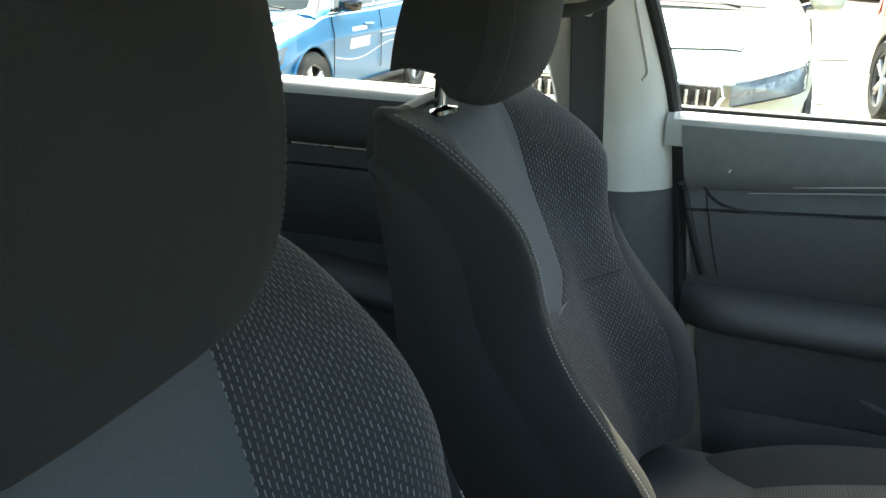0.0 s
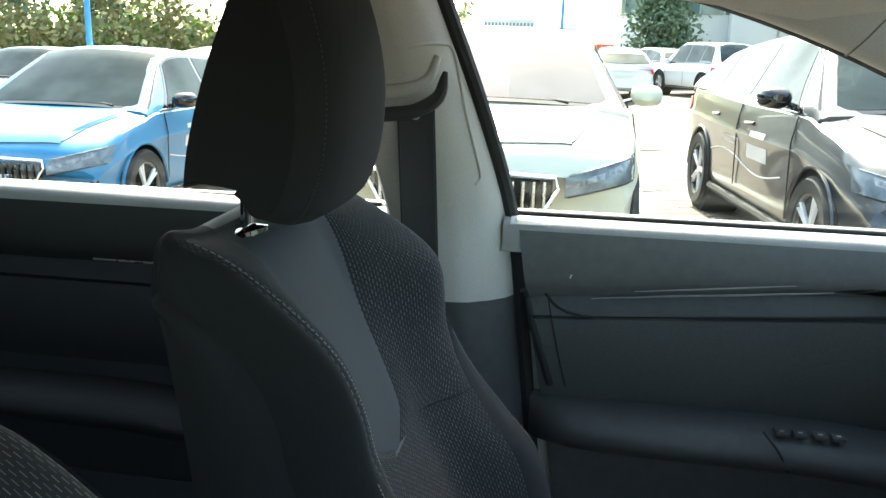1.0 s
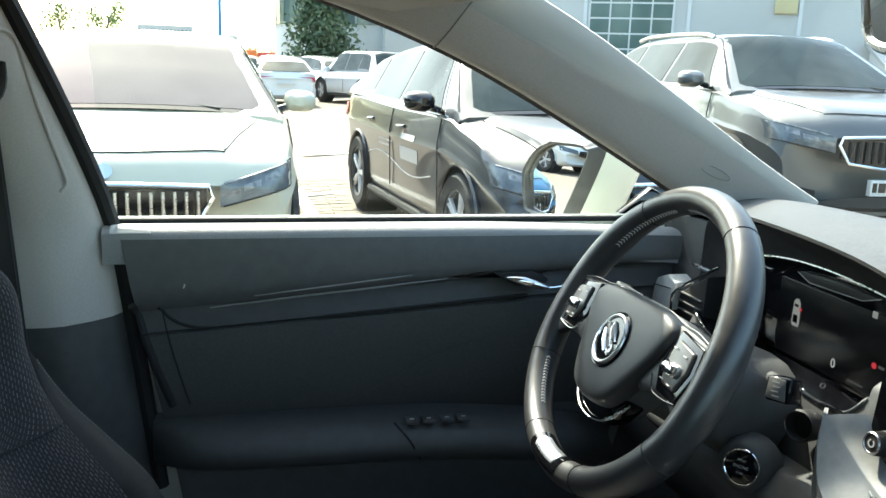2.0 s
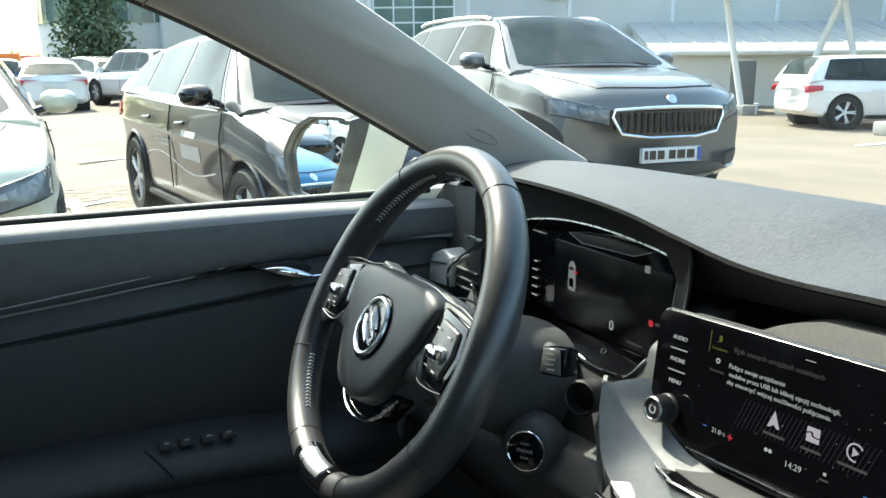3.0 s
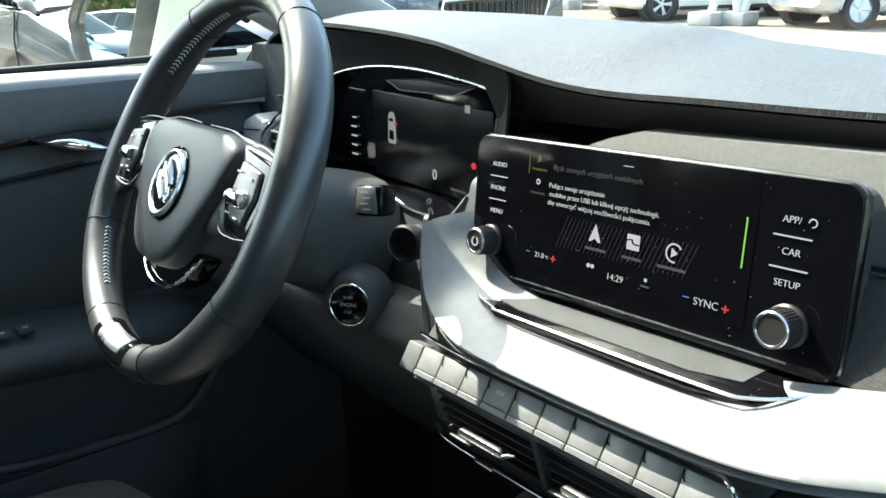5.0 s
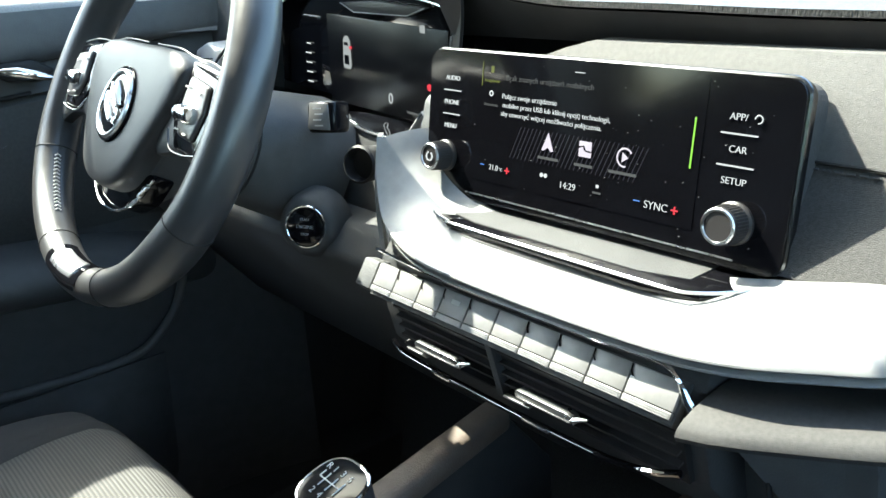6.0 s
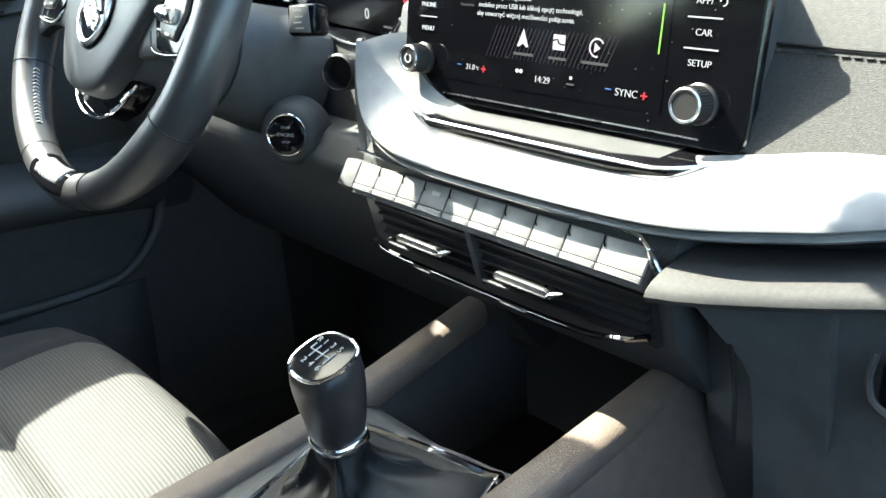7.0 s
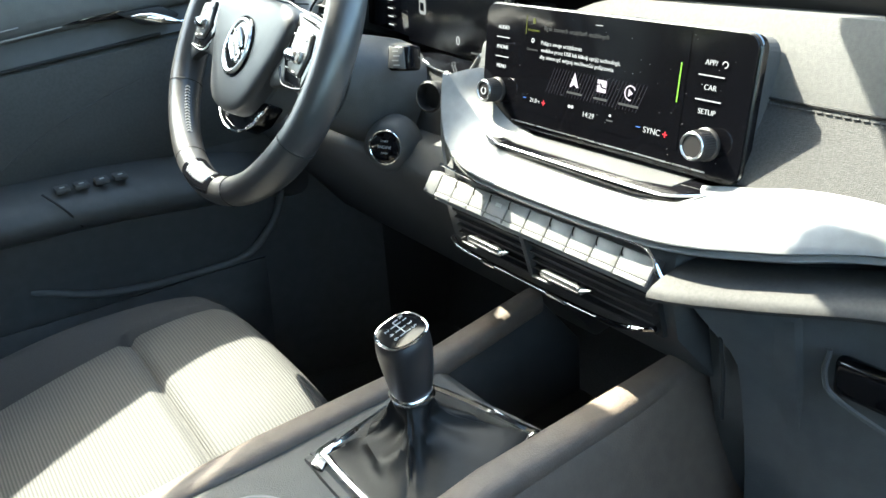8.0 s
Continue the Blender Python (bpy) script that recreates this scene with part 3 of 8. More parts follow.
        z = lerp(0.93, max(0.94, zt), v)
        return x, s * (side_y(z) + 0.028), z
    gl = part("window", sheet(pane, 20, 10, 0.004), M["glass"], root, "clear side window glass")
    gl.visible_shadow = False
    part("window_rubber", tube([(lerp(xa, xb - 0.03, k / 12), s * 0.736, 0.977) for k in range(13)], 0.0045, 8), M["rubber"], root, "black rubber window seal")
    part("frame_rubber", tube([(lerp(xa, xb - 0.01, k / 24), s * (side_y(window_top(lerp(xa, xb - 0.01, k / 24))) + 0.012), window_top(lerp(xa, xb - 0.01, k / 24)) + 0.005) for k in range(25)], 0.007, 8), M["rubber"], root, "black rubber window frame seal")
    if not front:
        part("trim_line", tube([(x0 + 0.35, s * 0.701, 0.872), (x1 - 0.10, s * 0.701, 0.872)], 0.0018, 6), M["silver"], root, "thin bright metal line")
    return root


def windscreen():
    def f(u, v):
        y = lerp(-0.70, 0.70, u)
        e = abs(y) / 0.70
        lo = (1.05 - 0.22 * e * e, y * 1.02, 0.965)
        hi = (0.345 - 0.25 * e ** 4, y * 0.80, 1.372 - 0.055 * e ** 3)
        p = Vector(lo).lerp(Vector(hi), v)
        p.z += 0.015 * math.sin(math.pi * v)
        return p
    root = thing("windscreen", LEVEL, "large sloping laminated windscreen glass", "windscreen", kind="structure")
    g = part("pane", sheet(f, 20, 12, 0.005), M["glass"], root)
    g.visible_shadow = False
    for s in (0.005, 0.995):
        part("edge_band", tube([Vector(f(s, k / 12)) + Vector((0.0, 0.035 if s > 0.5 else -0.035, 0.012)) for k in range(13)], 0.005, 8), M["rubber"], root, "black edge of the windscreen")


PAINT_WHITE = material("paint_white", (0.62, 0.66, 0.58), 0.18, coat=0.6, color2=(0.64, 0.67, 0.60), scale=3)
shell()
side_rail(1, "pillar_1")
side_rail(-1, "pillar_2")
b_pillar(1, "pillar_3")
b_pillar(-1, "pillar_4")
door(1, "door_1", -0.215, 0.66, "dark grey driver's door lining with armrest and closed window")
door(1, "door_2", -1.20, -0.37, "rear door lining darkened to stand for shade, with closed window", front=False)
door(-1, "door_3", -0.215, 0.66, "dark grey passenger door lining with armrest and closed window")
door(-1, "door_4", -1.20, -0.37, "rear door lining darkened to stand for shade, with closed window", front=False)
for s in (1, -1):
    single("wall_quarter", prism([(-1.85, 0.2), (-1.19, 0.2), (-1.19, 1.02), (-1.30, 1.30), (-1.80, 1.30)], "y", min(s * 0.70, s * 0.74), max(s * 0.70, s * 0.74), 0.004), M["plastic"], LEVEL, "dark rear quarter trim beside the bench", "trim panel", kind="structure")
windscreen()
for s in (1, -1):
    single("wall_rocker", box(-1.9, 1.02, min(s * 0.64, s * 0.80), max(s * 0.64, s * 0.80), GROUND + 0.16, GROUND + 0.42, 0.02), M["carpet"], LEVEL, "dark lower sill beam under the doors", "sill beam", kind="structure")
    single("wall_footwell", prism([(0.655, GROUND + 0.22), (1.02, GROUND + 0.22), (1.02, 0.97), (0.655, 0.97)], "y", min(s * 0.715, s * 0.76), max(s * 0.715, s * 0.76), 0.004), M["carpet"], LEVEL, "dark carpeted side of the footwell", "trim panel", kind="structure")


# ---- front seats ----
def seat_parts(root, sgn, drop=0.0):
    """A front seat in its own frame: x forward, y to the car's left, z up; the middle of its hip line at the origin."""
    # back rest: front surface over q (across, -1 to 1) and v (hip to shoulder)
    HW = 0.222
    PANEL = [(0.50, -0.170), (0.62, -0.200), (0.72, -0.245), (0.82, -0.295), (0.93, -0.350), (1.02, -0.398), (1.07, -0.425)]
    CREST = [(0.50, -0.135), (0.552, -0.125), (0.643, -0.128), (0.709, -0.152), (0.762, -0.194), (0.813, -0.235), (0.868, -0.266), (0.915, -0.282), (0.957, -0.308), (1.0, -0.352), (1.045, -0.408), (1.07, -0.425)]
    REAR = [(0.50, -0.30), (0.695, -0.362), (0.775, -0.387), (0.89, -0.408), (1.0, -0.430), (1.07, -0.442)]

    def top_z(q):
        a = abs(q)
        return 1.050 + 0.010 * math.exp(-((a - 0.86) / 0.2) ** 2) - 0.030 * max(0.0, (a - 0.86) / 0.14) ** 2

    def half(z):
        return HW * curve_at([(0.5, 1.04), (0.72, 1.06), (0.88, 1.0), (1.0, 0.96), (1.06, 0.93)] if sgn > 0 else [(0.5, 0.90), (0.72, 0.92), (0.86, 0.99), (0.96, 1.02), (1.02, 1.0), (1.06, 0.95)], z)

    def surf(q, v, lift=0.0):
        a = abs(q)
        z = lerp(0.56, top_z(q), v)
        k = min(1.0, max(0.0, (a - 0.36) / 0.46))
        x = lerp(curve_at(PANEL, z), curve_at(CREST, z), k * k * (3 - 2 * k))
        x += (0.028 if q > 0 else 0.008) * k * math.exp(-((z - 0.970) / 0.055) ** 2) if sgn > 0 else 0.0
        x -= 0.055 * max(0.0, (a - 0.88) / 0.12) ** 2.0
        edge = max(0.0, (v - 0.93) / 0.07)
        x -= 0.030 * edge ** 2
        x = max(x, curve_at(REAR, z) + 0.006)
        return Vector((x + lift * 0.88, q * half(z), z + lift * 0.42 - 0.006 * edge ** 2))

    def c_in(v):   # edge of the smooth middle panel
        return curve_at([(0.484, 0.02), (0.51, 0.17), (0.54, 0.27), (0.75, 0.37), (1.0, 0.50)], v)

    def c_bol(v, sg=1):  # seam between the patterned cloth and the plain bolster
        return (1.10 if sg > 0 else 1.0) * curve_at([(0.0, 0.60), (0.40, 0.66), (0.55, 0.73), (0.64, 0.82), (0.85, 0.84), (1.0, 0.86)], v)

    def band(lo, hi, v0, v1, nu, nv, puff=0.006):
        def f(u, v):
            vv = lerp(v0, v1, v)
            q = lerp(lo(vv), hi(vv), u)
            e = min(u, 1 - u)
            return surf(q, vv, puff * (1 - (1 - min(1.0, e * 5)) ** 2) * min(1.0, (1 - vv) * 14))
        return sheet(f, nu, nv, 0.010, back=(-0.9, 0, -0.1))
    part("centre_panel", band(lambda v: -c_in(v), c_in, 0.487, 1.0, 16, 40, 0.0012), M["panel_grey"], root, "smooth blue-grey middle panel")
    part("lower_panel", band(lambda v: -c_bol(v, -1), c_bol, 0.0, 0.485, 24, 24, 0.004), M["dots"], root, "dark cloth with rows of short light threads")
    for sg in (1, -1):
        a = (lambda v, sg=sg: sg * c_in(v)) if sg > 0 else (lambda v: -c_bol(v, -1))
        b = (lambda v: c_bol(v)) if sg > 0 else (lambda v: -c_in(v))
        part("patterned_panel", band(a, b, 0.487, 1.0, 14, 40), M["dots"], root, "dark cloth with rows of short light threads")
        a = (lambda v: c_bol(v)) if sg > 0 else (lambda v: -1.0)
        b = (lambda v: 1.0) if sg > 0 else (lambda v: -c_bol(v, -1))
        # same cloth both sides; inboard one coloured darker to stand for shade
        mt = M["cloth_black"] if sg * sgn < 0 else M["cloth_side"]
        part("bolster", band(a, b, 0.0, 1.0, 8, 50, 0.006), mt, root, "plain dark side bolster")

        def flank(u, v, sg=sg):
            p = surf(sg * 1.0, v)
            xr = curve_at(REAR, p.z)
            return lerp(p.x, xr, u), p.y + sg * 0.012 * math.sin(math.pi * u), p.z - 0.012 * u * max(0.0, (v - 0.9) / 0.1)
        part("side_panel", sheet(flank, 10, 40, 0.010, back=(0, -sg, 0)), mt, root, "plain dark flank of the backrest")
        # stitches along the bolster seam
        n = 56
        bm = bmesh.new()
        for k in range(n if sg < 0 else 0):
            v = lerp(0.62, 0.985, k / n)
            p, p2 = surf(sg * (c_bol(v, sg) - 0.012), v, 0.0068), surf(sg * (c_bol(v + 0.004, sg) - 0.012), v + 0.004, 0.0068)
            join(bm, tube([p, p2], 0.00045, 5))
        for k in range(n):
            v = lerp(0.24, 0.61, k / n)
            join(bm, tube([surf(sg * 0.885, v, 0.0066), surf(sg * 0.885, v + 0.004, 0.0066)], 0.0006, 5))
        tagged(part("seam_stitches", bm, M["stitch"], root, "fine light seam stitching"), kind="stuff")
    # rear shell and top closing
    def shell_back(u, v):
        q = lerp(-1, 1, u)
        p = surf(q, v)
        return curve_at(REAR, p.z) - 0.03 * (1 - q * q), p.y, p.z - 0.012 * max(0.0, (v - 0.9) / 0.1)
    part("back_shell", sheet(shell_back, 16, 30, 0.010, back=(1, 0, 0)), M["cloth_black"], root)
    def crown(lo, hi):
        def f(u, v):
            q = lerp(lo, hi, u)
            p = surf(q, 1.0)
            xr = curve_at(REAR, p.z) - 0.03 * (1 - q * q)
            return lerp(p.x, xr, v), p.y, p.z + 0.008 * math.sin(math.pi * v) - 0.012 * v
        return sheet(f, 14, 8, 0.010, back=(0, 0, -1))
    # crown is the middle panel's cloth, coloured paler as if lit from above
    part("crown", crown(-0.50, 0.50), M["panel_toplit"], root, "smooth grey shoulder of the backrest, light from above painted in")
    part("shoulder", crown(0.50, 1.0), M["cloth_black"], root, "plain black shoulder")
    part("shoulder", crown(-1.0, -0.50), M["cloth_black"], root, "plain black shoulder")
    # cushion
    def cu(q, v, lift=0.0):
        x = lerp(-0.20, 0.325, v)
        zz = curve_at([(0.0, 0.455), (0.12, 0.470), (0.30, 0.506), (0.45, 0.533), (0.7, 0.566), (0.88, 0.582), (0.95, 0.574), (1.0, 0.535)], v)
        w = curve_at([(0.0, 0.245), (0.6, 0.245), (0.9, 0.225), (1.0, 0.19)], v)
        a = abs(q)
        k = min(1.0, max(0.0, (a - 0.60) / 0.24))
        f = 0.030 * (k * k * (3 - 2 * k)) * curve_at([(0, 0.3), (0.3, 0.8), (0.6, 0.55), (0.8, 0.0), (1, -0.5)], v) - 0.13 * max(0.0, (a - 0.86) / 0.14) ** 2
        groove = -0.010 * math.exp(-((v - 0.735) / 0.012) ** 2) if a < 0.64 else 0.0
        return Vector((x + (0.014 * (1 - a * a) if v > 0.9 else 0.0), q * w, zz + f + lift + groove))

    def cband(lo, hi, nu, nv, puff):
        def f(u, v):
            q = lerp(lo, hi, u)
            e = min(u, 1 - u)
            return cu(q, v, puff * (1 - (1 - min(1.0, e * 6)) ** 2))
        return sheet(f, nu, nv, 0.05, back=(0, 0, -1))
    part("cushion_middle", cband(-0.62, 0.62, 20, 80, 0.005), M["cushion"], root, "ribbed cloth cushion, pale where sunlit")
    for lo, hi in ((-1.0, -0.62), (0.62, 1.0)):
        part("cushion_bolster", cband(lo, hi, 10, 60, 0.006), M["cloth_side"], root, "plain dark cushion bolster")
    base = box(-0.22, 0.27, -0.235, 0.235, 0.30, 0.512, 0.02)
    part("seat_base", base, M["plastic"], root)
    # head rest: profile in x, z drawn out across
    prof = [(-0.462, 1.078), (-0.456, 1.115), (-0.440, 1.170), (-0.418, 1.225), (-0.395, 1.268), (-0.365, 1.285), (-0.340, 1.268), (-0.322, 1.215), (-0.315, 1.160), (-0.320, 1.105), (-0.334, 1.066), (-0.350, 1.050), (-0.366, 1.053), (-0.384, 1.072), (-0.440, 1.082)]
    prof = [(x, z - drop) for x, z in prof]
    keys = [(i, *p) for i, p in enumerate(prof + prof[:1])]
    prof2 = [curve_at(keys, i / 3) for i in range(45)]
    cx, cz = -0.385, 1.155 - drop
    def hr_ring(b):
        sh = 1.0 - 0.20 * max(0.0, (abs(b) - 0.55) / 0.45) ** 2.2 if abs(b) < 1 else 0.80
        return [(cx + (x - cx) * sh - 0.018 * abs(b) ** 3 * (1 if x > cx else 0.0), b * 0.130, cz + (z - cz) * (0.4 + 0.6 * sh)) for x, z in prof2]
    bs = [-1.0, -0.985, -0.94, -0.86, -0.74, -0.55, -0.3, 0.0, 0.3, 0.55, 0.74, 0.86, 0.94, 0.985, 1.0]
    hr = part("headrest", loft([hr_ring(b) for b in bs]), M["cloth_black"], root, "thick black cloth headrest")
    for sg in (1, -1):
        bm = bmesh.new()
        pts = []
        for k in range(80):
            i = lerp(12, 33, k / 79)
            x, z = curve_at([(j, *p) for j, p in enumerate(prof2)], i)
            b = 0.80
            sh = 1.0 - 0.20 * ((b - 0.55) / 0.45) ** 2.2
            pts.append(Vector((cx + (x - cx) * sh - 0.018 * b ** 3 * (1 if x > cx else 0.0), sg * b * 0.1300, cz + (z - cz) * (0.4 + 0.6 * sh) * 1.001)))
        for a, b2 in zip(pts[::1], pts[1::1]):
            join(bm, tube([a.lerp(b2, 0.1), a.lerp(b2, 0.6)], 0.0004, 5))
        tagged(part("seam_stitches", bm, M["stitch_dark"], hr, "light seam stitching"), kind="stuff")
    for sg in (1, -1):
        part("headrest_post", tube([(-0.419, sg * 0.062, 0.99), (-0.415, sg * 0.062, 1.11)], 0.0075, 14), M["chrome"], root, "chrome headrest post")
        part("post_sleeve", lathe([(0.002, 0), (0.022, 0.0), (0.022, 0.004), (0.012, 0.008), (0.008, 0.008)], 20, pose(-0.419, sg * 0.062, 1.032, 0, -14)), M["gloss_black"], root, "black plastic post sleeve")


driver_seat = thing("front_seat", pose(0, 0.325, 0), "black cloth driver's seat with blue-grey middle panel and raised headrest", "car seat", "front seats")
seat_parts(driver_seat, 1)
passenger_seat = thing("front_seat", pose(0.0, -0.324, -0.010), "black cloth passenger seat with grey middle panel and headrest", "car seat", "front seats")
seat_parts(passenger_seat, -1, 0.03)
bench = thing("rear_bench", LEVEL, "black cloth rear bench seat", "car seat")
part("seat_cushion", box(-1.45, -0.95, -0.62, 0.62, 0.28, 0.58, 0.05, 4), M["cloth_black"], bench)
part("backrest", prism([(-1.70, 0.5), (-1.50, 0.5), (-1.66, 1.02), (-1.76, 1.02)], "y", -0.62, 0.62, 0.03, 3), M["cloth_black"], bench)


# ---- steering wheel ----
def steering_wheel():
    root = thing("steering_wheel", pose(0.354, 0.373, 0.910, -2, 28.5, -2), "black leather two-spoke steering wheel with silver accents", "steering wheel")
    # local frame: x is the axis towards the dash, z up the wheel, y to the car's left
    R, FOOT, BEND = 0.1705, -0.1490, -0.045

    def low(z):
        """The rim is flattened towards its foot."""
        return z if z > BEND else BEND - (BEND - z) * (BEND - FOOT) / (R + BEND)

    def rim_at(a):
        """Centre of the rim, its outward direction and its radius at angle a."""
        p = Vector((0, R * math.cos(a), low(R * math.sin(a))))
        q = Vector((0, R * math.cos(a + 0.01), low(R * math.sin(a + 0.01))))
        d = (q - p).normalized()
        # hand grips swell at a quarter to three and below the spokes
        g = abs(math.cos(a))
        return p, Vector((0, d.z, -d.y)), 0.0148 + 0.0017 * g ** 2 + 0.0012 * math.exp(-((abs(math.degrees(a)) % 180 - 35) / 14) ** 2)
    rings = []
    for k in range(97):
        p, o, r = rim_at(2 * math.pi * (k % 96) / 96)
        rings.append([p + o * (r * math.cos(2 * math.pi * j / 20)) + Vector((r * 1.14 * math.sin(2 * math.pi * j / 20), 0, 0)) for j in range(20)])
    bm = loft(rings, False)
    bmesh.ops.remove_doubles(bm, verts=bm.verts[:], dist=1e-5)
    part("rim", bm, M["leather"], root, "black leather rim with pale stitching")
    # leather seams round the rim, sunk
    for a in (57, 123, 205, 335, 247, 293):
        p, o, r = rim_at(radians(a))
        seam = [p + o * (r * 1.004 * math.cos(2 * math.pi * k / 24)) + Vector((r * 1.145 * math.sin(2 * math.pi * k / 24), 0, 0)) for k in range(24)]
        part("rim_seam", tube(seam, 0.0006, 5, True), M["rubber"], root)
    # inner cross stitching on the grips
    for a0, a1 in ((206, 236), (-56, -30), (36, 74), (84, 112)):
        bm = bmesh.new()
        n = int(abs(a1 - a0) * 0.62)
        for k in range(n):
            p, o, r = rim_at(radians(lerp(a0, a1, k / (n - 1))))
            p2, o2, r2 = rim_at(radians(lerp(a0, a1, (k + 0.45) / (n - 1))))
            for j0, j1 in ((184, 192), (200, 192)):
                c0, c1 = radians(j0), radians(j1)
                join(bm, tube([p + o * (r * 1.01 * math.cos(c0)) + Vector((r * 1.15 * math.sin(c0), 0, 0)), p2 + o2 * (r2 * 1.02 * math.cos(c1)) + Vector((r2 * 1.16 * math.sin(c1), 0, 0))], 0.00068, 5))
        part("grip_stitches", bm, M["stitch_pale"], root, "pale cross stitching")

    # airbag cover: broad rounded shield, gently domed
    half = [(0.0, 0.050), (0.040, 0.0505), (0.072, 0.048), (0.090, 0.040), (0.093, 0.026), (0.084, 0.002), (0.070, -0.022), (0.056, -0.044), (0.041, -0.061), (0.022, -0.069), (0.0, -0.071)]
    outline = polyline(half + [(-y, z) for y, z in reversed(half[:-1])], 64)[:-1]

    def shield(sc, x0, dome, steps):
        rings = []
        for f, h in steps:
            rings.append([(x0 - dome * h, y * sc * f, -0.006 + (z + 0.006) * sc * f) for y, z in outline])
        return loft(rings)
    part("hub_backing", shield(1.03, 0.034, 0.030, ((0.97, 0.0), (1.0, 0.4), (1.0, 0.9), (0.96, 1.0), (0.4, 1.0))), M["plastic"], root)
    hubc = part("airbag_cover", shield(1.0, 0.006, 0.024, ((1.0, 0.0), (1.0, 0.50), (0.99, 0.66), (0.965, 0.79), (0.92, 0.87), (0.84, 0.92), (0.70, 0.955), (0.45, 0.985), (0.05, 1.0))), M["hub_black"], root, "grained dark grey airbag cover")
    # emblem as plain ring and shape
    ey, ez, er = -0.004, -0.004, 0.0265
    part("emblem_ring", tube([(-0.0195, ey + er * math.cos(a * math.pi / 24), ez + er * math.sin(a * math.pi / 24)) for a in range(48)], 0.0026, 8, True), M["silver"], hubc, "bright silver ring")
    part("emblem_rim", tube([(-0.0185, ey + 0.0305 * math.cos(a * math.pi / 24), ez + 0.0305 * math.sin(a * math.pi / 24)) for a in range(48)], 0.0014, 6, True), M["gloss_black"], hubc, "dark edge of the badge")
    part("emblem_disc", lathe([(0.0, 0), (er, 0.0), (er, 0.002), (0.0, 0.0026)], 40, pose(-0.0180, ey, ez, 0, -90, 0)), M["gloss_black"], hubc, "black badge field")
    blade = bmesh.new()
    for ya, za, yb, zb in ((-0.011, -0.009, 0.012, 0.015), (-0.014, -0.001, 0.004, 0.018), (-0.006, -0.014, 0.016, 0.007)):
        join(blade, tube([(-0.0212, ey + ya, ez + za), (-0.0216, ey + (ya + yb) / 2, ez + (za + zb) / 2), (-0.0212, ey + yb, ez + zb)], [0.0024, 0.0038, 0.0018], 8))
    join(blade, lathe([(0.0, 0), (0.0075, 0.0), (0.006, 0.0018), (0.0, 0.0018)], 16, pose(-0.0200, ey - 0.011, ez - 0.009, 0, -90, 0)))
    part("emblem_shape", blade, M["silver"], hubc, "plain silver badge shape")
    part("moulded_mark", box(-0.0155, -0.012, -0.074, -0.062, 0.002, 0.005), M["plastic"], hubc, "small moulded marking")
    part("moulded_mark", box(-0.0125, -0.009, 0.012, 0.032, -0.056, -0.052), M["plastic"], hubc, "small moulded marking")
    # thin bright line over the cover, running into the spokes
    for sg in (1, -1):
        part("cover_line", tube(polyline([(-0.004, sg * 0.010, 0.0525), (-0.004, sg * 0.055, 0.0525), (-0.004, sg * 0.090, 0.0475), (-0.006, sg * 0.120, 0.0465), (-0.007, sg * 0.150, 0.041)], 24), 0.0007, 8), M["key_silver"], root, "thin silver line over the spoke")
        # spoke: a flat bridge that widens into the rim
        rings = []
        for k in range(11):
            t = k / 10
            y = lerp(0.070, 0.166, t)
            zt = curve_at([(0, 0.046), (0.35, 0.046), (0.7, 0.043), (1, 0.052)], t)
            zb = curve_at([(0, -0.030), (0.35, -0.024), (0.7, -0.028), (1, -0.052)], t)
            xc = lerp(0.002, 0.000, t)
            rings.append([(xc + a * 0.0085, sg * y, (zt + zb) / 2 + b * (zt - zb) / 2) for a, b in oval(20, 1.0, 1.0, 3.4)])
        part("spoke", loft(rings), M["hub_black"], root, "dark spoke")
        # key field in the spoke: glossy surround, plate, roller and keys
        part("key_surround", prism([(sg * 0.098, 0.043), (sg * 0.148, 0.037), (sg * 0.154, 0.010), (sg * 0.146, -0.022), (sg * 0.108, -0.020), (sg * 0.092, 0.002)], "x", -0.0095, -0.003, 0.003, 3), M["gloss_black"], root, "glossy black key surround")
        part("surround_line" if sg > 0 else "surround_edge", tube(polyline([(-0.0098, sg * 0.148, -0.020), (-0.0100, sg * 0.128, -0.0225), (-0.0100, sg * 0.106, -0.021), (-0.0095, sg * 0.092, -0.008)], 14), 0.0008, 8), M["silver"] if sg > 0 else M["gloss_black"], root)
        plate = prism([(sg * 0.108, 0.034), (sg * 0.141, 0.029), (sg * 0.145, 0.010), (sg * 0.139, -0.012), (sg * 0.115, -0.010), (sg * 0.106, 0.006)], "x", -0.0130, -0.008, 0.0028, 3)
        part("button_plate", plate, M["key_grey"], root, "satin grey control key plate")
        part("roller", lathe([(0.0, -0.0115), (0.0050, -0.0112), (0.0066, -0.009), (0.0066, -0.0045), (0.0060, -0.004), (0.0066, -0.0035), (0.0072, 0.0), (0.0066, 0.0035), (0.0060, 0.004), (0.0066, 0.0045), (0.0066, 0.009), (0.0050, 0.0112), (0.0, 0.0115)], 24, pose(-0.0145, sg * 0.124, 0.006, 0, 0, 0) @ Matrix.Rotation(radians(90), 4, "X")), M["chrome"], root, "bright thumb roller")
        for yy, zz in ((0.112, 0.025), (0.133, 0.022), (0.131, -0.008), (0.116, -0.006)):
            part("key_mark", box(-0.0146, -0.0138, sg * yy - 0.003, sg * yy + 0.003, zz - 0.0006, zz + 0.0006), M["text_grey"], root)
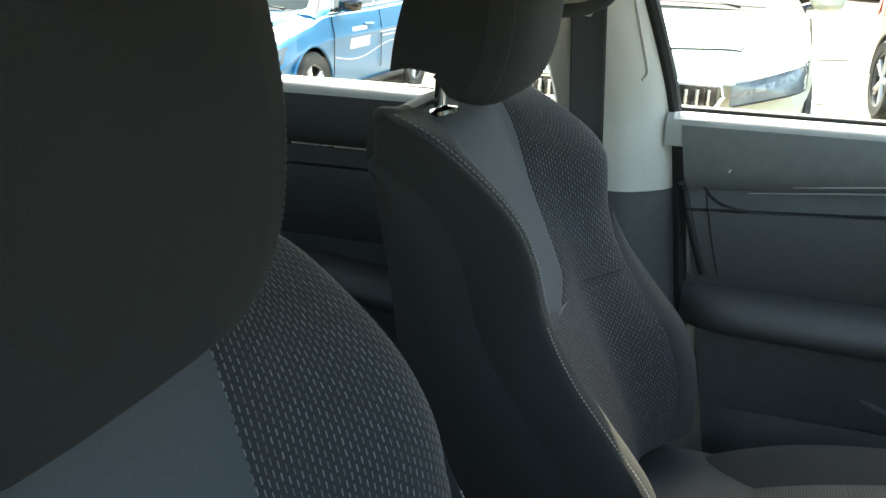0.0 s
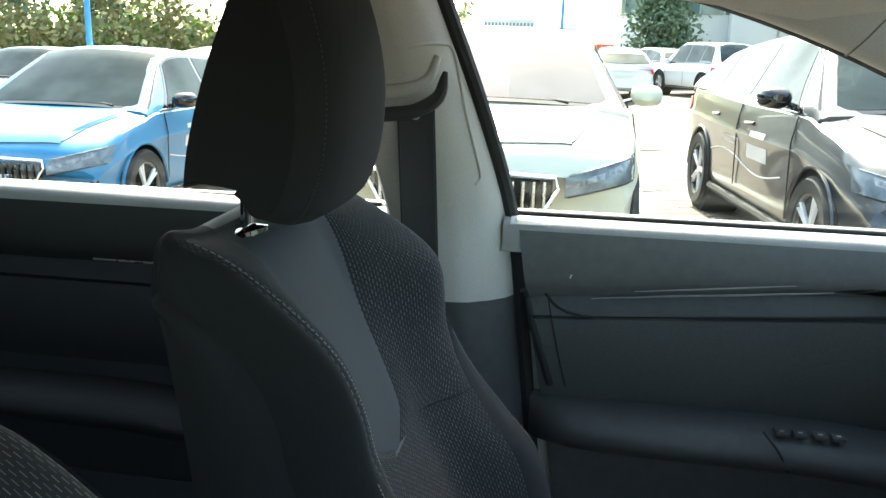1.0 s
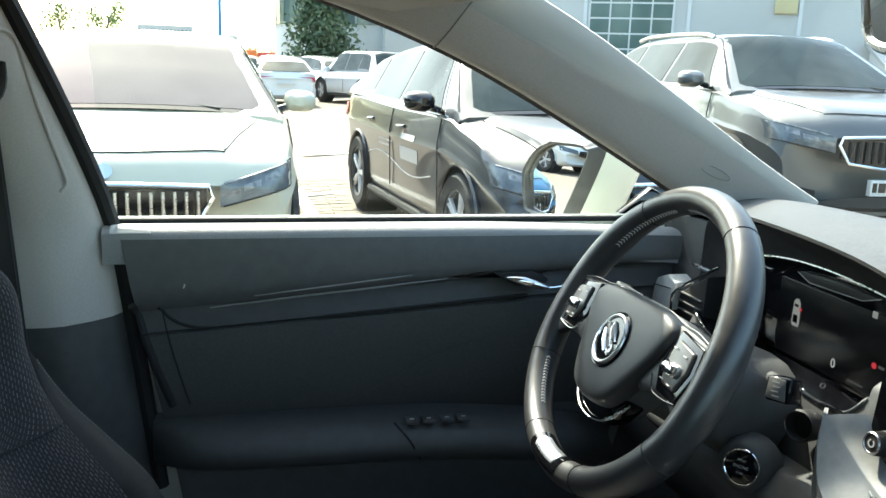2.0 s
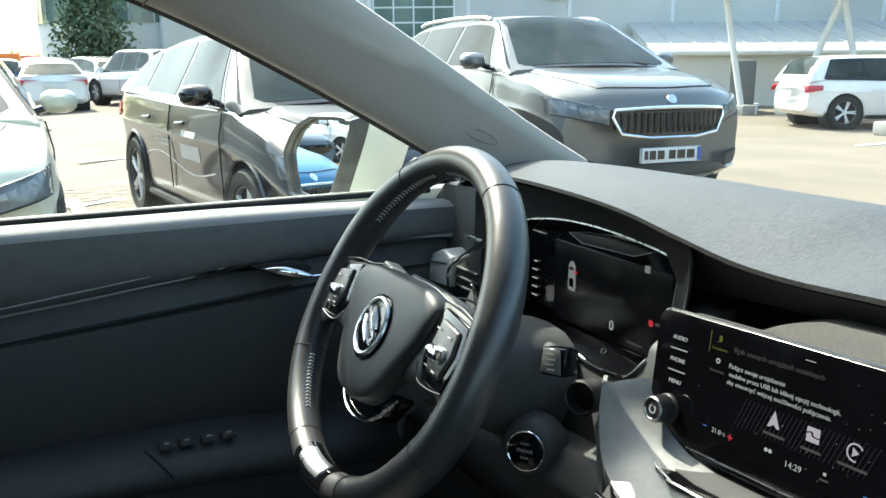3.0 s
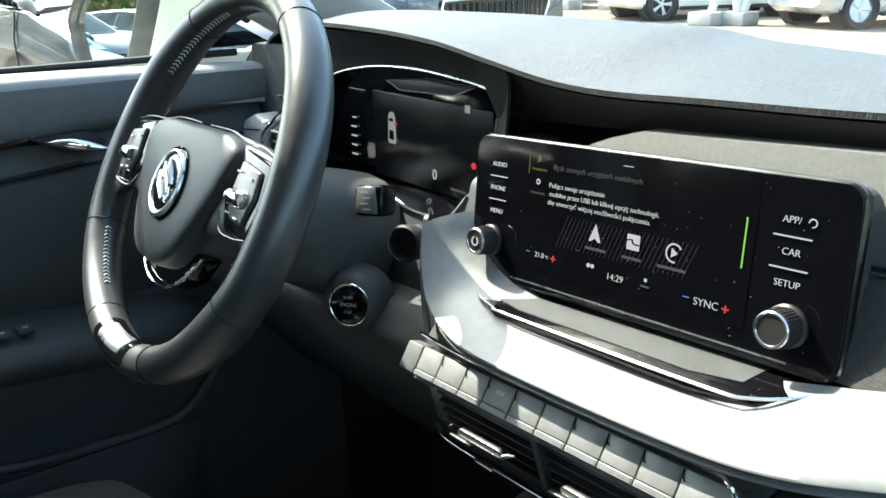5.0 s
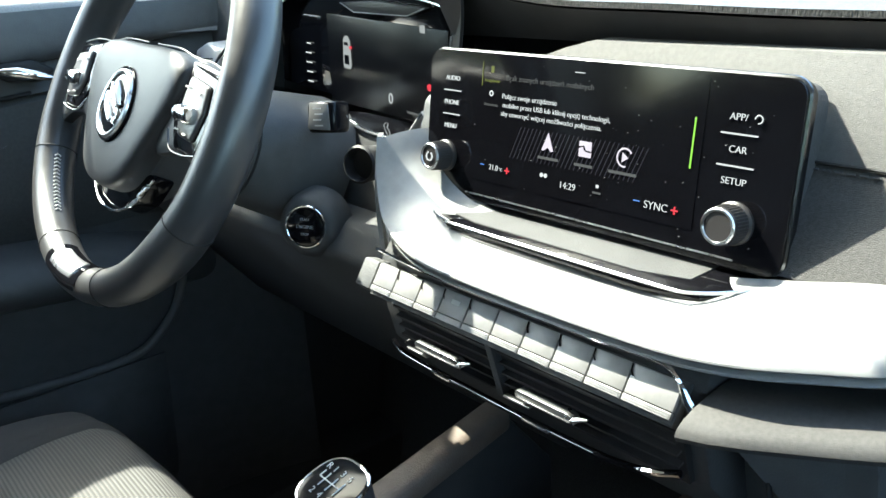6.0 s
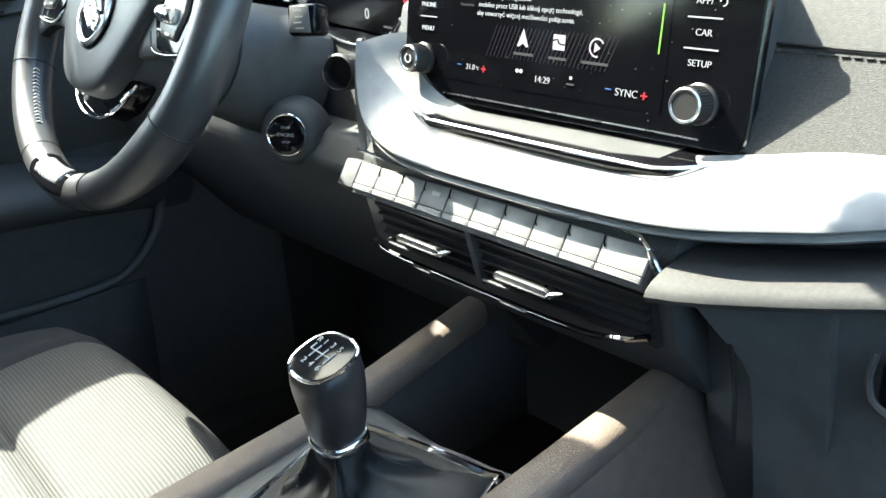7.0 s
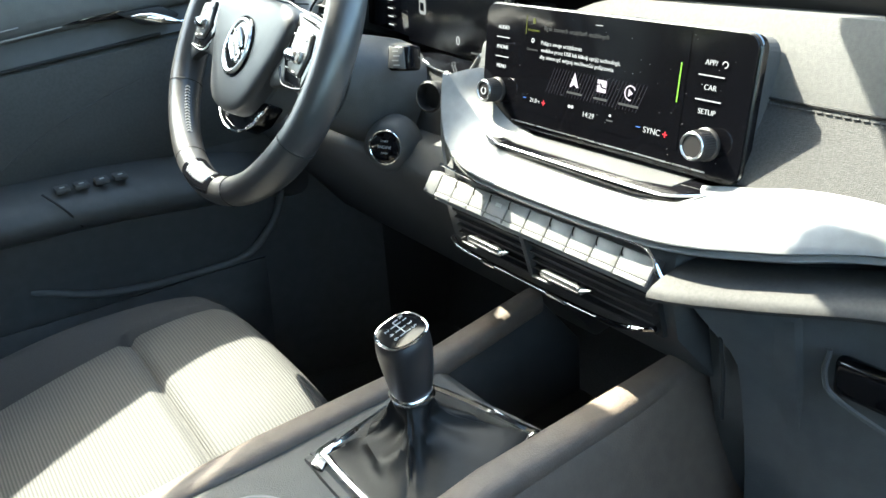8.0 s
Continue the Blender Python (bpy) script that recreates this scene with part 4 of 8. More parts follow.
    # dark piece below the cover with its bright line
    part("hub_lower", prism([(0.060, -0.046), (0.046, -0.070), (0.024, -0.082), (0, -0.085), (-0.024, -0.082), (-0.046, -0.070), (-0.060, -0.046)], "x", 0.004, 0.026, 0.004), M["gloss_black"], root)
    part("lower_accent", tube(polyline([(0.006, 0.060, -0.052), (0.004, 0.047, -0.0715), (0.003, 0.024, -0.0835), (0.003, 0.0, -0.0870), (0.003, -0.024, -0.0840), (0.004, -0.047, -0.0720), (0.006, -0.062, -0.050)], 30), 0.0012, 8), M["chrome"], root, "chrome line below the airbag")
    for y0, z0, y1, z1 in ((-0.040, -0.076, -0.048, -0.070), (-0.052, -0.066, -0.060, -0.056)):
        part("accent_tab", tube([(0.003, y0, z0), (0.004, y1, z1)], 0.0028, 8, squash=0.6), M["silver"], root, "bright tab on the lower line")
    # leather foot of the rim with its framed bright insert
    def wrap(half, c0, c1, off):
        def f(u, v):
            p, o, r = rim_at(radians(270 + lerp(-half, half, u) * (1 - 0.10 * abs(2 * v - 1) ** 3)))
            c = radians(lerp(c0, c1, v))
            return p + o * ((r + off) * math.cos(c)) + Vector(((r * 1.14 + off) * math.sin(c), 0, 0))
        return sheet(f, 20, 14, 0.0025, back=(0.7, 0, -0.7))
    part("insert_frame", wrap(13.5, 172, 292, 0.0008), M["gloss_black"], root, "black frame of the foot insert")
    part("rim_insert", wrap(9.5, 196, 262, 0.0018), M["silver"], root, "bright insert at the foot of the rim")
    # column shroud
    sh = []
    for k in range(9):
        t = k / 8
        sh.append([(lerp(0.034, 0.17, t), y * lerp(0.72, 1.0, t), z * lerp(0.72, 1.05, t) - 0.012) for y, z in oval(20, 0.076, 0.060, 2.6)])
    col = thing("steering_column", pose(0.354, 0.373, 0.910, 0, 23, 0), "black plastic steering column shroud with stalks", "steering column")
    part("shroud", loft(sh), M["plastic"], col)
    part("shroud_gap", tube([(0.075, 0.0745 * math.cos(2 * math.pi * k / 40), 0.059 * math.sin(2 * math.pi * k / 40) - 0.012) for k in range(40)], 0.0012, 5, True), M["rubber"], col, "dark joint round the shroud")
    return root


M["key_silver"] = material("key_silver", (0.215, 0.212, 0.206), 0.42, 0.2, color2=(0.245, 0.242, 0.236), scale=120, rough_var=0.05)
M["vent_black"] = material("vent_black", (0.014, 0.014, 0.015), 0.55, color2=(0.019, 0.019, 0.020), scale=80)
M["stalk_grey"] = material("stalk_grey", (0.13, 0.13, 0.125), 0.45, color2=(0.16, 0.16, 0.155), scale=200)
M["key_grey"] = material("key_grey", (0.055, 0.055, 0.057), 0.34, color2=(0.070, 0.070, 0.070), scale=90, rough_var=0.05)
steering_wheel()


# ---- dashboard ----
EDGE = [(-0.72, 0.600, 0.985), (-0.45, 0.592, 0.990), (-0.08, 0.566, 0.994), (0.016, 0.560, 0.997), (0.095, 0.557, 0.999), (0.15, 0.555, 1.005), (0.214, 0.555, 1.018), (0.29, 0.555, 1.034), (0.391, 0.555, 1.046), (0.508, 0.556, 1.053), (0.62, 0.575, 1.045), (0.72, 0.60, 1.02)]
CREST = [(-0.72, 0.985), (-0.10, 1.000), (0.075, 1.019), (0.12, 1.026), (0.14, 1.032), (0.217, 1.038), (0.363, 1.048), (0.566, 1.056), (0.72, 1.05)]


def dashboard():
    root = thing("dashboard", LEAN, "dark grey soft dashboard with silver ledge and fabric-like pad", "dashboard")

    def top(u, v):
        y = lerp(-0.72, 0.72, u)
        x0, z0 = curve_at(EDGE, y)
        zc = curve_at(CREST, y)
        s = v * v
        x = lerp(x0, 0.985 - 0.10 * abs(y / 0.72) ** 2, s)
        z = curve_at([(0.0, z0), (0.42, zc), (1.0, 0.965)], s)
        return x, y, z
    part("top_pad", sheet(top, 90, 40, 0.004, back=(0, 0, -1)), M["dash_soft"], root, "grained grey soft top")

    # raised strip along the foot of the windscreen
    rings = []
    for k in range(41):
        y = lerp(-0.66, 0.66, k / 40)
        xs = 0.885 - 0.13 * (y / 0.72) ** 2
        rings.append([(xs + a, y, b) for a, b in ((-0.018, 0.955), (-0.012, 0.988), (0.0, 0.998), (0.030, 1.000), (0.060, 0.996), (0.075, 0.955))])
    part("rear_strip", loft(rings), M["plastic_mid"], root, "grey strip at the foot of the windscreen")

    # dark recessed band below the top's edge
    def band(u, v):
        y = lerp(-0.72, 0.24, u)
        x0, z0 = curve_at(EDGE, y)
        return lerp(x0 + 0.003, 0.582, v), y, lerp(z0 - 0.006, 0.968, v)
    part("recess_band", sheet(band, 40, 4, 0.01, back=(1, 0, 0)), M["vent_black"], root)

    # pad: upper and lower halves with a stitched seam
    def pad_up(u, v):
        y = lerp(-0.72, 0.135 - 0.07 * (1 - v) ** 3, u)
        return lerp(0.560, 0.5385, v) + 0.05 * max(0.0, (-y - 0.3)) , y, lerp(0.9725, 0.9185, v) + 0.003 * math.sin(v * math.pi)
    def pad_lo(u, v):
        y = lerp(-0.72, 0.150, u)
        return lerp(0.538, 0.506, v) + 0.05 * max(0.0, (-y - 0.3)), y, lerp(0.9165, 0.862, v)
    # halves differ in tone: upper brightened as if sunlit, lower kept darker and patterned
    part("upper_pad", sheet(pad_up, 50, 8, 0.02, back=(1, 0, 0)), M["dash_pad"], root, "soft pad, sunlight painted in as a paler tone")
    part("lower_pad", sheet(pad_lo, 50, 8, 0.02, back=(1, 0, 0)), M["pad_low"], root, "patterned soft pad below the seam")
    part("seam", tube([(0.5375 + 0.05 * max(0.0, (-lerp(-0.72, 0.13, k / 30) - 0.3)), lerp(-0.72, 0.13, k / 30), 0.9178) for k in range(31)], 0.0009, 6), M["rubber"], root, "dark seam")
    bm = bmesh.new()
    for k in range(70):
        y = lerp(-0.55, -0.09, k / 70)
        d = 0.05 * max(0.0, (-y - 0.3))
        join(bm, tube([(0.536 + d, y, 0.9145), (0.5358 + d, y + 0.0042, 0.9143)], 0.0007, 5))
    part("seam_stitches", bm, M["stitch_dark"], root, "fine seam stitching")

    # silver ledge sweeping from beside the cluster across to the passenger side
    LF = [(-0.72, 0.56, 0.860), (-0.45, 0.535, 0.856), (-0.25, 0.50, 0.851), (-0.17, 0.462, 0.843), (-0.115, 0.435, 0.8400), (-0.05, 0.428, 0.8385), (0.06, 0.428, 0.8380), (0.12, 0.432, 0.8400), (0.170, 0.447, 0.850), (0.194, 0.460, 0.874), (0.206, 0.472, 0.902)]
    LB = [(-0.72, 0.60, 0.868), (-0.45, 0.56, 0.866), (-0.25, 0.518, 0.872), (-0.17, 0.510, 0.871), (-0.115, 0.503, 0.862), (-0.05, 0.498, 0.853), (0.06, 0.498, 0.853), (0.10, 0.500, 0.856), (0.135, 0.506, 0.866), (0.162, 0.513, 0.884), (0.176, 0.520, 0.906)]

    def ledge(u, v):
        a, b = curve_at([(i / 10, *p) for i, p in enumerate(LF)], u), curve_at([(i / 10, *p) for i, p in enumerate(LB)], u)
        f, k = Vector((a[1], a[0], a[2])), Vector((b[1], b[0], b[2]))
        if v < 0.25:
            s = v / 0.25
            return f + Vector((-0.001 + 0.008 * (1 - s) ** 2, 0, -0.0045 * (1 - s)))
        s = (v - 0.25) / 0.75
        p = f.lerp(k, s)
        p.z += 0.006 * math.sin(math.pi * s) * 0.6
        return p
    part("silver_ledge", sheet(ledge, 110, 16, 0.006, back=(0.3, 0, -1)), M["decor"], root, "smooth satin silver ledge, bright in the sun")
    # narrow facet that turns down beside the driver's knee
    def facet(u, v):
        z = lerp(0.904, 0.785, u)
        yi = curve_at([(0.0, 0.207), (0.25, 0.199), (0.55, 0.192), (1.0, 0.176)], u)
        xi = curve_at([(0.0, 0.473), (0.25, 0.462), (0.55, 0.456), (1.0, 0.450)], u)
        return xi + 0.016 * v, yi + 0.019 * v, z - 0.002 * v
    part("ledge_facet", sheet(facet, 24, 4, 0.004, back=(0.6, -0.6, 0)), M["decor"], root, "narrow silver side facet of the ledge")
    # passenger side: rounded leather-grained roll below the ledge
    rings = []
    for k in range(40):
        y = lerp(-0.72, -0.110, k / 39)
        q = curve_at([(p[0], p[1], p[2]) for p in LF], y)
        rings.append([(q[0] + 0.012 + a * 0.032, y, q[1] - 0.0310 + b * 0.0085 + a * 0.004) for a, b in oval(18, 1.0, 1.0, 2.3)])
    part("leather_roll", loft(rings), M["roll"], root, "grained roll across the passenger side")
    # glove box face
    def gl(u, v):
        y = lerp(-0.70, lerp(-0.112, -0.140, min(1.0, v * 4)), u)
        q = curve_at([(p[0], p[1], p[2]) for p in LF], y)
        x = q[0] + 0.018 + 0.018 * math.sin(v * 2.0) - 0.03 * v + curve_at([(0, 0.0), (0.8, 0.0), (1.0, 0.05)], u) * v
        return x, y, lerp(q[1] - 0.048, 0.60, v)
    part("glove_box", sheet(gl, 30, 14, 0.02, back=(1, 0, 0)), M["plastic_mid"], root, "dark grey grained glove box lid")
    part("glove_latch", box(0.488, 0.50, -0.275, -0.205, 0.742, 0.772, 0.006, 3), M["gloss_black"], root, "black glove box latch")
    part("latch_rim", tube(polyline([(0.487, -0.203, 0.776), (0.486, -0.202, 0.756), (0.486, -0.215, 0.742), (0.486, -0.28, 0.728)], 16), 0.002, 6), M["plastic_mid"], root)
    part("lid_gap", tube(polyline([(0.474, -0.128, 0.790), (0.470, -0.130, 0.765), (0.466, -0.138, 0.735), (0.462, -0.142, 0.700)], 14), 0.0016, 6), M["rubber"], root, "dark lid gap")
    under = prism([(0.46, 0.60), (0.90, 0.62), (0.90, 0.97), (0.62, 0.96), (0.60, 0.70)], "y", -0.71, -0.18, 0.004)
    part("lower_body", under, M["plastic"], root)
    part("knee_bolster", prism([(0.53, 0.58), (0.90, 0.58), (0.90, 0.95), (0.60, 0.85), (0.478, 0.79), (0.492, 0.72), (0.52, 0.60)], "y", -0.182, -0.100, 0.006), M["plastic_mid"], root, "dark panel beside the glove box")

    # centre stack: key row and vents; the vent face leans back under the keys
    stack = prism([(0.446, 0.823), (0.4420, 0.799), (0.4520, 0.755), (0.50, 0.70), (0.60, 0.70), (0.60, 0.85), (0.47, 0.85)], "y", -0.108, 0.175, 0.002)
    part("stack_body", stack, M["plastic"], root)
    ys = [0.163, 0.139, 0.112, 0.088, 0.062, 0.036, 0.010, -0.016, -0.042, -0.068, -0.100]
    km = pose(0.4345, 0, 0.8125, 0, 34, 0)

    def turned(bm, m=km):
        bmesh.ops.transform(bm, matrix=m, verts=bm.verts[:])
        return bm
    part("key_bed", turned(box(-0.0022, 0.004, -0.101, 0.164, -0.0150, 0.0100, 0.0006)), M["plastic"], root)
    for i in range(10):
        y1, y0 = ys[i] - 0.0005, ys[i + 1] + 0.0005
        key = part("console_key", turned(box(-0.0046, -0.0020, y0, y1, -0.0075, 0.0090, 0.0006)), M["key_silver"], root, "satin silver-grey function key")
        part("key_lip", turned(box(-0.0050, -0.0020, y0, y1, -0.0120, -0.0080, 0.0006)), M["key_silver"], key, "ribbed lower edge of the key")
        for k in range(3):
            part("lip_rib", turned(box(-0.0054, -0.0045, y0 + 0.001, y1 - 0.001, -0.0116 + 0.0012 * k, -0.0111 + 0.0012 * k)), M["key_silver"], key)
        if i and i != 5:
            part("key_notch", turned(tube([(-0.0050, y1 + 0.0004, 0.0086), (-0.0052, y1 - 0.0004, 0.0045), (-0.0052, y1 - 0.0022, 0.0022)], 0.00045, 6)), M["gloss_black"], key, "small dark hook mark")
    part("key_symbol", turned(box(-0.0049, -0.0045, 0.070, 0.078, 0.001, 0.004)), M["text_grey"], root)
    # pale end piece beside the first key, meeting the side facet
    part("key_end", turned(prism([(-0.0046, -0.0120), (-0.0046, 0.0090), (0.006, 0.0120), (0.006, -0.0140)], "y", 0.164, 0.182, 0.0012)), M["plastic_mid"], root, "satin grey end piece of the key row")
    # vents with blades and sliders
    for ya, yb in ((0.150, 0.047), (0.040, -0.098)):
        v = thing("air_vent", LEAN, "black centre air vent with horizontal blades and silver slider", "air vent", "centre air vents")
        part("vent_cavity", prism([(0.4365, 0.7975), (0.4475, 0.7545), (0.470, 0.7545), (0.470, 0.7975)], "y", yb, ya), M["rubber"], v)
        for k in range(5):
            z = 0.7935 - 0.0082 * k
            x = 0.4325 + 0.0019 * k
            part("vent_blade", prism([(x + 0.0010, z - 0.0014), (x + 0.0006, z), (x + 0.014, z + 0.0035), (x + 0.014, z + 0.0015)], "y", yb + 0.002, ya - 0.002), M["vent_black"], v, "thin black vent blade")
        ms = 0.090 if ya > 0.1 else -0.010
        tab = prism([(-0.0245, -0.0024), (-0.0225, 0.0026), (-0.0180, 0.0036), (0.0215, 0.0036), (0.0245, 0.0016), (0.0235, -0.0022)], "x", 0.4245, 0.4320, 0.0012)
        bmesh.ops.transform(tab, matrix=pose(0, ms, 0.7760), verts=tab.verts[:])
        sl = part("vent_slider", tab, M["silver"], v, "bright slider tab")
        part("slider_edge", box(0.4236, 0.4255, ms - 0.022, ms + 0.022, 0.7740, 0.7754, 0.0005), M["key_grey"], sl)
        part("slider_wing", tube([(0.4260, ms - 0.022, 0.7760), (0.4265, ms - 0.0290, 0.7788), (0.4270, ms - 0.0330, 0.7800)], [0.0018, 0.0014, 0.0006], 6), M["silver"], v, "bright pointed end of the slider")
        part("slider_foot", box(0.4270, 0.4310, ms + 0.014, ms + 0.037, 0.7675, 0.7692, 0.0006), M["silver"], v, "bright slider foot")
    part("vent_divider", prism([(0.4300, 0.7975), (0.4410, 0.7545), (0.450, 0.7545), (0.450, 0.7975)], "y", 0.0405, 0.0465, 0.0008), M["plastic"], root, "black upright between the vents")
    lip = polyline([(0.4385, 0.158, 0.7600), (0.4375, 0.142, 0.7540), (0.4370, 0.09, 0.7525), (0.4370, 0.0, 0.7520), (0.4370, -0.05, 0.7535), (0.4370, -0.078, 0.7585), (0.4380, -0.098, 0.7660)], 40)
    part("vent_lip", tube(lip, 0.0022, 8), M["gloss_black"], root, "glossy black lower vent lip")
    part("lip_line", tube([Vector(p) + Vector((-0.0019, 0, 0.0008)) for p in lip[:26]], 0.0005, 6), M["edge_metal"], root, "fine metal line on the lip")
    for y0, y1 in ((0.109, 0.089), (0.018, -0.006)):
        part("vent_chrome", box(0.4335, 0.4360, y1, y0, 0.7510, 0.7545, 0.0008), M["chrome"], root, "chrome accent")
    part("vent_chrome", tube([Vector(p) + Vector((-0.0016, 0, 0.001)) for p in lip[31:38]], [0.0006, 0.0014, 0.0018, 0.0018, 0.0015, 0.0010, 0.0005], 6), M["chrome"], root, "chrome accent")
    groove = polyline([(0.4400, 0.172, 0.8300), (0.4345, 0.118, 0.8300), (0.4330, 0.060, 0.8292), (0.4330, -0.021, 0.8290), (0.4340, -0.080, 0.8300), (0.4345, -0.095, 0.8260), (0.4340, -0.104, 0.8120), (0.4345, -0.113, 0.8040)], 50)
    part("chrome_line", tube(groove[:39], 0.0013, 6), M["chrome"], root, "thin chrome line over the keys")
    part("stack_chrome", tube(groove[38:], [0.0014 + 0.0016 * math.sin(math.pi * k / 12) for k in range(13)], 8), M["chrome"], root, "chrome corner trim")

    # driver side: face of the hood between the top's edge and the bezel
    lowd = prism([(0.60, 0.60), (0.466, 0.765), (0.455, 0.80), (0.478, 0.822), (0.57, 0.828), (0.62, 0.830), (0.70, 0.62)], "y", 0.128, 0.71, 0.006)
    part("knee_panel", lowd, M["plastic"], root, "black plastic knee panel")
    side = prism([(0.590, 0.85), (0.575, 0.93), (0.585, 1.03), (0.70, 1.03), (0.70, 0.85)], "y", 0.61, 0.72, 0.006)
    part("side_body", side, M["plastic"], root)
    fl = prism([(0.50, 0.845), (0.565, 0.845), (0.60, 0.955), (0.575, 0.955), (0.525, 0.925)], "y", 0.182, 0.212, 0.004)
    part("cluster_flank", fl, M["plastic"], root)

    # instrument cluster
    cl = thing("instrument_cluster", LEVEL, "black digital instrument cluster, lit dimly, in a chrome-edged bezel", "instrument cluster")
    BZ = [(0.262, 0.862), (0.256, 0.900), (0.251, 0.936), (0.247, 0.961), (0.251, 0.9715), (0.265, 0.9775), (0.308, 0.982), (0.373, 0.985), (0.447, 0.981), (0.515, 0.968), (0.548, 0.950), (0.566, 0.915), (0.570, 0.870)]
    HO = [(0.535, 0.212, 0.868), (0.542, 0.204, 0.905), (0.550, 0.199, 0.945), (0.553, 0.198, 0.985), (0.558, 0.210, 1.002), (0.558, 0.240, 1.006), (0.558, 0.295, 1.012), (0.558, 0.373, 1.017), (0.558, 0.455, 1.018), (0.558, 0.540, 1.014), (0.566, 0.590, 1.000), (0.575, 0.612, 0.950), (0.575, 0.615, 0.870)]
    kb, kh = [(i / 12, *p) for i, p in enumerate(BZ)], [(i / 12, *p) for i, p in enumerate(HO)]
    def hood(u, v):
        y, z = curve_at(kb, u)
        f = Vector((0.586, y, z))
        p = Vector(curve_at(kh, u)).lerp(f, v)
        p.x += 0.004 * math.sin(math.pi * v)
        return p
    part("hood_face", sheet(hood, 72, 8, 0.003, back=(1, 0, 0)), M["vent_black"], cl, "matt black face round the display")
    bez = [curve_at(kb, i / 72) for i in range(73)]
    part("bezel_line", tube([(0.5855, y, z) for y, z in bez], 0.0011, 6), M["silver"], cl, "thin silver bezel line")
    def wall(u, v):
        y, z = curve_at(kb, u)
        return lerp(0.586, 0.606, v), lerp(y, lerp(y, 0.40, 0.03), v), lerp(z, lerp(z, 0.92, 0.04), v)
    part("bezel_wall", sheet(wall, 72, 3, 0.003), M["gloss_black"], cl)
    part("backing", prism([(lerp(y, 0.40, -0.01), lerp(z, 0.92, -0.01)) for y, z in bez[::3]], "x", 0.604, 0.612), M["gloss_black"], cl, "glossy black cover glass", smooth=False)
    part("display", box(0.6022, 0.6038, 0.272, 0.470, 0.862, 0.953, 0.0006), M["display_glass"], cl, "dark display glass")
    part("sensor_slot", prism([(0.296, 0.9715), (0.322, 0.963), (0.409, 0.960), (0.432, 0.9675), (0.372, 0.9725)], "x", 0.596, 0.603, 0.0006), M["hub_black"], cl, "angular dark slot")
    part("slot_edge", tube([(0.5955, 0.296, 0.9715), (0.5955, 0.322, 0.9628), (0.5955, 0.409, 0.9598), (0.5955, 0.432, 0.9675)], 0.0006, 5), M["text_grey"], cl, "thin grey slot edge")
    face = pose(0.6016, 0, 0) @ Matrix(((0, 0, -1, 0), (-1, 0, 0, 0), (0, 1, 0, 0), (0, 0, 0, 1)))
    writing("0", 0.0155, M["glow_white"], pose(0, 0.361, 0.879) @ face, cl)
    for k in range(5):
        part("scale_tick", box(0.6014, 0.6022, 0.505, 0.516 if k < 4 else 0.512, 0.876 + 0.0105 * k, 0.8772 + 0.0105 * k), M["glow_white"], cl)
    car = part("car_icon", prism([(0.429, 0.900), (0.440, 0.900), (0.4415, 0.904), (0.4405, 0.920), (0.440, 0.929), (0.4365, 0.9335), (0.432, 0.9335), (0.4285, 0.929), (0.428, 0.920), (0.4275, 0.904)], "x", 0.6014, 0.6022), M["glow_mid"], cl, "small pale car symbol")
    part("icon_roof", prism([(0.4305, 0.9045), (0.4385, 0.9045), (0.438, 0.914), (0.431, 0.914)], "x", 0.6008, 0.6014), M["screen"], car)
    part("icon_glass", prism([(0.431, 0.924), (0.438, 0.924), (0.4375, 0.927), (0.4315, 0.927)], "x", 0.6008, 0.6014), M["screen"], car)
    part("icon_door", box(0.6008, 0.6022, 0.4255, 0.4285, 0.921, 0.9235), M["glow_red"], cl)
    part("warning_icon", lathe([(0, 0), (0.0034, 0), (0.0034, 0.0006), (0, 0.0006)], 12, pose(0.6016, 0.299, 0.899, 0, -90, 0)), M["glow_red"], cl, "red warning light")
    part("info_bar", box(0.6014, 0.6022, 0.276, 0.293, 0.8985, 0.9012), M["glow_dim"], cl)
    part("info_bar", box(0.6014, 0.6022, 0.312, 0.335, 0.869, 0.871), M["glow_dim"], cl)
    part("corner_icon", box(0.6014, 0.6022, 0.3045, 0.3115, 0.948, 0.955), M["glow_mid"], cl)
    CH = polyline([(0.552, 0.575, 0.878), (0.540, 0.530, 0.868), (0.530, 0.480, 0.868), (0.525, 0.426, 0.8745), (0.525, 0.380, 0.8805), (0.525, 0.343, 0.8810), (0.525, 0.321, 0.8765), (0.525, 0.294, 0.8718), (0.525, 0.258, 0.8725), (0.525, 0.236, 0.8780), (0.523, 0.210, 0.9020)], 60)
    def chin_at(u):
        return Vector(CH[min(60, int(round(u * 60)))])
    part("chin", sheet(lambda u, v: chin_at(u).lerp(Vector((0.604, lerp(chin_at(u).y, 0.40, 0.05), 0.860)), v), 60, 3, 0.003, back=(0, 0, -1)), M["gloss_black"], cl, "black lower bezel")
    part("chin_face", sheet(lambda u, v: chin_at(u).lerp(Vector((0.505, chin_at(u).y, 0.822 - 0.061 * (chin_at(u).y - 0.032))), v), 60, 5, 0.003, back=(1, 0, 0)), M["plastic"], cl, "matt black panel below the display")
    part("chrome_chin", tube([Vector(p) + Vector((-0.001, 0, 0.001)) for p in CH], 0.0020, 8), M["chrome"], cl, "chrome strip below the display")

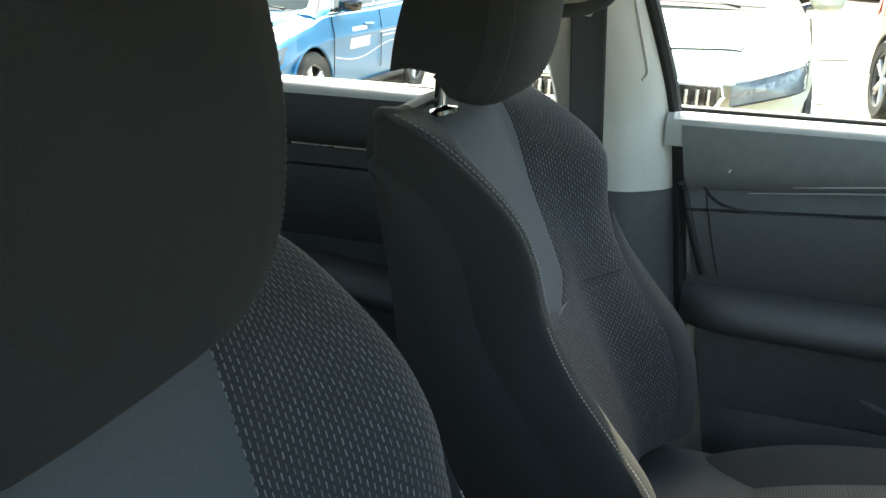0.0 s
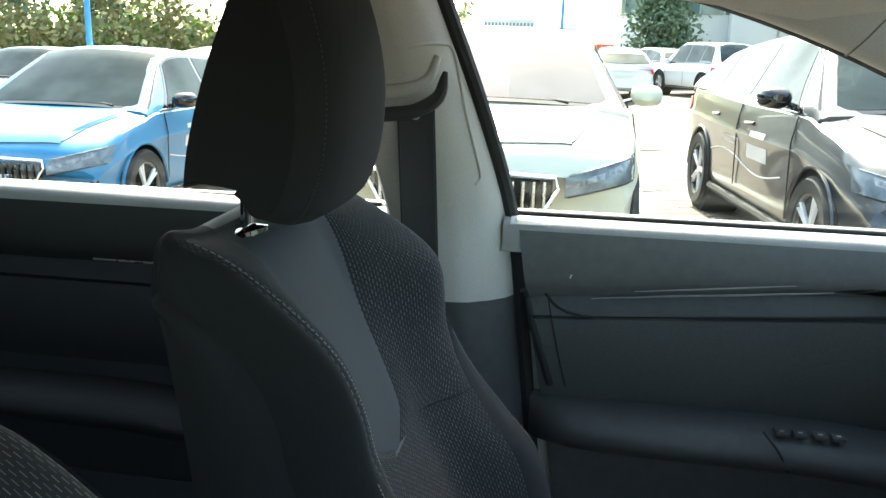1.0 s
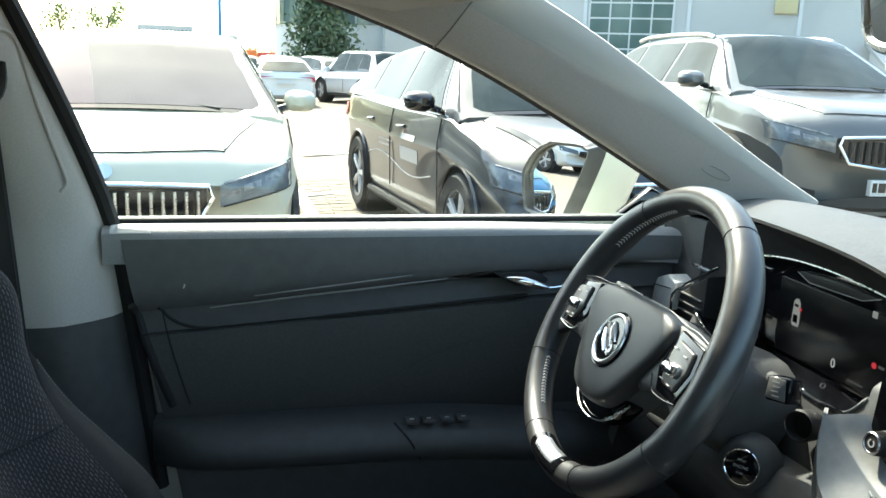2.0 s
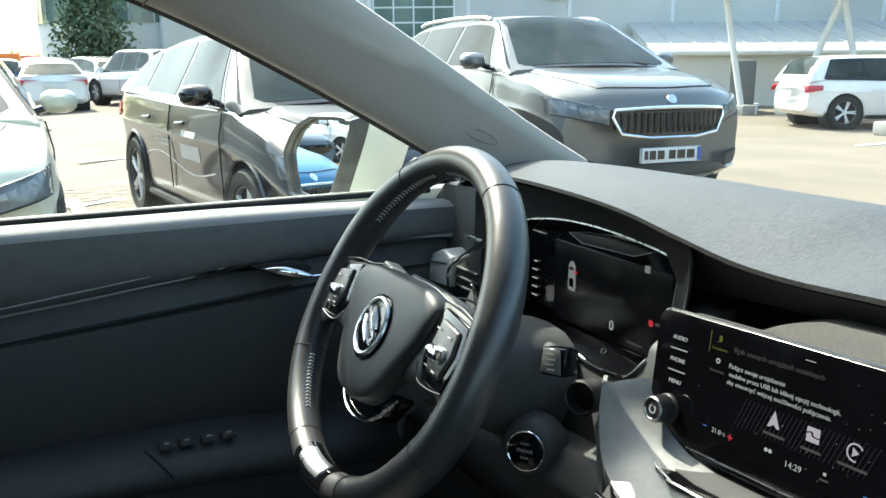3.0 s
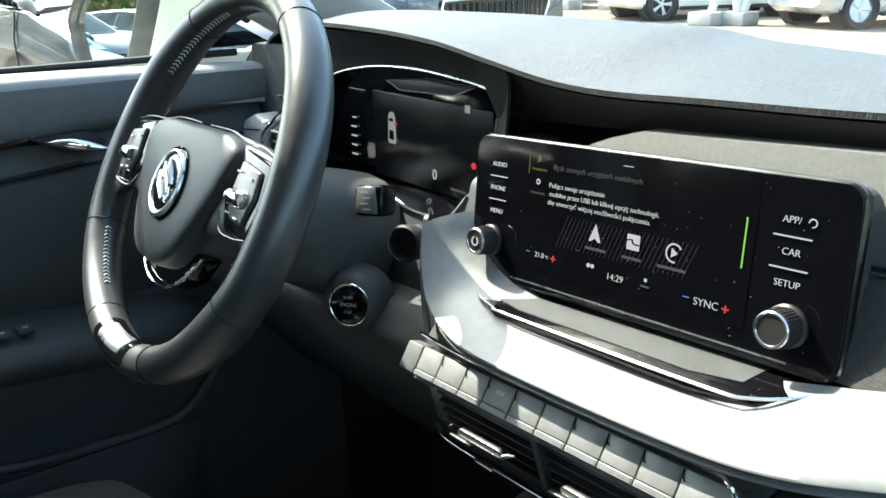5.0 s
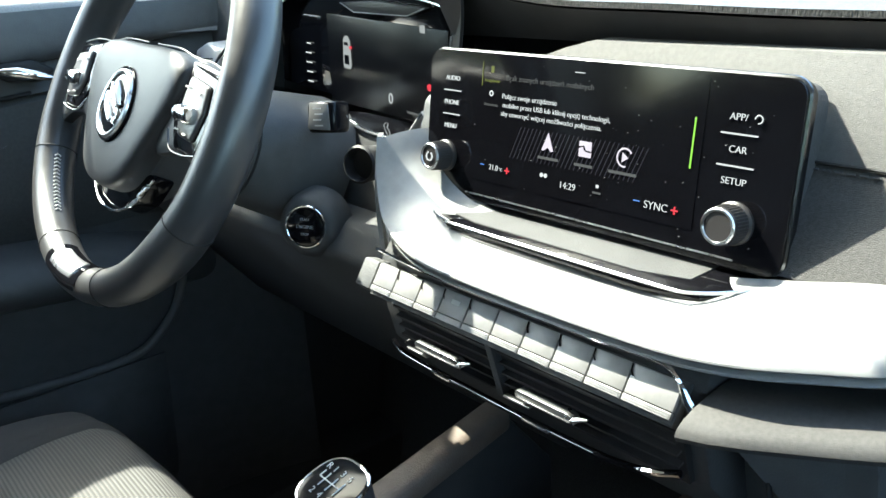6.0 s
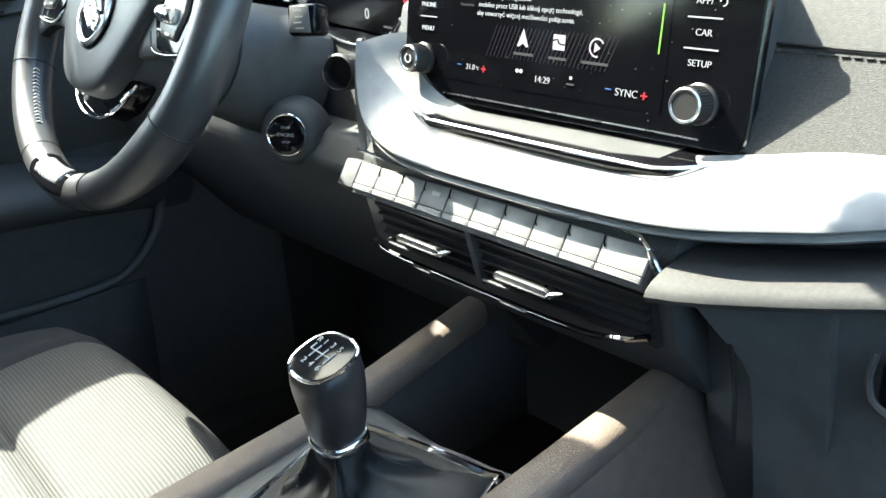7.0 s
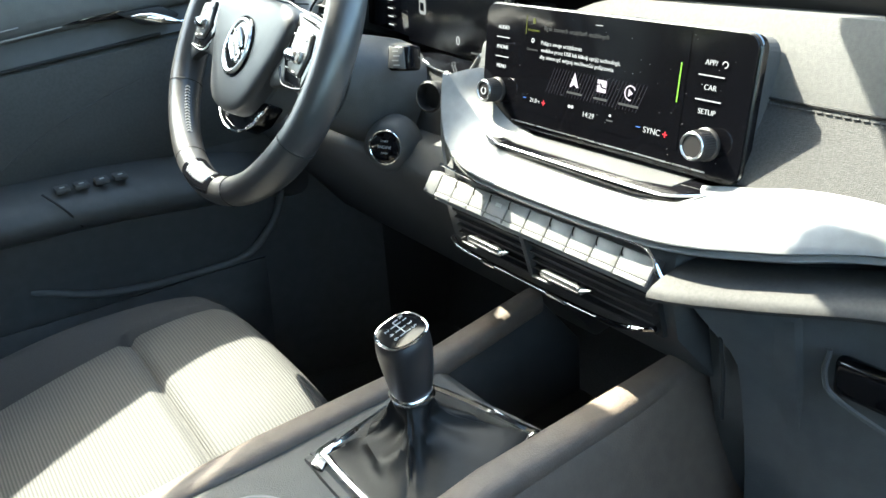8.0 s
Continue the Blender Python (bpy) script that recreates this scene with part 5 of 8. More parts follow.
    # start button
    sb = thing("start_button", Matrix.Translation((0.450, 0.283, 0.805)) @ Matrix.Rotation(radians(34), 4, "Z") @ Matrix.Rotation(radians(-80), 4, "Y") @ Matrix.Scale(0.80, 4), "round black engine start button with chrome ring", "start button")
    part("collar", lathe([(0.0, -0.030), (0.040, -0.030), (0.034, -0.004), (0.029, 0.002), (0.0245, 0.004), (0.0, 0.004)], 36), M["plastic"], sb)
    part("ring", tube([(0.0222 * math.cos(a * math.pi / 20), 0.0222 * math.sin(a * math.pi / 20), 0.005) for a in range(40)], 0.0013, 8, True), M["chrome"], sb, "thin chrome ring")
    part("cap", lathe([(0.0, 0.002), (0.0205, 0.002), (0.0205, 0.006), (0.018, 0.0072), (0.0, 0.0068)], 32), M["gloss_black"], sb)
    # lettering reads upright from the rear
    tm = lambda dy, dz: Matrix(((0, 1, 0, dz), (-1, 0, 0, dy), (0, 0, 1, 0.0072), (0, 0, 0, 1)))
    writing("START", 0.0038, M["text_grey"], tm(0, 0.0080), sb)
    writing("ENGINE", 0.0056, M["text_grey"], tm(0, 0.0), sb)
    writing("STOP", 0.0038, M["text_grey"], tm(0, -0.0080), sb)

    # column stalks: one with printed end, the other only seen past the wheel
    stk = thing("column_stalk", LEVEL, "black column stalk with silver-lettered end", "column stalk")
    part("arm", tube([(0.49, 0.31, 0.888), (0.468, 0.265, 0.898), (0.452, 0.238, 0.906)], [0.006, 0.008, 0.010], 12), M["plastic"], stk)
    sm = pose(0.440, 0.222, 0.912, -6, 12, 22)
    part("stalk_end", turned(box(-0.010, 0.012, -0.0130, 0.0125, -0.0120, 0.0115, 0.004, 3), sm), M["plate_black"], stk)
    part("end_face", turned(prism([(-0.0095, -0.0100), (-0.0080, 0.0095), (0.0085, 0.0105), (0.0105, -0.0090)], "x", -0.0112, -0.0098, 0.0008), sm), M["stalk_grey"], stk, "grey printed end")
    for k in range(4):
        part("stalk_mark", turned(box(-0.0117, -0.0110, -0.0035 + 0.0015 * (k % 2), 0.0035 + 0.0015 * (k % 2), -0.0070 + 0.0042 * k, -0.0059 + 0.0042 * k), sm), M["text_grey"], stk, "pale printed symbol")
    st2 = thing("column_stalk", LEVEL, "black column stalk behind the wheel with grey end", "column stalk")
    part("arm", tube([(0.470, 0.44, 0.893), (0.450, 0.478, 0.908), (0.438, 0.505, 0.914)], [0.007, 0.008, 0.009], 12), M["plastic"], st2)
    part("stalk_end", turned(box(-0.008, 0.012, -0.034, 0.036, -0.009, 0.006, 0.003, 3), pose(0.434, 0.536, 0.914, 6, 20, -4)), M["key_grey"], st2, "satin grey stalk end")
    lower = thing("ignition_cover", pose(0.494, 0.262, 0.855, 0, -80, 20), "round black blanking cover on the column", "cover")
    part("cover", lathe([(0.0, -0.020), (0.015, -0.020), (0.0165, 0.002), (0.0145, 0.0035), (0.0135, 0.001), (0.0125, -0.008), (0, -0.009)], 32), M["vent_black"], lower)

    # side air vent with silver surround, bright edge running up towards the display
    sv = thing("side_vent", LEVEL, "side air vent with pale silver surround", "air vent")
    part("surround", prism([(0.634, 0.862), (0.632, 0.893), (0.626, 0.904), (0.652, 0.911), (0.684, 0.899), (0.692, 0.884), (0.697, 0.858)], "x", 0.548, 0.60, 0.004, 3), M["pale_silver"], sv, "pale silver surround")
    part("surround_groove", tube([(0.5475, 0.690, 0.887), (0.5475, 0.640, 0.893)], 0.0009, 5), M["rubber"], sv)
    part("grille_cavity", prism([(0.560, 0.930), (0.596, 0.911), (0.630, 0.889), (0.634, 0.862), (0.565, 0.858)], "x", 0.556, 0.60, 0.003), M["rubber"], sv)
    part("edge_chrome", tube(polyline([(0.546, 0.520, 0.952), (0.546, 0.560, 0.931), (0.546, 0.598, 0.910), (0.546, 0.625, 0.893), (0.546, 0.632, 0.882), (0.548, 0.635, 0.860)], 24), 0.0019, 6), M["chrome"], sv, "chrome edge line")
    for k in range(3):
        part("vent_blade", box(0.552, 0.575, 0.568, 0.626, 0.868 + 0.012 * k, 0.8705 + 0.012 * k, 0.001), M["plastic"], sv)
    part("air_slit", box(0.556, 0.562, 0.560, 0.605, 0.9345, 0.9385, 0.001), M["silver"], sv)
    return root


M["pale_silver"] = material("pale_silver", (0.62, 0.62, 0.60), 0.4, 0.1, color2=(0.66, 0.66, 0.64), scale=90)
M["glow_mid"] = emit_mat("glow_mid", (0.75, 0.77, 0.8), 0.055)
dashboard()


# ---- touch screen ----
def touchscreen():
    c = Vector((0.508, 0.0360, 0.9135))
    yv = Vector((-0.0200, 0.9983, -0.0510)).normalized()
    zv = Vector((0.1455, 0.0530, 0.9879))
    zv = (zv - yv * zv.dot(yv)).normalized()
    xv = yv.cross(zv)
    m = Matrix.Translation(c) @ Matrix((xv, yv, zv)).transposed().to_4x4()
    # local frame: x into the dash, y to the car's left, z up the face
    root = thing("infotainment_screen", m, "freestanding glossy black touchscreen with silver edge and two knobs", "touchscreen")
    hw, hh = 0.1455, 0.0525
    def plate(x0, x1, w, h, r):
        pts = []
        for cy, cz, a0 in ((w - r, h - r, 0), (-(w - r), h - r, 90), (-(w - r), -(h - r), 180), (w - r, -(h - r), 270)):
            for k in range(7):
                a = radians(a0 + 15 * k)
                pts.append((cy + r * math.cos(a), cz + r * math.sin(a)))
        return prism(pts, "x", x0, x1), pts
    b, pts = plate(0.0, 0.012, hw, hh, 0.010)
    part("glass_face", b, M["screen"], root, "glossy black glass", smooth=False)
    b, _ = plate(0.0118, 0.030, hw * 0.985, hh * 0.96, 0.012)
    part("housing", b, M["plastic"], root, smooth=False)
    part("edge_trim", tube([(0.004, y, z) for y, z in pts], 0.0019, 8, True), M["edge_metal"], root, "bright edge strip")
    part("stand", box(0.028, 0.10, -0.06, 0.06, -0.05, 0.02, 0.006), M["plastic"], root)
    face = Matrix(((0, 0, -1, -0.0004), (-1, 0, 0, 0), (0, 1, 0, 0), (0, 0, 0, 1)))

    def word(t, y, z, size, mat="glow_white"):
        size *= 0.86
        return writing(t, size, M[mat], pose(0, y, z) @ face, root)

    def bar(y0, y1, z0, z1, mat, name="mark"):
        return part(name, box(-0.0007, 0.0001, min(y0, y1), max(y0, y1), z0, z1), M[mat], root)
    part("display", box(-0.0003, 0.0005, -0.090, 0.097, -0.037, 0.049), M["screen"], root, "dark display area")
    # side keys
    for t, z in (("AUDIO", 0.0327), ("PHONE", 0.0152), ("MENU", -0.0020)):
        word(t, 0.1206, z, 0.0056)
    for z in (0.0235, 0.0062):
        bar(0.1115, 0.1295, z, z + 0.0008, "glow_white", "key_line")
    for t, z in (("APP/", 0.0300), ("CAR", 0.0125), ("SETUP", -0.0049)):
        word(t, -0.1100 if t == "APP/" else -0.1120, z, 0.0064)
    for z in (0.0205, 0.0030):
        bar(-0.1225, -0.1005, z, z + 0.0009, "glow_white", "key_line")
    part("key_symbol", tube([(-0.0006, -0.1218 + 0.0022 * math.cos(k * 0.6), 0.0300 + 0.0022 * math.sin(k * 0.6)) for k in range(9)], 0.0004, 5), M["glow_white"], root)
    # knobs
    for y, z, r in ((0.1240, -0.0245, 0.0105), (-0.1155, -0.0275, 0.0110)):
        kn = part("knob", lathe([(0.0, 0), (r * 1.12, 0.0), (r * 1.12, 0.002), (r, 0.003), (r * 0.96, 0.015), (r * 0.90, 0.0165), (0.0, 0.0165)], 36, Matrix.Translation((0, y, z)) @ Matrix.Rotation(radians(-90), 4, "Y")), M["knob"], root, "black ribbed rotary knob")
        bm = bmesh.new()
        for k in range(36):
            a = 2 * math.pi * k / 36
            join(bm, tube([(-0.0035, y + r * math.cos(a), z + r * math.sin(a)), (-0.0145, y + r * 0.965 * math.cos(a), z + r * 0.965 * math.sin(a))], 0.00045, 4))
        part("ribs", bm, M["knob"], kn)
        part("knob_ring", tube([(-0.0163, y + r * 0.84 * math.cos(k * math.pi / 18), z + r * 0.84 * math.sin(k * math.pi / 18)) for k in range(36)], 0.0011, 6, True), M["silver"], kn, "silver ring")
    part("knob_mark", tube([(-0.0168, 0.1240 + 0.0032 * math.cos(k * 0.6 + 2.1), -0.0245 + 0.0032 * math.sin(k * 0.6 + 2.1)) for k in range(10)], 0.0006, 5), M["glow_white"], root)
    # screen contents
    bar(0.0893, 0.0898, 0.0300, 0.0465, "glow_olive")
    part("phone_symbol", box(-0.0007, 0.0001, 0.0785, 0.0812, 0.0395, 0.0440), M["glow_olive"], root)
    word("Urządzenie", 0.0797, 0.0340, 0.0037, "glow_olive")
    part("gear_symbol", tube([(-0.0005, 0.0797 + 0.0016 * math.cos(k * 0.6), 0.0253 + 0.0016 * math.sin(k * 0.6)) for k in range(11)], 0.0005, 5), M["glow_white"], root)
    word("Ustawienia", 0.0797, 0.0175, 0.0037, "glow_dim")
    word("Brak znanych urządzeń mobilnych", 0.0280, 0.0369, 0.0064, "glow_dim")
    bar(-0.002, 0.006, 0.0450, 0.0455, "glow_white")
    word("Połącz swoje urządzenie", 0.0440, 0.0243, 0.0058)
    word("mobilne przez USB lub kliknij opcję technologii,", 0.0215, 0.0183, 0.0056)
    word("aby otworzyć więcej możliwości połączenia.", 0.0250, 0.0125, 0.0056)
    # tile field with slanted stripes
    for k in range(30):
        y = lerp(0.058, -0.046, k / 29)
        part("tile_stripe", prism([(y, -0.0165), (y - 0.0006, -0.0165), (y - 0.0095, 0.0055), (y - 0.0089, 0.0055)], "x", -0.0004, 0.0002), M["stripe"], root)
    part("app_symbol", prism([(0.0237, 0.0045), (0.0287, -0.0070), (0.0272, -0.0075), (0.0237, -0.0050), (0.0202, -0.0075), (0.0187, -0.0070)], "x", -0.0008, 0.0001), M["glow_pink"], root, "pale arrow-shaped symbol")
    part("app_symbol", box(-0.0008, 0.0001, -0.0128, -0.0028, -0.0068, 0.0032, 0.0003), M["glow_pink"], root, "pale square symbol")
    part("symbol_cut", tube(polyline([(-0.0010, -0.0028, -0.0010), (-0.0010, -0.0068, 0.0), (-0.0010, -0.0083, -0.0025), (-0.0010, -0.0128, -0.0030)], 10), 0.0006, 5), M["screen"], root)
    part("app_symbol", tube([(-0.0005, -0.0388 + 0.0056 * math.cos(k * 0.29 + 0.9 + 3.6), -0.0025 + 0.0056 * math.sin(k * 0.29 + 0.9 + 3.6)) for k in range(16)], 0.0006, 5), M["glow_pink"], root, "pale ring symbol")
    part("play_symbol", prism([(-0.0370, 0.0005), (-0.0415, -0.0025), (-0.0370, -0.0055)], "x", -0.0008, 0.0001), M["glow_pink"], root)
    for y, w in ((0.0226, 0.009), (-0.0074, 0.0075), (-0.0381, 0.0105)):
        bar(y - w, y + w, -0.0132, -0.0114, "glow_dim", "caption_bar")
    bar(0.0860, 0.0825, -0.0256, -0.0250, "glow_blue")
    word("21.0", 0.0727, -0.0262, 0.0062)
    word("°C", 0.0655, -0.0265, 0.0035)
    for y, z in ((0.0593, -0.0264), (-0.0777, -0.0278)):
        bar(y - 0.0023, y + 0.0023, z - 0.0005, z + 0.0005, "glow_red", "plus")
        bar(y - 0.0005, y + 0.0005, z - 0.0023, z + 0.0023, "glow_red", "plus")
    for y in (0.0270, 0.0235):
        part("fan_symbol", lathe([(0, 0), (0.0015, 0), (0.0015, 0.0005), (0, 0.0005)], 10, Matrix.Translation((-0.0002, y, -0.0238)) @ Matrix.Rotation(radians(-90), 4, "Y")), M["glow_white"], root)
    word("14:29", 0.0041, -0.0277, 0.0074)
    bar(-0.0193, -0.0213, -0.0245, -0.0225, "glow_white")
    bar(-0.0170, -0.0235, -0.0283, -0.0271, "glow_dim")
    bar(-0.0485, -0.0530, -0.0271, -0.0265, "glow_blue")
    word("SYNC", -0.0646, -0.0279, 0.0078)
    bar(-0.0837, -0.0846, -0.002, 0.0272, "glow_green")
    bar(0.132, 0.112, -0.0468, -0.0460, "silver", "edge_line")
    bar(0.100, -0.118, -0.0485, -0.0475, "silver", "edge_line")
    # specks of dust on the glass
    dust = bmesh.new()
    dr = random.Random(3)
    for k in range(46):
        y, z, r = dr.triangular(-0.14, 0.13, -0.11), dr.uniform(-0.045, 0.048), dr.uniform(0.00008, 0.00022)
        join(dust, box(-0.0009, 0.0, y - r, y + r, z - r, z + r))
    tagged(part("dust", dust, M["stitch"], root, "tiny pale specks of dust"), kind="stuff")
    # glossy tray lip below
    tray = thing("screen_tray", LEAN, "glossy black tray lip below the touchscreen", "tray")
    part("lip", prism([(0.492, 0.150), (0.474, 0.142), (0.464, 0.115), (0.462, -0.05), (0.468, -0.085), (0.500, -0.112), (0.530, -0.06), (0.530, 0.150), (0.510, 0.156)], "z", 0.851, 0.8565, 0.0018), M["gloss_black"], tray)
    part("tray_edge", tube(polyline([(0.4915, 0.150, 0.8575), (0.4735, 0.142, 0.8575), (0.4635, 0.115, 0.8575), (0.4615, 0.10, 0.8575), (0.4615, -0.05, 0.8575), (0.4675, -0.085, 0.8575), (0.4995, -0.112, 0.8575)], 40), 0.0011, 6), M["silver"], tray, "thin bright front edge")
    part("tray_mat", prism([(0.492, 0.138), (0.480, 0.130), (0.474, 0.10), (0.474, -0.04), (0.482, -0.07), (0.520, -0.07), (0.520, 0.138)], "z", 0.8565, 0.8572), M["plastic"], tray, "matt black tray floor")
    return root


M["stripe"] = emit_mat("stripe", (0.5, 0.45, 0.75), 0.005)
touchscreen()


# ---- centre console and gear lever ----
def console():
    root = thing("centre_console", LEAN, "dark grey centre console with gear lever surround and raised side rails", "centre console")
    def rail(y0, y1, pts, lab, mat):
        rings = []
        for x, z, w in pts:
            rings.append([(x, lerp(y0, y1, 0.5) + a * w, z - 0.012 + b * 0.012) for a, b in oval(14, 1.0, 1.0, 3.0)])
        return part("side_rail", loft(rings), mat, root, lab)
    rail(-0.088, -0.060, [(0.02, 0.655, 0.016), (0.20, 0.672, 0.016), (0.30, 0.692, 0.016), (0.435, 0.703, 0.015), (0.52, 0.712, 0.013)], "rounded brown-grey rail", M["panel_brown"])
    rail(0.100, 0.125, [(0.02, 0.640, 0.016), (0.20, 0.660, 0.016), (0.34, 0.668, 0.015), (0.50, 0.70, 0.013)], "rounded brown-grey rail", M["panel_brown"])
    # side walls
    def flank(u, v):
        """Broad padded flank that swells out towards the passenger's knee, with two soft ridges."""
        x = lerp(0.0, 0.56, u)
        zt = curve_at([(0.0, 0.648), (0.20, 0.664), (0.30, 0.684), (0.435, 0.697), (0.52, 0.708), (0.56, 0.690)], x)
        y = curve_at([(0.0, -0.084), (0.06, -0.093), (0.22, -0.108), (0.32, -0.116), (0.38, -0.113), (0.55, -0.128), (0.62, -0.126), (1.0, -0.135)], v)
        return x, y - 0.02 * v * u, lerp(zt, 0.18, v ** 1.15)
    part("side_wall", sheet(flank, 30, 30, 0.012, back=(0, 1, 0)), M["panel_brown"], root, "dull brown-grey padded console flank")
    part("side_wall", prism([(0.0, 0.640), (0.20, 0.655), (0.34, 0.664), (0.50, 0.695), (0.56, 0.62), (0.56, 0.16), (0.0, 0.16)], "y", 0.112, 0.126, 0.003), M["plastic"], root)
    # deck with boot opening, forward pocket
    part("deck", prism([(-0.15, 0.52), (-0.15, 0.628), (0.18, 0.650), (0.372, 0.664), (0.385, 0.655), (0.39, 0.56), (0.56, 0.56), (0.56, 0.52)], "y", -0.078, 0.112, 0.003), M["plastic"], root, "black deck with forward pocket")
    # surround frame, silver
    fr = [(0.236, -0.052), (0.236, 0.052), (0.246, 0.066), (0.330, 0.078), (0.348, 0.070), (0.368, -0.026), (0.360, -0.044), (0.256, -0.064)]
    keys = [(i, *p) for i, p in enumerate(fr + fr[:1])]
    ring = [curve_at(keys, i / 6) for i in range(48)]
    part("boot_frame", tube([(x, y, 0.6595 + (x - 0.24) * 0.11) for x, y in ring], 0.0032, 8, True), M["chrome"], root, "chrome frame round the gaiter")
    part("frame_plinth", tube([(0.302 + (x - 0.302) * 1.10, 0.006 + (y - 0.006) * 1.12, 0.651 + (x - 0.24) * 0.11) for x, y in ring], 0.0075, 8, True), M["plastic"], root)
    part("corner_insert", prism([(0.222, 0.060), (0.236, 0.074), (0.262, 0.080), (0.240, 0.060), (0.226, 0.046)], "z", 0.655, 0.660, 0.002), M["edge_metal"], root, "silver corner insert")
    # cup holder and switch plate behind
    part("cup_holder", tube([(0.155 + 0.034 * math.cos(k * math.pi / 16), 0.03 + 0.034 * math.sin(k * math.pi / 16), 0.650) for k in range(32)], 0.004, 8, True), M["decor"], root, "pale cup holder rim")
    part("cup_floor", lathe([(0, 0), (0.032, 0), (0.032, 0.002), (0, 0.002)], 24, pose(0.155, 0.03, 0.6485)), M["rubber"], root)
    # gaiter with folds
    gt = thing("gear_lever", LEAN, "manual gear lever with black leather gaiter and chrome-ringed knob", "gear lever")
    rings = []
    nb = 96
    base = [curve_at(keys, i * 8 / nb) for i in range(nb)]
    cx, cy = 0.303, 0.028
    for k in range(25):
        t = k / 24
        r = []
        for i, (x, y) in enumerate(base):
            a = 2 * math.pi * i / nb
            tx, ty = cx + 0.0155 * math.cos(math.atan2(y - 0.006, x - 0.302)), cy + 0.0155 * math.sin(math.atan2(y - 0.006, x - 0.302))
            s = curve_at([(0.0, 0.0), (0.12, 0.10), (0.30, 0.40), (0.50, 0.72), (0.66, 0.90), (0.80, 0.965), (1.0, 1.0)], t)
            crease = noise.noise((1.9 * math.cos(a) + 1.2 * t, 1.9 * math.sin(a), 2.4 * t + 4.0))
            ridge = noise.noise((3.6 * math.cos(a) + 5.0, 3.6 * math.sin(a) + 2.0 * t, 1.6 * t))
            env = math.sin(math.pi * min(1.0, t * 1.05))
            fold = (0.0045 * math.sin(a * 3 + 4.0 * t) + 0.018 * (0.30 - abs(crease)) + 0.004 * ridge) * env
            px, py = lerp(x, tx, s), lerp(y, ty, s)
            d = math.hypot(px - cx, py - cy) + 1e-6
            px, py = px + (px - cx) / d * fold, py + (py - cy) / d * fold
            z0 = 0.655 + (x - 0.24) * 0.11
            up = curve_at([(0.0, 0.0), (0.15, 0.10), (0.40, 0.22), (0.60, 0.40), (0.78, 0.66), (1.0, 1.0)], t)
            r.append((px, py, lerp(z0 + 0.002, 0.707, up) + (0.0075 * (0.35 - abs(crease)) + 0.003 * ridge) * env))
        rings.append(r)
    part("gaiter", loft(rings), M["gaiter"], gt, "wrinkled black leather gaiter")
    tilt = pose(0.303, 0.028, 0.705, 0, -4, 0) @ Matrix.Diagonal((0.95, 0.95, 0.74, 1.0))
    prof = [(0.0, 0.014, 0.014), (0.006, 0.0162, 0.0165), (0.014, 0.0172, 0.0178), (0.024, 0.0184, 0.0192), (0.038, 0.0199, 0.0211), (0.052, 0.0209, 0.0225), (0.064, 0.0212, 0.0232), (0.074, 0.0205, 0.0222), (0.080, 0.0175, 0.0190)]
    def sect(h, a, b, n=28, sh=0.0):
        return [tilt @ Vector((x + sh, y, h + x * 0.28 * max(0.0, (h - 0.03) / 0.05))) for x, y in oval(n, a, b, 2.6)]
    part("knob", loft([sect(*p) for p in prof]), M["knob"], gt, "smooth dark knob")
    part("collar", loft([sect(h, a, b) for h, a, b in ((-0.003, 0.016, 0.017), (0.001, 0.0180, 0.0190), (0.005, 0.0178, 0.0188), (0.007, 0.0165, 0.0175))]), M["chrome"], gt, "chrome collar")
    top_ring = sect(0.0795, 0.0195, 0.0212, 40)
    part("top_ring", tube(top_ring, 0.0012, 8, True), M["chrome"], gt, "chrome ring")
    part("gate_plate", loft([sect(0.079, 0.0188, 0.0205), sect(0.0812, 0.0183, 0.0200), sect(0.0818, 0.0135, 0.015)]), M["plate_black"], gt, "dark shift pattern plate")
    tm = tilt @ pose(0, 0, 0.0826, 0, -15.6, 0) @ pose(0, 0, 0, 0, 0, -90)
    for t, u, v in (("R", -0.0135, 0.0085), ("1", -0.0075, 0.0085), ("3", 0.0, 0.0088), ("5", 0.0075, 0.0085), ("2", -0.0075, -0.0095), ("4", 0.0, -0.0095), ("6", 0.0075, -0.0095)):
        w = writing(t, 0.0062, M["text_grey"], tm @ pose(u, v, 0), gt)
    for a, b in (((-0.0075, 0.0050), (-0.0075, -0.0055)), ((0, 0.0050), (0, -0.0055)), ((0.0075, 0.0050), (0.0075, -0.0055)), ((-0.0125, 0), (0.0075, 0)), ((-0.0125, 0), (-0.0125, 0.0050))):
        part("gate_line", tube([tm @ Vector((*a, 0.0)), tm @ Vector((*b, 0.0))], 0.00045, 5), M["text_grey"], gt)
    return root


M["panel_brown"] = material("panel_brown", (0.130, 0.100, 0.079), 0.62, color2=(0.150, 0.117, 0.093), scale=80, bump=0.4, bump_scale=800)
console()


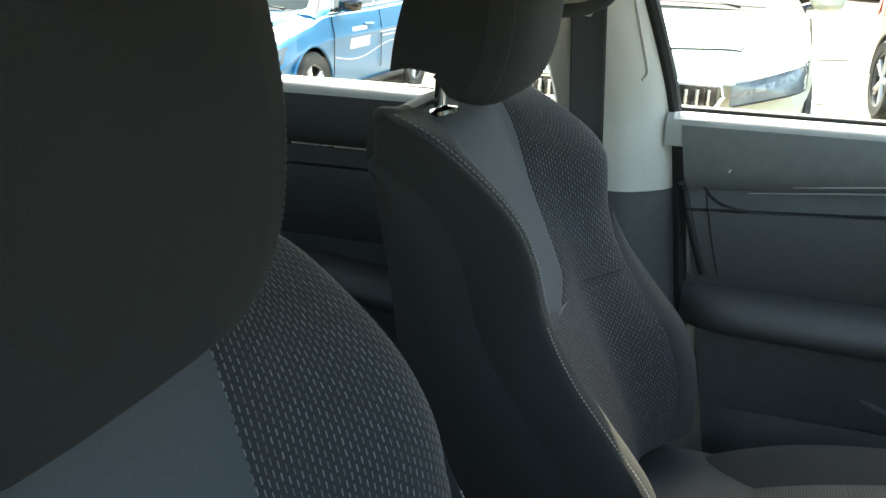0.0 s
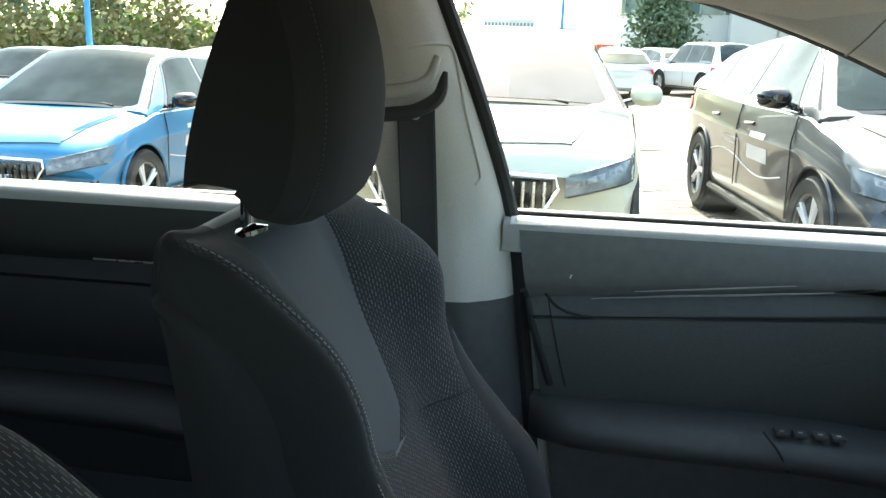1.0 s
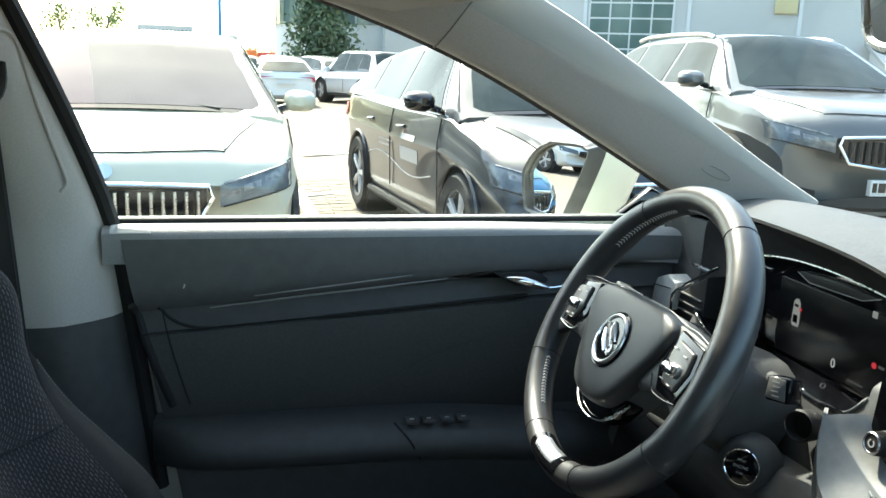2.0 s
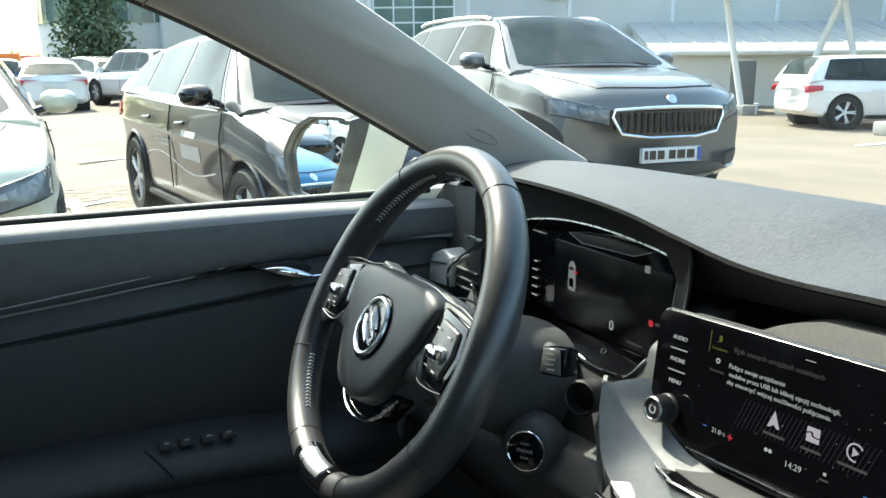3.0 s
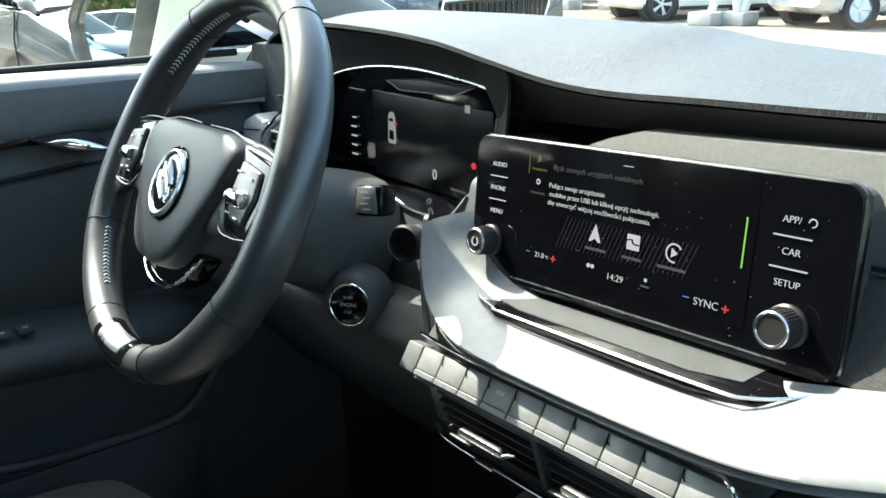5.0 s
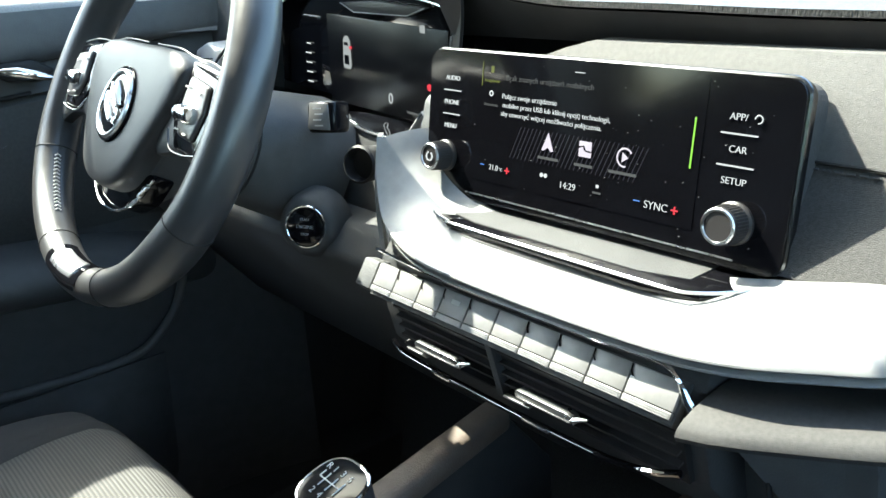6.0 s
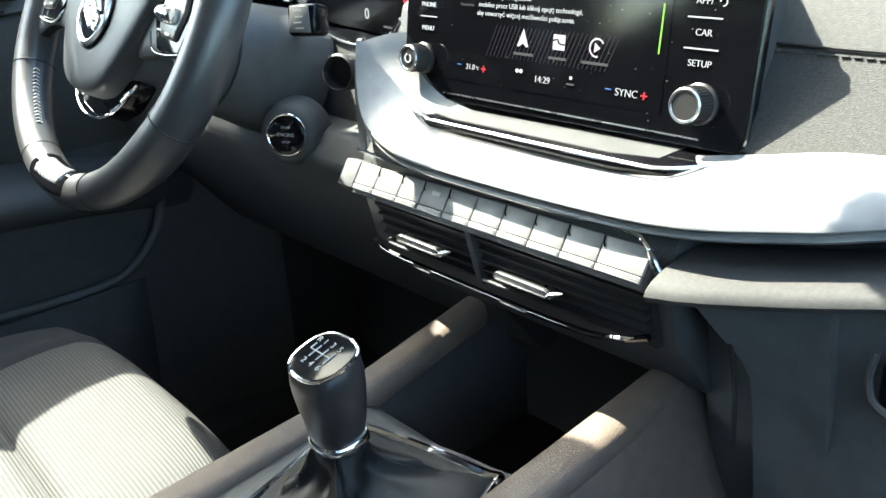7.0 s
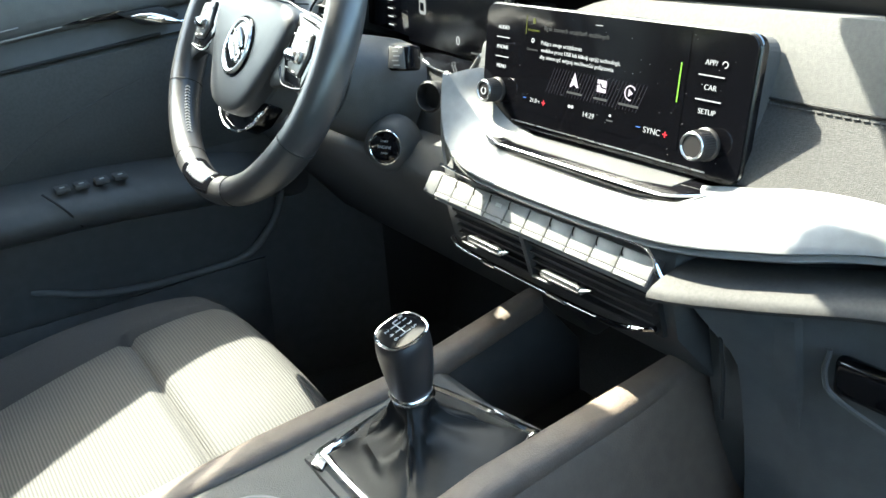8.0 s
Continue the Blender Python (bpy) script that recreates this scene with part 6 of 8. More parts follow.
# ---- mirrors ----
def mirrors():
    root = thing("door_mirror", LEVEL, "door mirror with dark frame and pale housing cap", "door mirror")
    n = Vector((-0.962, -0.270, 0.035)).normalized()
    up = n.cross(Vector((0, 0, 1)).cross(n)).normalized()
    up = up if up.z > 0 else -up
    c = Vector((0.483, 0.948, 1.005))
    side = Vector((-n.y, n.x, 0)).normalized()
    side = side if side.y > 0 else -side
    # side points outboard; outline in (side, up): outboard edge is narrow
    o = [(0.012, 0.062), (0.052, 0.044), (0.080, 0.014), (0.085, -0.006), (0.074, -0.050), (0.060, -0.062), (-0.020, -0.068), (-0.034, -0.062), (-0.088, 0.046), (-0.080, 0.060), (-0.060, 0.064)]
    def ring(f, d):
        keys = [(i, *p) for i, p in enumerate(o + o[:1])]
        return [c + side * (curve_at(keys, i / 4)[0] * f * 0.95) + up * (curve_at(keys, i / 4)[1] * f * 0.95) - n * d for i in range(44)]
    part("glass", loft([ring(1.0, 0.004), ring(1.0, 0.0)]), M["mirror"], root, "mirror glass", smooth=False)
    part("frame", loft([ring(1.03, 0.003), ring(1.03, -0.010), ring(1.10, -0.012), ring(1.18, 0.0), ring(1.20, 0.02), ring(1.16, 0.05)], closed_ends=False), M["key_grey"], root, "satin dark grey frame")
    part("housing_cap", loft([ring(1.205, 0.018), ring(1.22, 0.05), ring(1.18, 0.085), ring(0.98, 0.12), ring(0.6, 0.14), ring(0.1, 0.145)]), PAINT_WHITE, root, "pale painted cap")
    part("foot", tube([(0.60, 0.86, 0.945), (0.61, 0.80, 0.950), (0.62, 0.765, 0.960)], [0.03, 0.028, 0.03], 12, squash=0.7), M["plastic"], root, "black mirror foot")
    part("corner_cover", prism([(0.50, 0.985), (0.62, 0.985), (0.55, 1.025)], "y", 0.725, 0.745, 0.004), M["gloss_black"], root)
    rv = thing("rearview_mirror", pose(0.382, 0.026, 1.246, 0, -10, -16), "interior rear-view mirror with pale bright rim below the roof", "mirror")
    def plate(sc, x):
        return [(x, y * sc, z * sc) for y, z in oval(40, 0.116, 0.036, 5.0)]
    part("mirror_housing", loft([plate(1.0, -0.006), plate(1.0, 0.004), plate(0.94, 0.018), plate(0.75, 0.030), plate(0.40, 0.036)]), M["gloss_black"], rv)
    part("mirror_rim", tube(plate(0.985, -0.0075), 0.0042, 8, True), M["silver"], rv, "pale bright rim")
    part("mirror_glass", loft([plate(0.955, -0.0085), plate(0.955, -0.006)]), M["mirror"], rv, smooth=False)
    part("mirror_stem", tube([(0.030, 0, 0.01), (0.045, 0, 0.035), (0.055, 0, 0.060)], 0.012, 10), M["plastic"], rv)
    sc = thing("sensor_cover", LEVEL, "black sensor cover at the top of the windscreen", "cover", kind="structure")
    part("cover", loft([[(x + b * 0.010, a * w, z + b * 0.020) for a, b in oval(20, 1.0, 1.0, 3.5)] for x, z, w in ((0.345, 1.335, 0.060), (0.40, 1.300, 0.085), (0.47, 1.258, 0.095), (0.52, 1.236, 0.085), (0.53, 1.232, 0.060))]), M["plastic"], sc)


mirrors()


# ---- car park ----
ASPHALT = material("paving", (0.205, 0.164, 0.126), 0.9, color2=(0.162, 0.131, 0.101), scale=0.8, bump=0.6, bump_scale=60, detail=8)


LIE = [(-600, -0.3725), (-14, -0.3725), (-6, -0.21), (-1.5, -0.085), (-0.7, -0.045), (2.0, 0.06), (4.6, 0.17), (6, 0.15), (11, 0.0), (600, 0.0)]


def ground_z(x):
    """The lie of the lot along our car's length: it falls towards the rear and swells a little ahead."""
    for (x0, z0), (x1, z1) in zip(LIE, LIE[1:]):
        if x <= x1:
            return GROUND + lerp(z0, z1, (x - x0) / (x1 - x0))
    return GROUND


def ground():
    bm = bmesh.new()
    rows_ = [[bm.verts.new((x, y, ground_z(x))) for y in (-600, 600)] for x, _ in LIE]
    for p, q in zip(rows_, rows_[1:]):
        bm.faces.new((p[0], q[0], q[1], p[1]))
    single("ground", bm, ASPHALT, LEVEL, "pale sandy block paving of a large car park", "ground", kind="structure", smooth=False)


ground()
CARGLASS = material("car_glass", (0.020, 0.028, 0.029), 0.03, spec=0.06, color2=(0.046, 0.058, 0.058), scale=2.6)
# pinkish coating, plus the sky's reflection put in as a pale base colour
COATED_SKY = material("coated_sky_glass", (0.125, 0.104, 0.104), 0.06, spec=0.2, color2=(0.16, 0.135, 0.132), scale=2.0)
TYRE = material("tyre", (0.018, 0.018, 0.018), 0.85)
LAMP = material("lamp_glass", (0.075, 0.085, 0.095), 0.06, 0.1, color2=(0.16, 0.18, 0.19), scale=9, spec=0.5)
TAIL = material("tail_lamp", (0.45, 0.012, 0.02), 0.15, spec=0.7)
WHITE_BAR = material("pale_lettering", (0.62, 0.60, 0.57), 0.6)


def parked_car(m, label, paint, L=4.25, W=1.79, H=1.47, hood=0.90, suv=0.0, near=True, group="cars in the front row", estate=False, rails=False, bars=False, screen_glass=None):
    """A parked car in its own frame: x forward, z up from the ground, origin between the wheels on the ground."""
    root = thing("parked_car", m, label, "car", group)
    hw, a, b = W / 2, L / 2, -L / 2
    belt, r = hood + 0.03, 0.325 + 0.02 * suv
    cowl, roof_f, roof_r = a - 1.02, a - 1.80, b + (0.55 if estate else 0.85)
    gb = b + 0.10      # foot of the rear glass
    ax_f, ax_r = a - 0.86, b + 0.80
    top_keys = [(b, belt - 0.14), (b + 0.12, belt + 0.02), (b + 0.5, belt + 0.035), (-0.2, belt), (cowl - 0.1, belt - 0.01), (cowl + 0.1, hood - 0.015), (a - 0.50, hood - 0.085 + 0.03 * suv), (a - 0.22, hood - 0.165 + 0.06 * suv), (a - 0.10, hood - 0.23 + 0.075 * suv), (a - 0.04, hood - 0.29 + 0.085 * suv), (a, hood - 0.37 + 0.09 * suv)]
    low_keys = [(b, 0.36 + 0.05 * suv), (b + 0.25, 0.24 + 0.04 * suv), (0, 0.20 + 0.05 * suv), (a - 0.25, 0.20 + 0.04 * suv), (a, 0.28 + 0.05 * suv)]
    wid_keys = [(b, 0.86), (b + 0.10, 0.94), (b + 0.45, 0.985), (-0.2, 1.0), (a - 0.8, 0.99), (a - 0.45, 0.98), (a - 0.20, 0.965), (a - 0.06, 0.94), (a, 0.90)]

    def bowed(x, y):
        """Plan curve of nose and tail: the corners are drawn back."""
        f = max(0.0, min(1.0, (x - a + 0.80) / 0.80))
        g = max(0.0, min(1.0, (b + 0.50 - x) / 0.50))
        e = (abs(y) / hw) ** 2.4
        return x - 0.30 * e * f * f * (3 - 2 * f) + 0.16 * e * g * g * (3 - 2 * g)

    def crease_y(x):
        return hw * curve_at(wid_keys, x) * lerp(0.74, 0.54, max(0.0, min(1.0, (x - cowl) / (a - cowl))))

    def profile(x):
        """Half of the body's cross section, from under the floor over the flank to the middle of the top."""
        zt, zl, w = curve_at(top_keys, x), curve_at(low_keys, x), hw * curve_at(wid_keys, x)
        hgt = zt - zl
        cr = max(0.0, min(1.0, (x - cowl + 0.10) / 0.20, (a - 0.04 - x) / 0.20))
        yc = crease_y(x)
        return [(0.0, zl), (w * 0.80, zl), (w * 0.93, zl + 0.05), (w * 0.970, zl + hgt * 0.20), (w * 0.968, zl + hgt * 0.45), (w * 0.980, zl + hgt * 0.62), (w * 1.0, zl + hgt * 0.70), (w * 0.986, zl + hgt * 0.745), (w * 0.978, zl + hgt * 0.86), (w * 0.955, zt - 0.035 - 0.012 * cr), (w * 0.91, zt - 0.008 - 0.016 * cr), (lerp(w * 0.80, yc + 0.09, cr), zt + 0.006 - 0.016 * cr), (lerp(w * 0.70, yc + 0.020, cr), zt + 0.012 - 0.010 * cr), (lerp(w * 0.62, yc - 0.004, cr), zt + 0.015 + 0.012 * cr), (lerp(w * 0.50, yc - 0.05, cr), zt + 0.020 + 0.013 * cr), (w * 0.30, zt + 0.027 + 0.004 * cr), (0.0, zt + 0.030)]

    def top_at(x, y):
        """Height of the body's upper side at a station and distance from the middle."""
        p = profile(x)[9:]
        for (y0, z0), (y1, z1) in zip(p, p[1:]):
            if y1 <= abs(y) <= y0:
                return lerp(z0, z1, (y0 - abs(y)) / max(1e-6, y0 - y1))
        return p[0][1]
    n = 44
    xs = sorted(set([lerp(b, a, k / n) for k in range(n + 1)] + [a - 0.03, a - 0.06, a - 0.015, b + 0.03]))
    rings = []
    for x in xs:
        half = profile(x)
        rings.append([(bowed(x, y), y, z) for y, z in half] + [(bowed(x, y), -y, z) for y, z in reversed(half[1:-1])])
    bm = loft(rings)
    body = mesh_object("body", bm, paint)
    # wheel housings are cut through the sides
    cut = bmesh.new()
    for x in (ax_f, ax_r):
        for s in (1, -1):
            join(cut, lathe([(0.0, 0), (r + 0.055, 0.0), (r + 0.055, 0.40), (0.0, 0.40)], 36, Matrix.Translation((x, s * (hw + 0.08), r)) @ Matrix.Rotation(radians(90 * s), 4, "X")))
    cutter = mesh_object("cutter", cut, TYRE)
    md = body.modifiers.new("cut", "BOOLEAN")
    md.object, md.operation, md.solver = cutter, "DIFFERENCE", "EXACT"
    me = bpy.data.meshes.new_from_object(body.evaluated_get(bpy.context.evaluated_depsgraph_get()))
    body.modifiers.clear()
    body.data = me
    bpy.data.objects.remove(cutter)
    for p in me.polygons:
        p.use_smooth = True
    sharpen(me, 32)
    me.materials.clear()
    me.materials.append(paint)
    body.parent = root
    # cabin
    def side_pt(x, t):
        """t 0 at the belt, 1 at the roof edge."""
        zb = curve_at(top_keys, x) - 0.02
        zr = curve_at([(gb, belt + 0.02), (roof_r - 0.25, H - (0.15 if estate or suv else 0.27)), (roof_r, H - (0.075 if estate or suv else 0.155)), (-0.35, H - 0.055), (roof_f, H - 0.075), (lerp(roof_f, cowl, 0.4), lerp(H - 0.075, hood, 0.36)), (cowl, hood + 0.0)], x)
        yb, yr = hw * 0.93 * min(1.0, curve_at(wid_keys, x) + 0.03), hw * 0.645
        k = max(0.0, (zr - zb) / (H - 0.06 - belt))
        y = lerp(yb, lerp(yb, yr, min(1, k)), t)
        return Vector((x, y, lerp(zb, zr, t)))
    rings = []
    for k in range(31):
        x = lerp(gb, cowl + 0.02, k / 30)
        hs = [side_pt(x, t) for t in (0, 0.33, 0.66, 0.92)]
        tp = side_pt(x, 1.0)
        crown = 0.045 if gb + 0.5 < x < roof_f else 0.03
        half = [(p.y, p.z) for p in hs] + [(tp.y - 0.012, tp.z - 0.004), (tp.y - 0.05, tp.z + 0.014), (tp.y * 0.55, tp.z + crown * 0.85), (0, tp.z + crown)]
        rings.append([(x, 0.0, hs[0].z)] + [(x, y, z) for y, z in half] + [(x, -y, z) for y, z in reversed(half[:-1])])
    part("cabin", loft(rings), paint, root)
    # glazing, set proud of the cabin
    def side_pane(x0, x1, s, t0=0.10, t1=0.90, sl0=0.0, sl1=0.0):
        def f(u, v):
            t = lerp(t0, t1, v)
            x = lerp(lerp(x0, x0 + sl0, t), lerp(x1, x1 + sl1, t), u)
            p = side_pt(x, t)
            return p.x, s * (p.y + 0.006), p.z + 0.002
        return sheet(f, 8, 5, 0.006, back=(0, -s, 0))
    def glaze_band(s):
        def f(u, v):
            t = lerp(0.045, 0.945, v)
            x = lerp(lerp(gb + 0.24, gb + 0.46, t), lerp(cowl - 0.22, cowl - 0.66, t), u)
            p = side_pt(x, t)
            return p.x, s * (p.y + 0.003), p.z + 0.001
        return sheet(f, 24, 6, 0.005, back=(0, -s, 0))
    for s in (1, -1):
        part("window_surround", glaze_band(s), M["gloss_black"], root, "black pillars and window surround")
        part("side_window", side_pane(-0.20, cowl - 0.30, s, sl1=-0.42), CARGLASS, root, "dark side window")
        part("side_window", side_pane(-1.05, -0.26, s, sl0=-0.02), CARGLASS, root, "dark side window")
        part("side_window", side_pane(gb + 0.28, -1.11, s, 0.18, 0.88, sl0=0.22), CARGLASS, root, "dark quarter window")
    def screen_pt(u, v):
        x = lerp(cowl - 0.03, roof_f + 0.02, v)
        p = side_pt(x, 1.0)
        y = lerp(-1, 1, u) * (p.y - 0.05)
        e = abs(lerp(-1, 1, u))
        return x + 0.018 - 0.04 * e * e, y, p.z + 0.018 + 0.030 * (1 - e * e) + 0.004
    def screen_frame(u, v):
        p = Vector(screen_pt(lerp(-0.030, 1.030, u), lerp(-0.05, 1.03, v)))
        return p - Vector((0.0015, 0, 0.0045))
    part("screen_surround", sheet(screen_frame, 14, 8, 0.006, back=(-0.5, 0, -0.6)), M["gloss_black"], root, "black edge of the windscreen")
    part("windscreen", sheet(screen_pt, 14, 8, 0.006, back=(-0.5, 0, -0.6)), screen_glass or CARGLASS, root, "pinkish coated windscreen, pale sky reflection painted in" if screen_glass else "dark reflecting windscreen")
    def rear_pt(u, v):
        x = lerp(gb + 0.04, roof_r - 0.16, v)
        p = side_pt(x, 1.0)
        y = lerp(-1, 1, u) * (p.y - 0.08)
        e = abs(lerp(-1, 1, u))
        return x - 0.018 + 0.03 * e * e, y, p.z + 0.018 + 0.026 * (1 - e * e) + 0.004
    part("rear_window", sheet(rear_pt, 12, 6, 0.006, back=(0.5, 0, -0.6)), CARGLASS, root, "dark rear window")
    # wheels
    for x in (ax_f, ax_r):
        for s in (1, -1):
            wm = Matrix.Translation((x, s * (hw - 0.105), r)) @ Matrix.Rotation(radians(-90 * s), 4, "X")
            w = part("wheel", lathe([(r * 0.62, -0.09), (r * 0.93, -0.10), (r, -0.07), (r, 0.07), (r * 0.93, 0.10), (r * 0.70, 0.095), (r * 0.66, 0.075), (r * 0.62, 0.0)], 32, wm), TYRE, root, "black tyre")
            rim = bmesh.new()
            join(rim, lathe([(0.0, -0.02), (r * 0.62, -0.02), (r * 0.64, 0.08), (r * 0.70, 0.088), (r * 0.66, 0.072), (r * 0.60, 0.02), (0.0, 0.015)], 32))
            bmesh.ops.transform(rim, matrix=wm, verts=rim.verts[:])
            # barrel coloured darker than the spokes to stand for the shade behind them
            part("rim_barrel", rim, M["rim_dark"], w, "rim barrel, its shade painted in as dark grey")
            sp = bmesh.new()
            for k in range(5):
                q = 2 * math.pi * k / 5
                for d in (-0.11, 0.11):
                    join(sp, tube([(0.04 * math.cos(q), 0.04 * math.sin(q), 0.062), (r * 0.40 * math.cos(q + d * 0.8), r * 0.40 * math.sin(q + d * 0.8), 0.066), (r * 0.66 * math.cos(q + d), r * 0.66 * math.sin(q + d), 0.070)], [0.022, 0.018, 0.015], 6))
            join(sp, lathe([(0, 0.05), (0.05, 0.05), (0.045, 0.075), (0, 0.078)], 16))
            join(sp, lathe([(r * 0.635, 0.06), (r * 0.69, 0.084), (r * 0.70, 0.078), (r * 0.65, 0.05)], 32))
            bmesh.ops.transform(sp, matrix=wm, verts=sp.verts[:])
            part("rim", sp, M["alloy"], w, "silver alloy rim")
            bm = tube([(x + (r + 0.052) * math.cos(math.pi * k / 16), s * (hw * 0.972), r + (r + 0.052) * math.sin(math.pi * k / 16)) for k in range(17)], 0.030 if suv else 0.014, 6)
            part("wheel_arch", bm, TYRE if suv else paint, root)
            liner = lathe([(r + 0.05, 0.0), (r + 0.05, 0.30), (r + 0.06, 0.30), (r + 0.06, 0.0)], 28, Matrix.Translation((x, s * (hw * 0.95), r)) @ Matrix.Rotation(radians(90 * s), 4, "X"))
            part("arch_liner", liner, TYRE, root)
    # front: grille, lamps, plate, mirrors, handles
    def width_at(x, z):
        """Half width of the body at a station and height; negative above its top."""
        best = -1.0
        p = profile(x)
        for (y0, z0), (y1, z1) in zip(p, p[1:]):
            if min(z0, z1) <= z <= max(z0, z1):
                best = max(best, lerp(y0, y1, (z - z0) / (z1 - z0)) if abs(z1 - z0) > 1e-6 else max(y0, y1))
        return best

    def front_x(y, z):
        """The foremost body point at this width and height."""
        lo, hi = a - 1.0, a
        if width_at(a, z) >= abs(y):
            return bowed(a, y)
        for _ in range(22):
            mid = (lo + hi) / 2
            if width_at(mid, z) >= abs(y):
                lo = mid
            else:
                hi = mid
        return bowed(lo, y)
    def nose(y0, y1, z0f, z1f, off, nu=14, nv=5, th=0.03):
        def f(u, v):
            y = lerp(y0, y1, u)
            z = lerp(z0f(u), z1f(u), v)
            return front_x(y, z) + off, y, z
        return sheet(f, nu, nv, th, back=(-1, 0, 0))
    if near:
        for s in (1, -1):
            line = [lerp(cowl + 0.05, a - 0.17, k / 16) for k in range(17)]
            part("bonnet_gap", tube([(bowed(x, crease_y(x) + 0.030), s * (crease_y(x) + 0.030), top_at(x, crease_y(x) + 0.030) + 0.001) for x in line], 0.0045, 5), M["rubber"], root, "dark bonnet gap")
        line = [lerp(-1.0, 1.0, k / 20) * (crease_y(a - 0.17) + 0.030) for k in range(21)]
        part("bonnet_gap", tube([(bowed(a - 0.17 + 0.05 * (1 - abs(y)), y), y, top_at(a - 0.17 + 0.05 * (1 - abs(y)), y) + 0.001) for y in line], 0.0045, 5), M["rubber"], root, "dark bonnet gap")
    gh = hood - 0.30 if not suv else hood - 0.265
    part("grille", nose(-0.46, 0.46, lambda u: gh - 0.19 + 0.05 * abs(2 * u - 1) ** 3, lambda u: gh - 0.01, 0.012), M["gloss_black"], root, "black grille opening")
    if near:
        for k in range(17):
            y = lerp(-0.42, 0.42, k / 16)
            part("grille_rib", tube([(front_x(y, gh - 0.02) + 0.03, y, gh - 0.02), (front_x(y, gh - 0.1) + 0.034, y, gh - 0.10), (front_x(y, gh - 0.17) + 0.02, y, gh - 0.165)], 0.009, 6), M["silver"] if paint.name.startswith("paint_pearl") else M["rubber"], root, "vertical grille rib")
        fr = [(-0.47, gh + 0.0), (-0.25, gh + 0.012), (0, gh + 0.018), (0.25, gh + 0.012), (0.47, gh + 0.0), (0.49, gh - 0.05), (0.42, gh - 0.17), (0.2, gh - 0.20), (-0.2, gh - 0.20), (-0.42, gh - 0.17), (-0.49, gh - 0.05)]
        part("grille_frame", tube([(front_x(y, z) + 0.022, y, z) for y, z in fr], 0.013, 8, True), M["chrome"], root, "chrome grille frame")
        part("badge", lathe([(0, 0), (0.042, 0), (0.038, 0.010), (0, 0.012)], 20, Matrix.Translation((front_x(0, gh + 0.07) + 0.0, 0, gh + 0.07)) @ Matrix.Rotation(radians(60), 4, "Y")), M["chrome"], root, "plain round chrome badge")
        part("lower_intake", nose(-0.60, 0.60, lambda u: 0.30 + 0.04 * abs(2 * u - 1) ** 4, lambda u: 0.41 - 0.05 * abs(2 * u - 1) ** 3, 0.010, 16, 3), TYRE, root, "black lower intake")
        if suv:
            part("skid_plate", nose(-0.50, 0.50, lambda u: 0.255, lambda u: 0.295, 0.016, 14, 2), M["alloy"], root, "silver skid plate")
        for s in (1, -1):
            part("fog_recess", nose(s * hw * 0.66, s * hw * 0.90, lambda u: 0.36 + 0.02 * u, lambda u: 0.44 + 0.04 * u, 0.006, 8, 3), TYRE, root, "dark corner intake")
            part("fog_trim", tube([(front_x(s * hw * (0.66 + 0.24 * k / 6), 0.35 + 0.01 * k / 6) + 0.012, s * hw * (0.66 + 0.24 * k / 6), 0.35 + 0.01 * k / 6) for k in range(7)], 0.010, 6), M["alloy"], root, "silver bumper accent")
    for s in (1, -1):
        lampf = nose(s * hw * 0.56, s * hw * 0.945, lambda u: gh - 0.105 + 0.075 * u, lambda u: gh + 0.0 + 0.10 * u, 0.008, 14, 5)
        hl = part("headlight", lampf, LAMP, root, "clear angular headlight")
        if near:
            for yy, dz, w_, h_ in ((0.555, -0.050, 0.045, 0.012), (0.655, -0.016, 0.042, 0.015), (0.750, 0.020, 0.036, 0.018)):
                yy = yy * hw / 0.9
                z = gh + dz
                f = nose(s * (yy - w_), s * (yy + w_), lambda u, z=z, h_=h_: z - h_ + 0.020 * u, lambda u, z=z, h_=h_: z + h_ + 0.022 * u, 0.0105, 6, 4, 0.008)
                part("lens", f, M["lens_bright"], hl, "bright reflector of the lamp")
            part("running_light", tube([(front_x(s * hw * (0.585 + 0.33 * k / 10), gh + 0.010 + 0.075 * k / 10) + 0.010, s * hw * (0.585 + 0.33 * k / 10), gh + 0.010 + 0.075 * k / 10) for k in range(11)], 0.006, 6), M["lens_bright"], hl, "pale running light strip")
            part("lamp_edge", tube([(front_x(s * hw * (0.575 + 0.36 * k / 10), gh - 0.102 + 0.070 * k / 10) + 0.008, s * hw * (0.575 + 0.36 * k / 10), gh - 0.102 + 0.070 * k / 10) for k in range(11)], 0.005, 6), M["rubber"], hl, "dark lower edge of the lamp")
        mr = part("door_mirror", loft([[(cowl - 0.42 + dx + q[0] * sc, s * (hw + 0.055 + q[1] * sc), belt + 0.06 + 0.0 + q[2] * sc) for q in [(0.0, yy, zz) for yy, zz in oval(14, 0.100, 0.068, 2.8)]] for dx, sc in ((-0.06, 0.85), (-0.05, 1.0), (0.02, 1.0), (0.07, 0.8), (0.10, 0.4))]), paint if not bars else M["gloss_black"], root, "door mirror")
        part("mirror_foot", tube([(cowl - 0.41, s * (hw * 0.90), belt + 0.0), (cowl - 0.41, s * (hw + 0.0), belt + 0.03)], 0.025, 8), M["gloss_black"], mr)
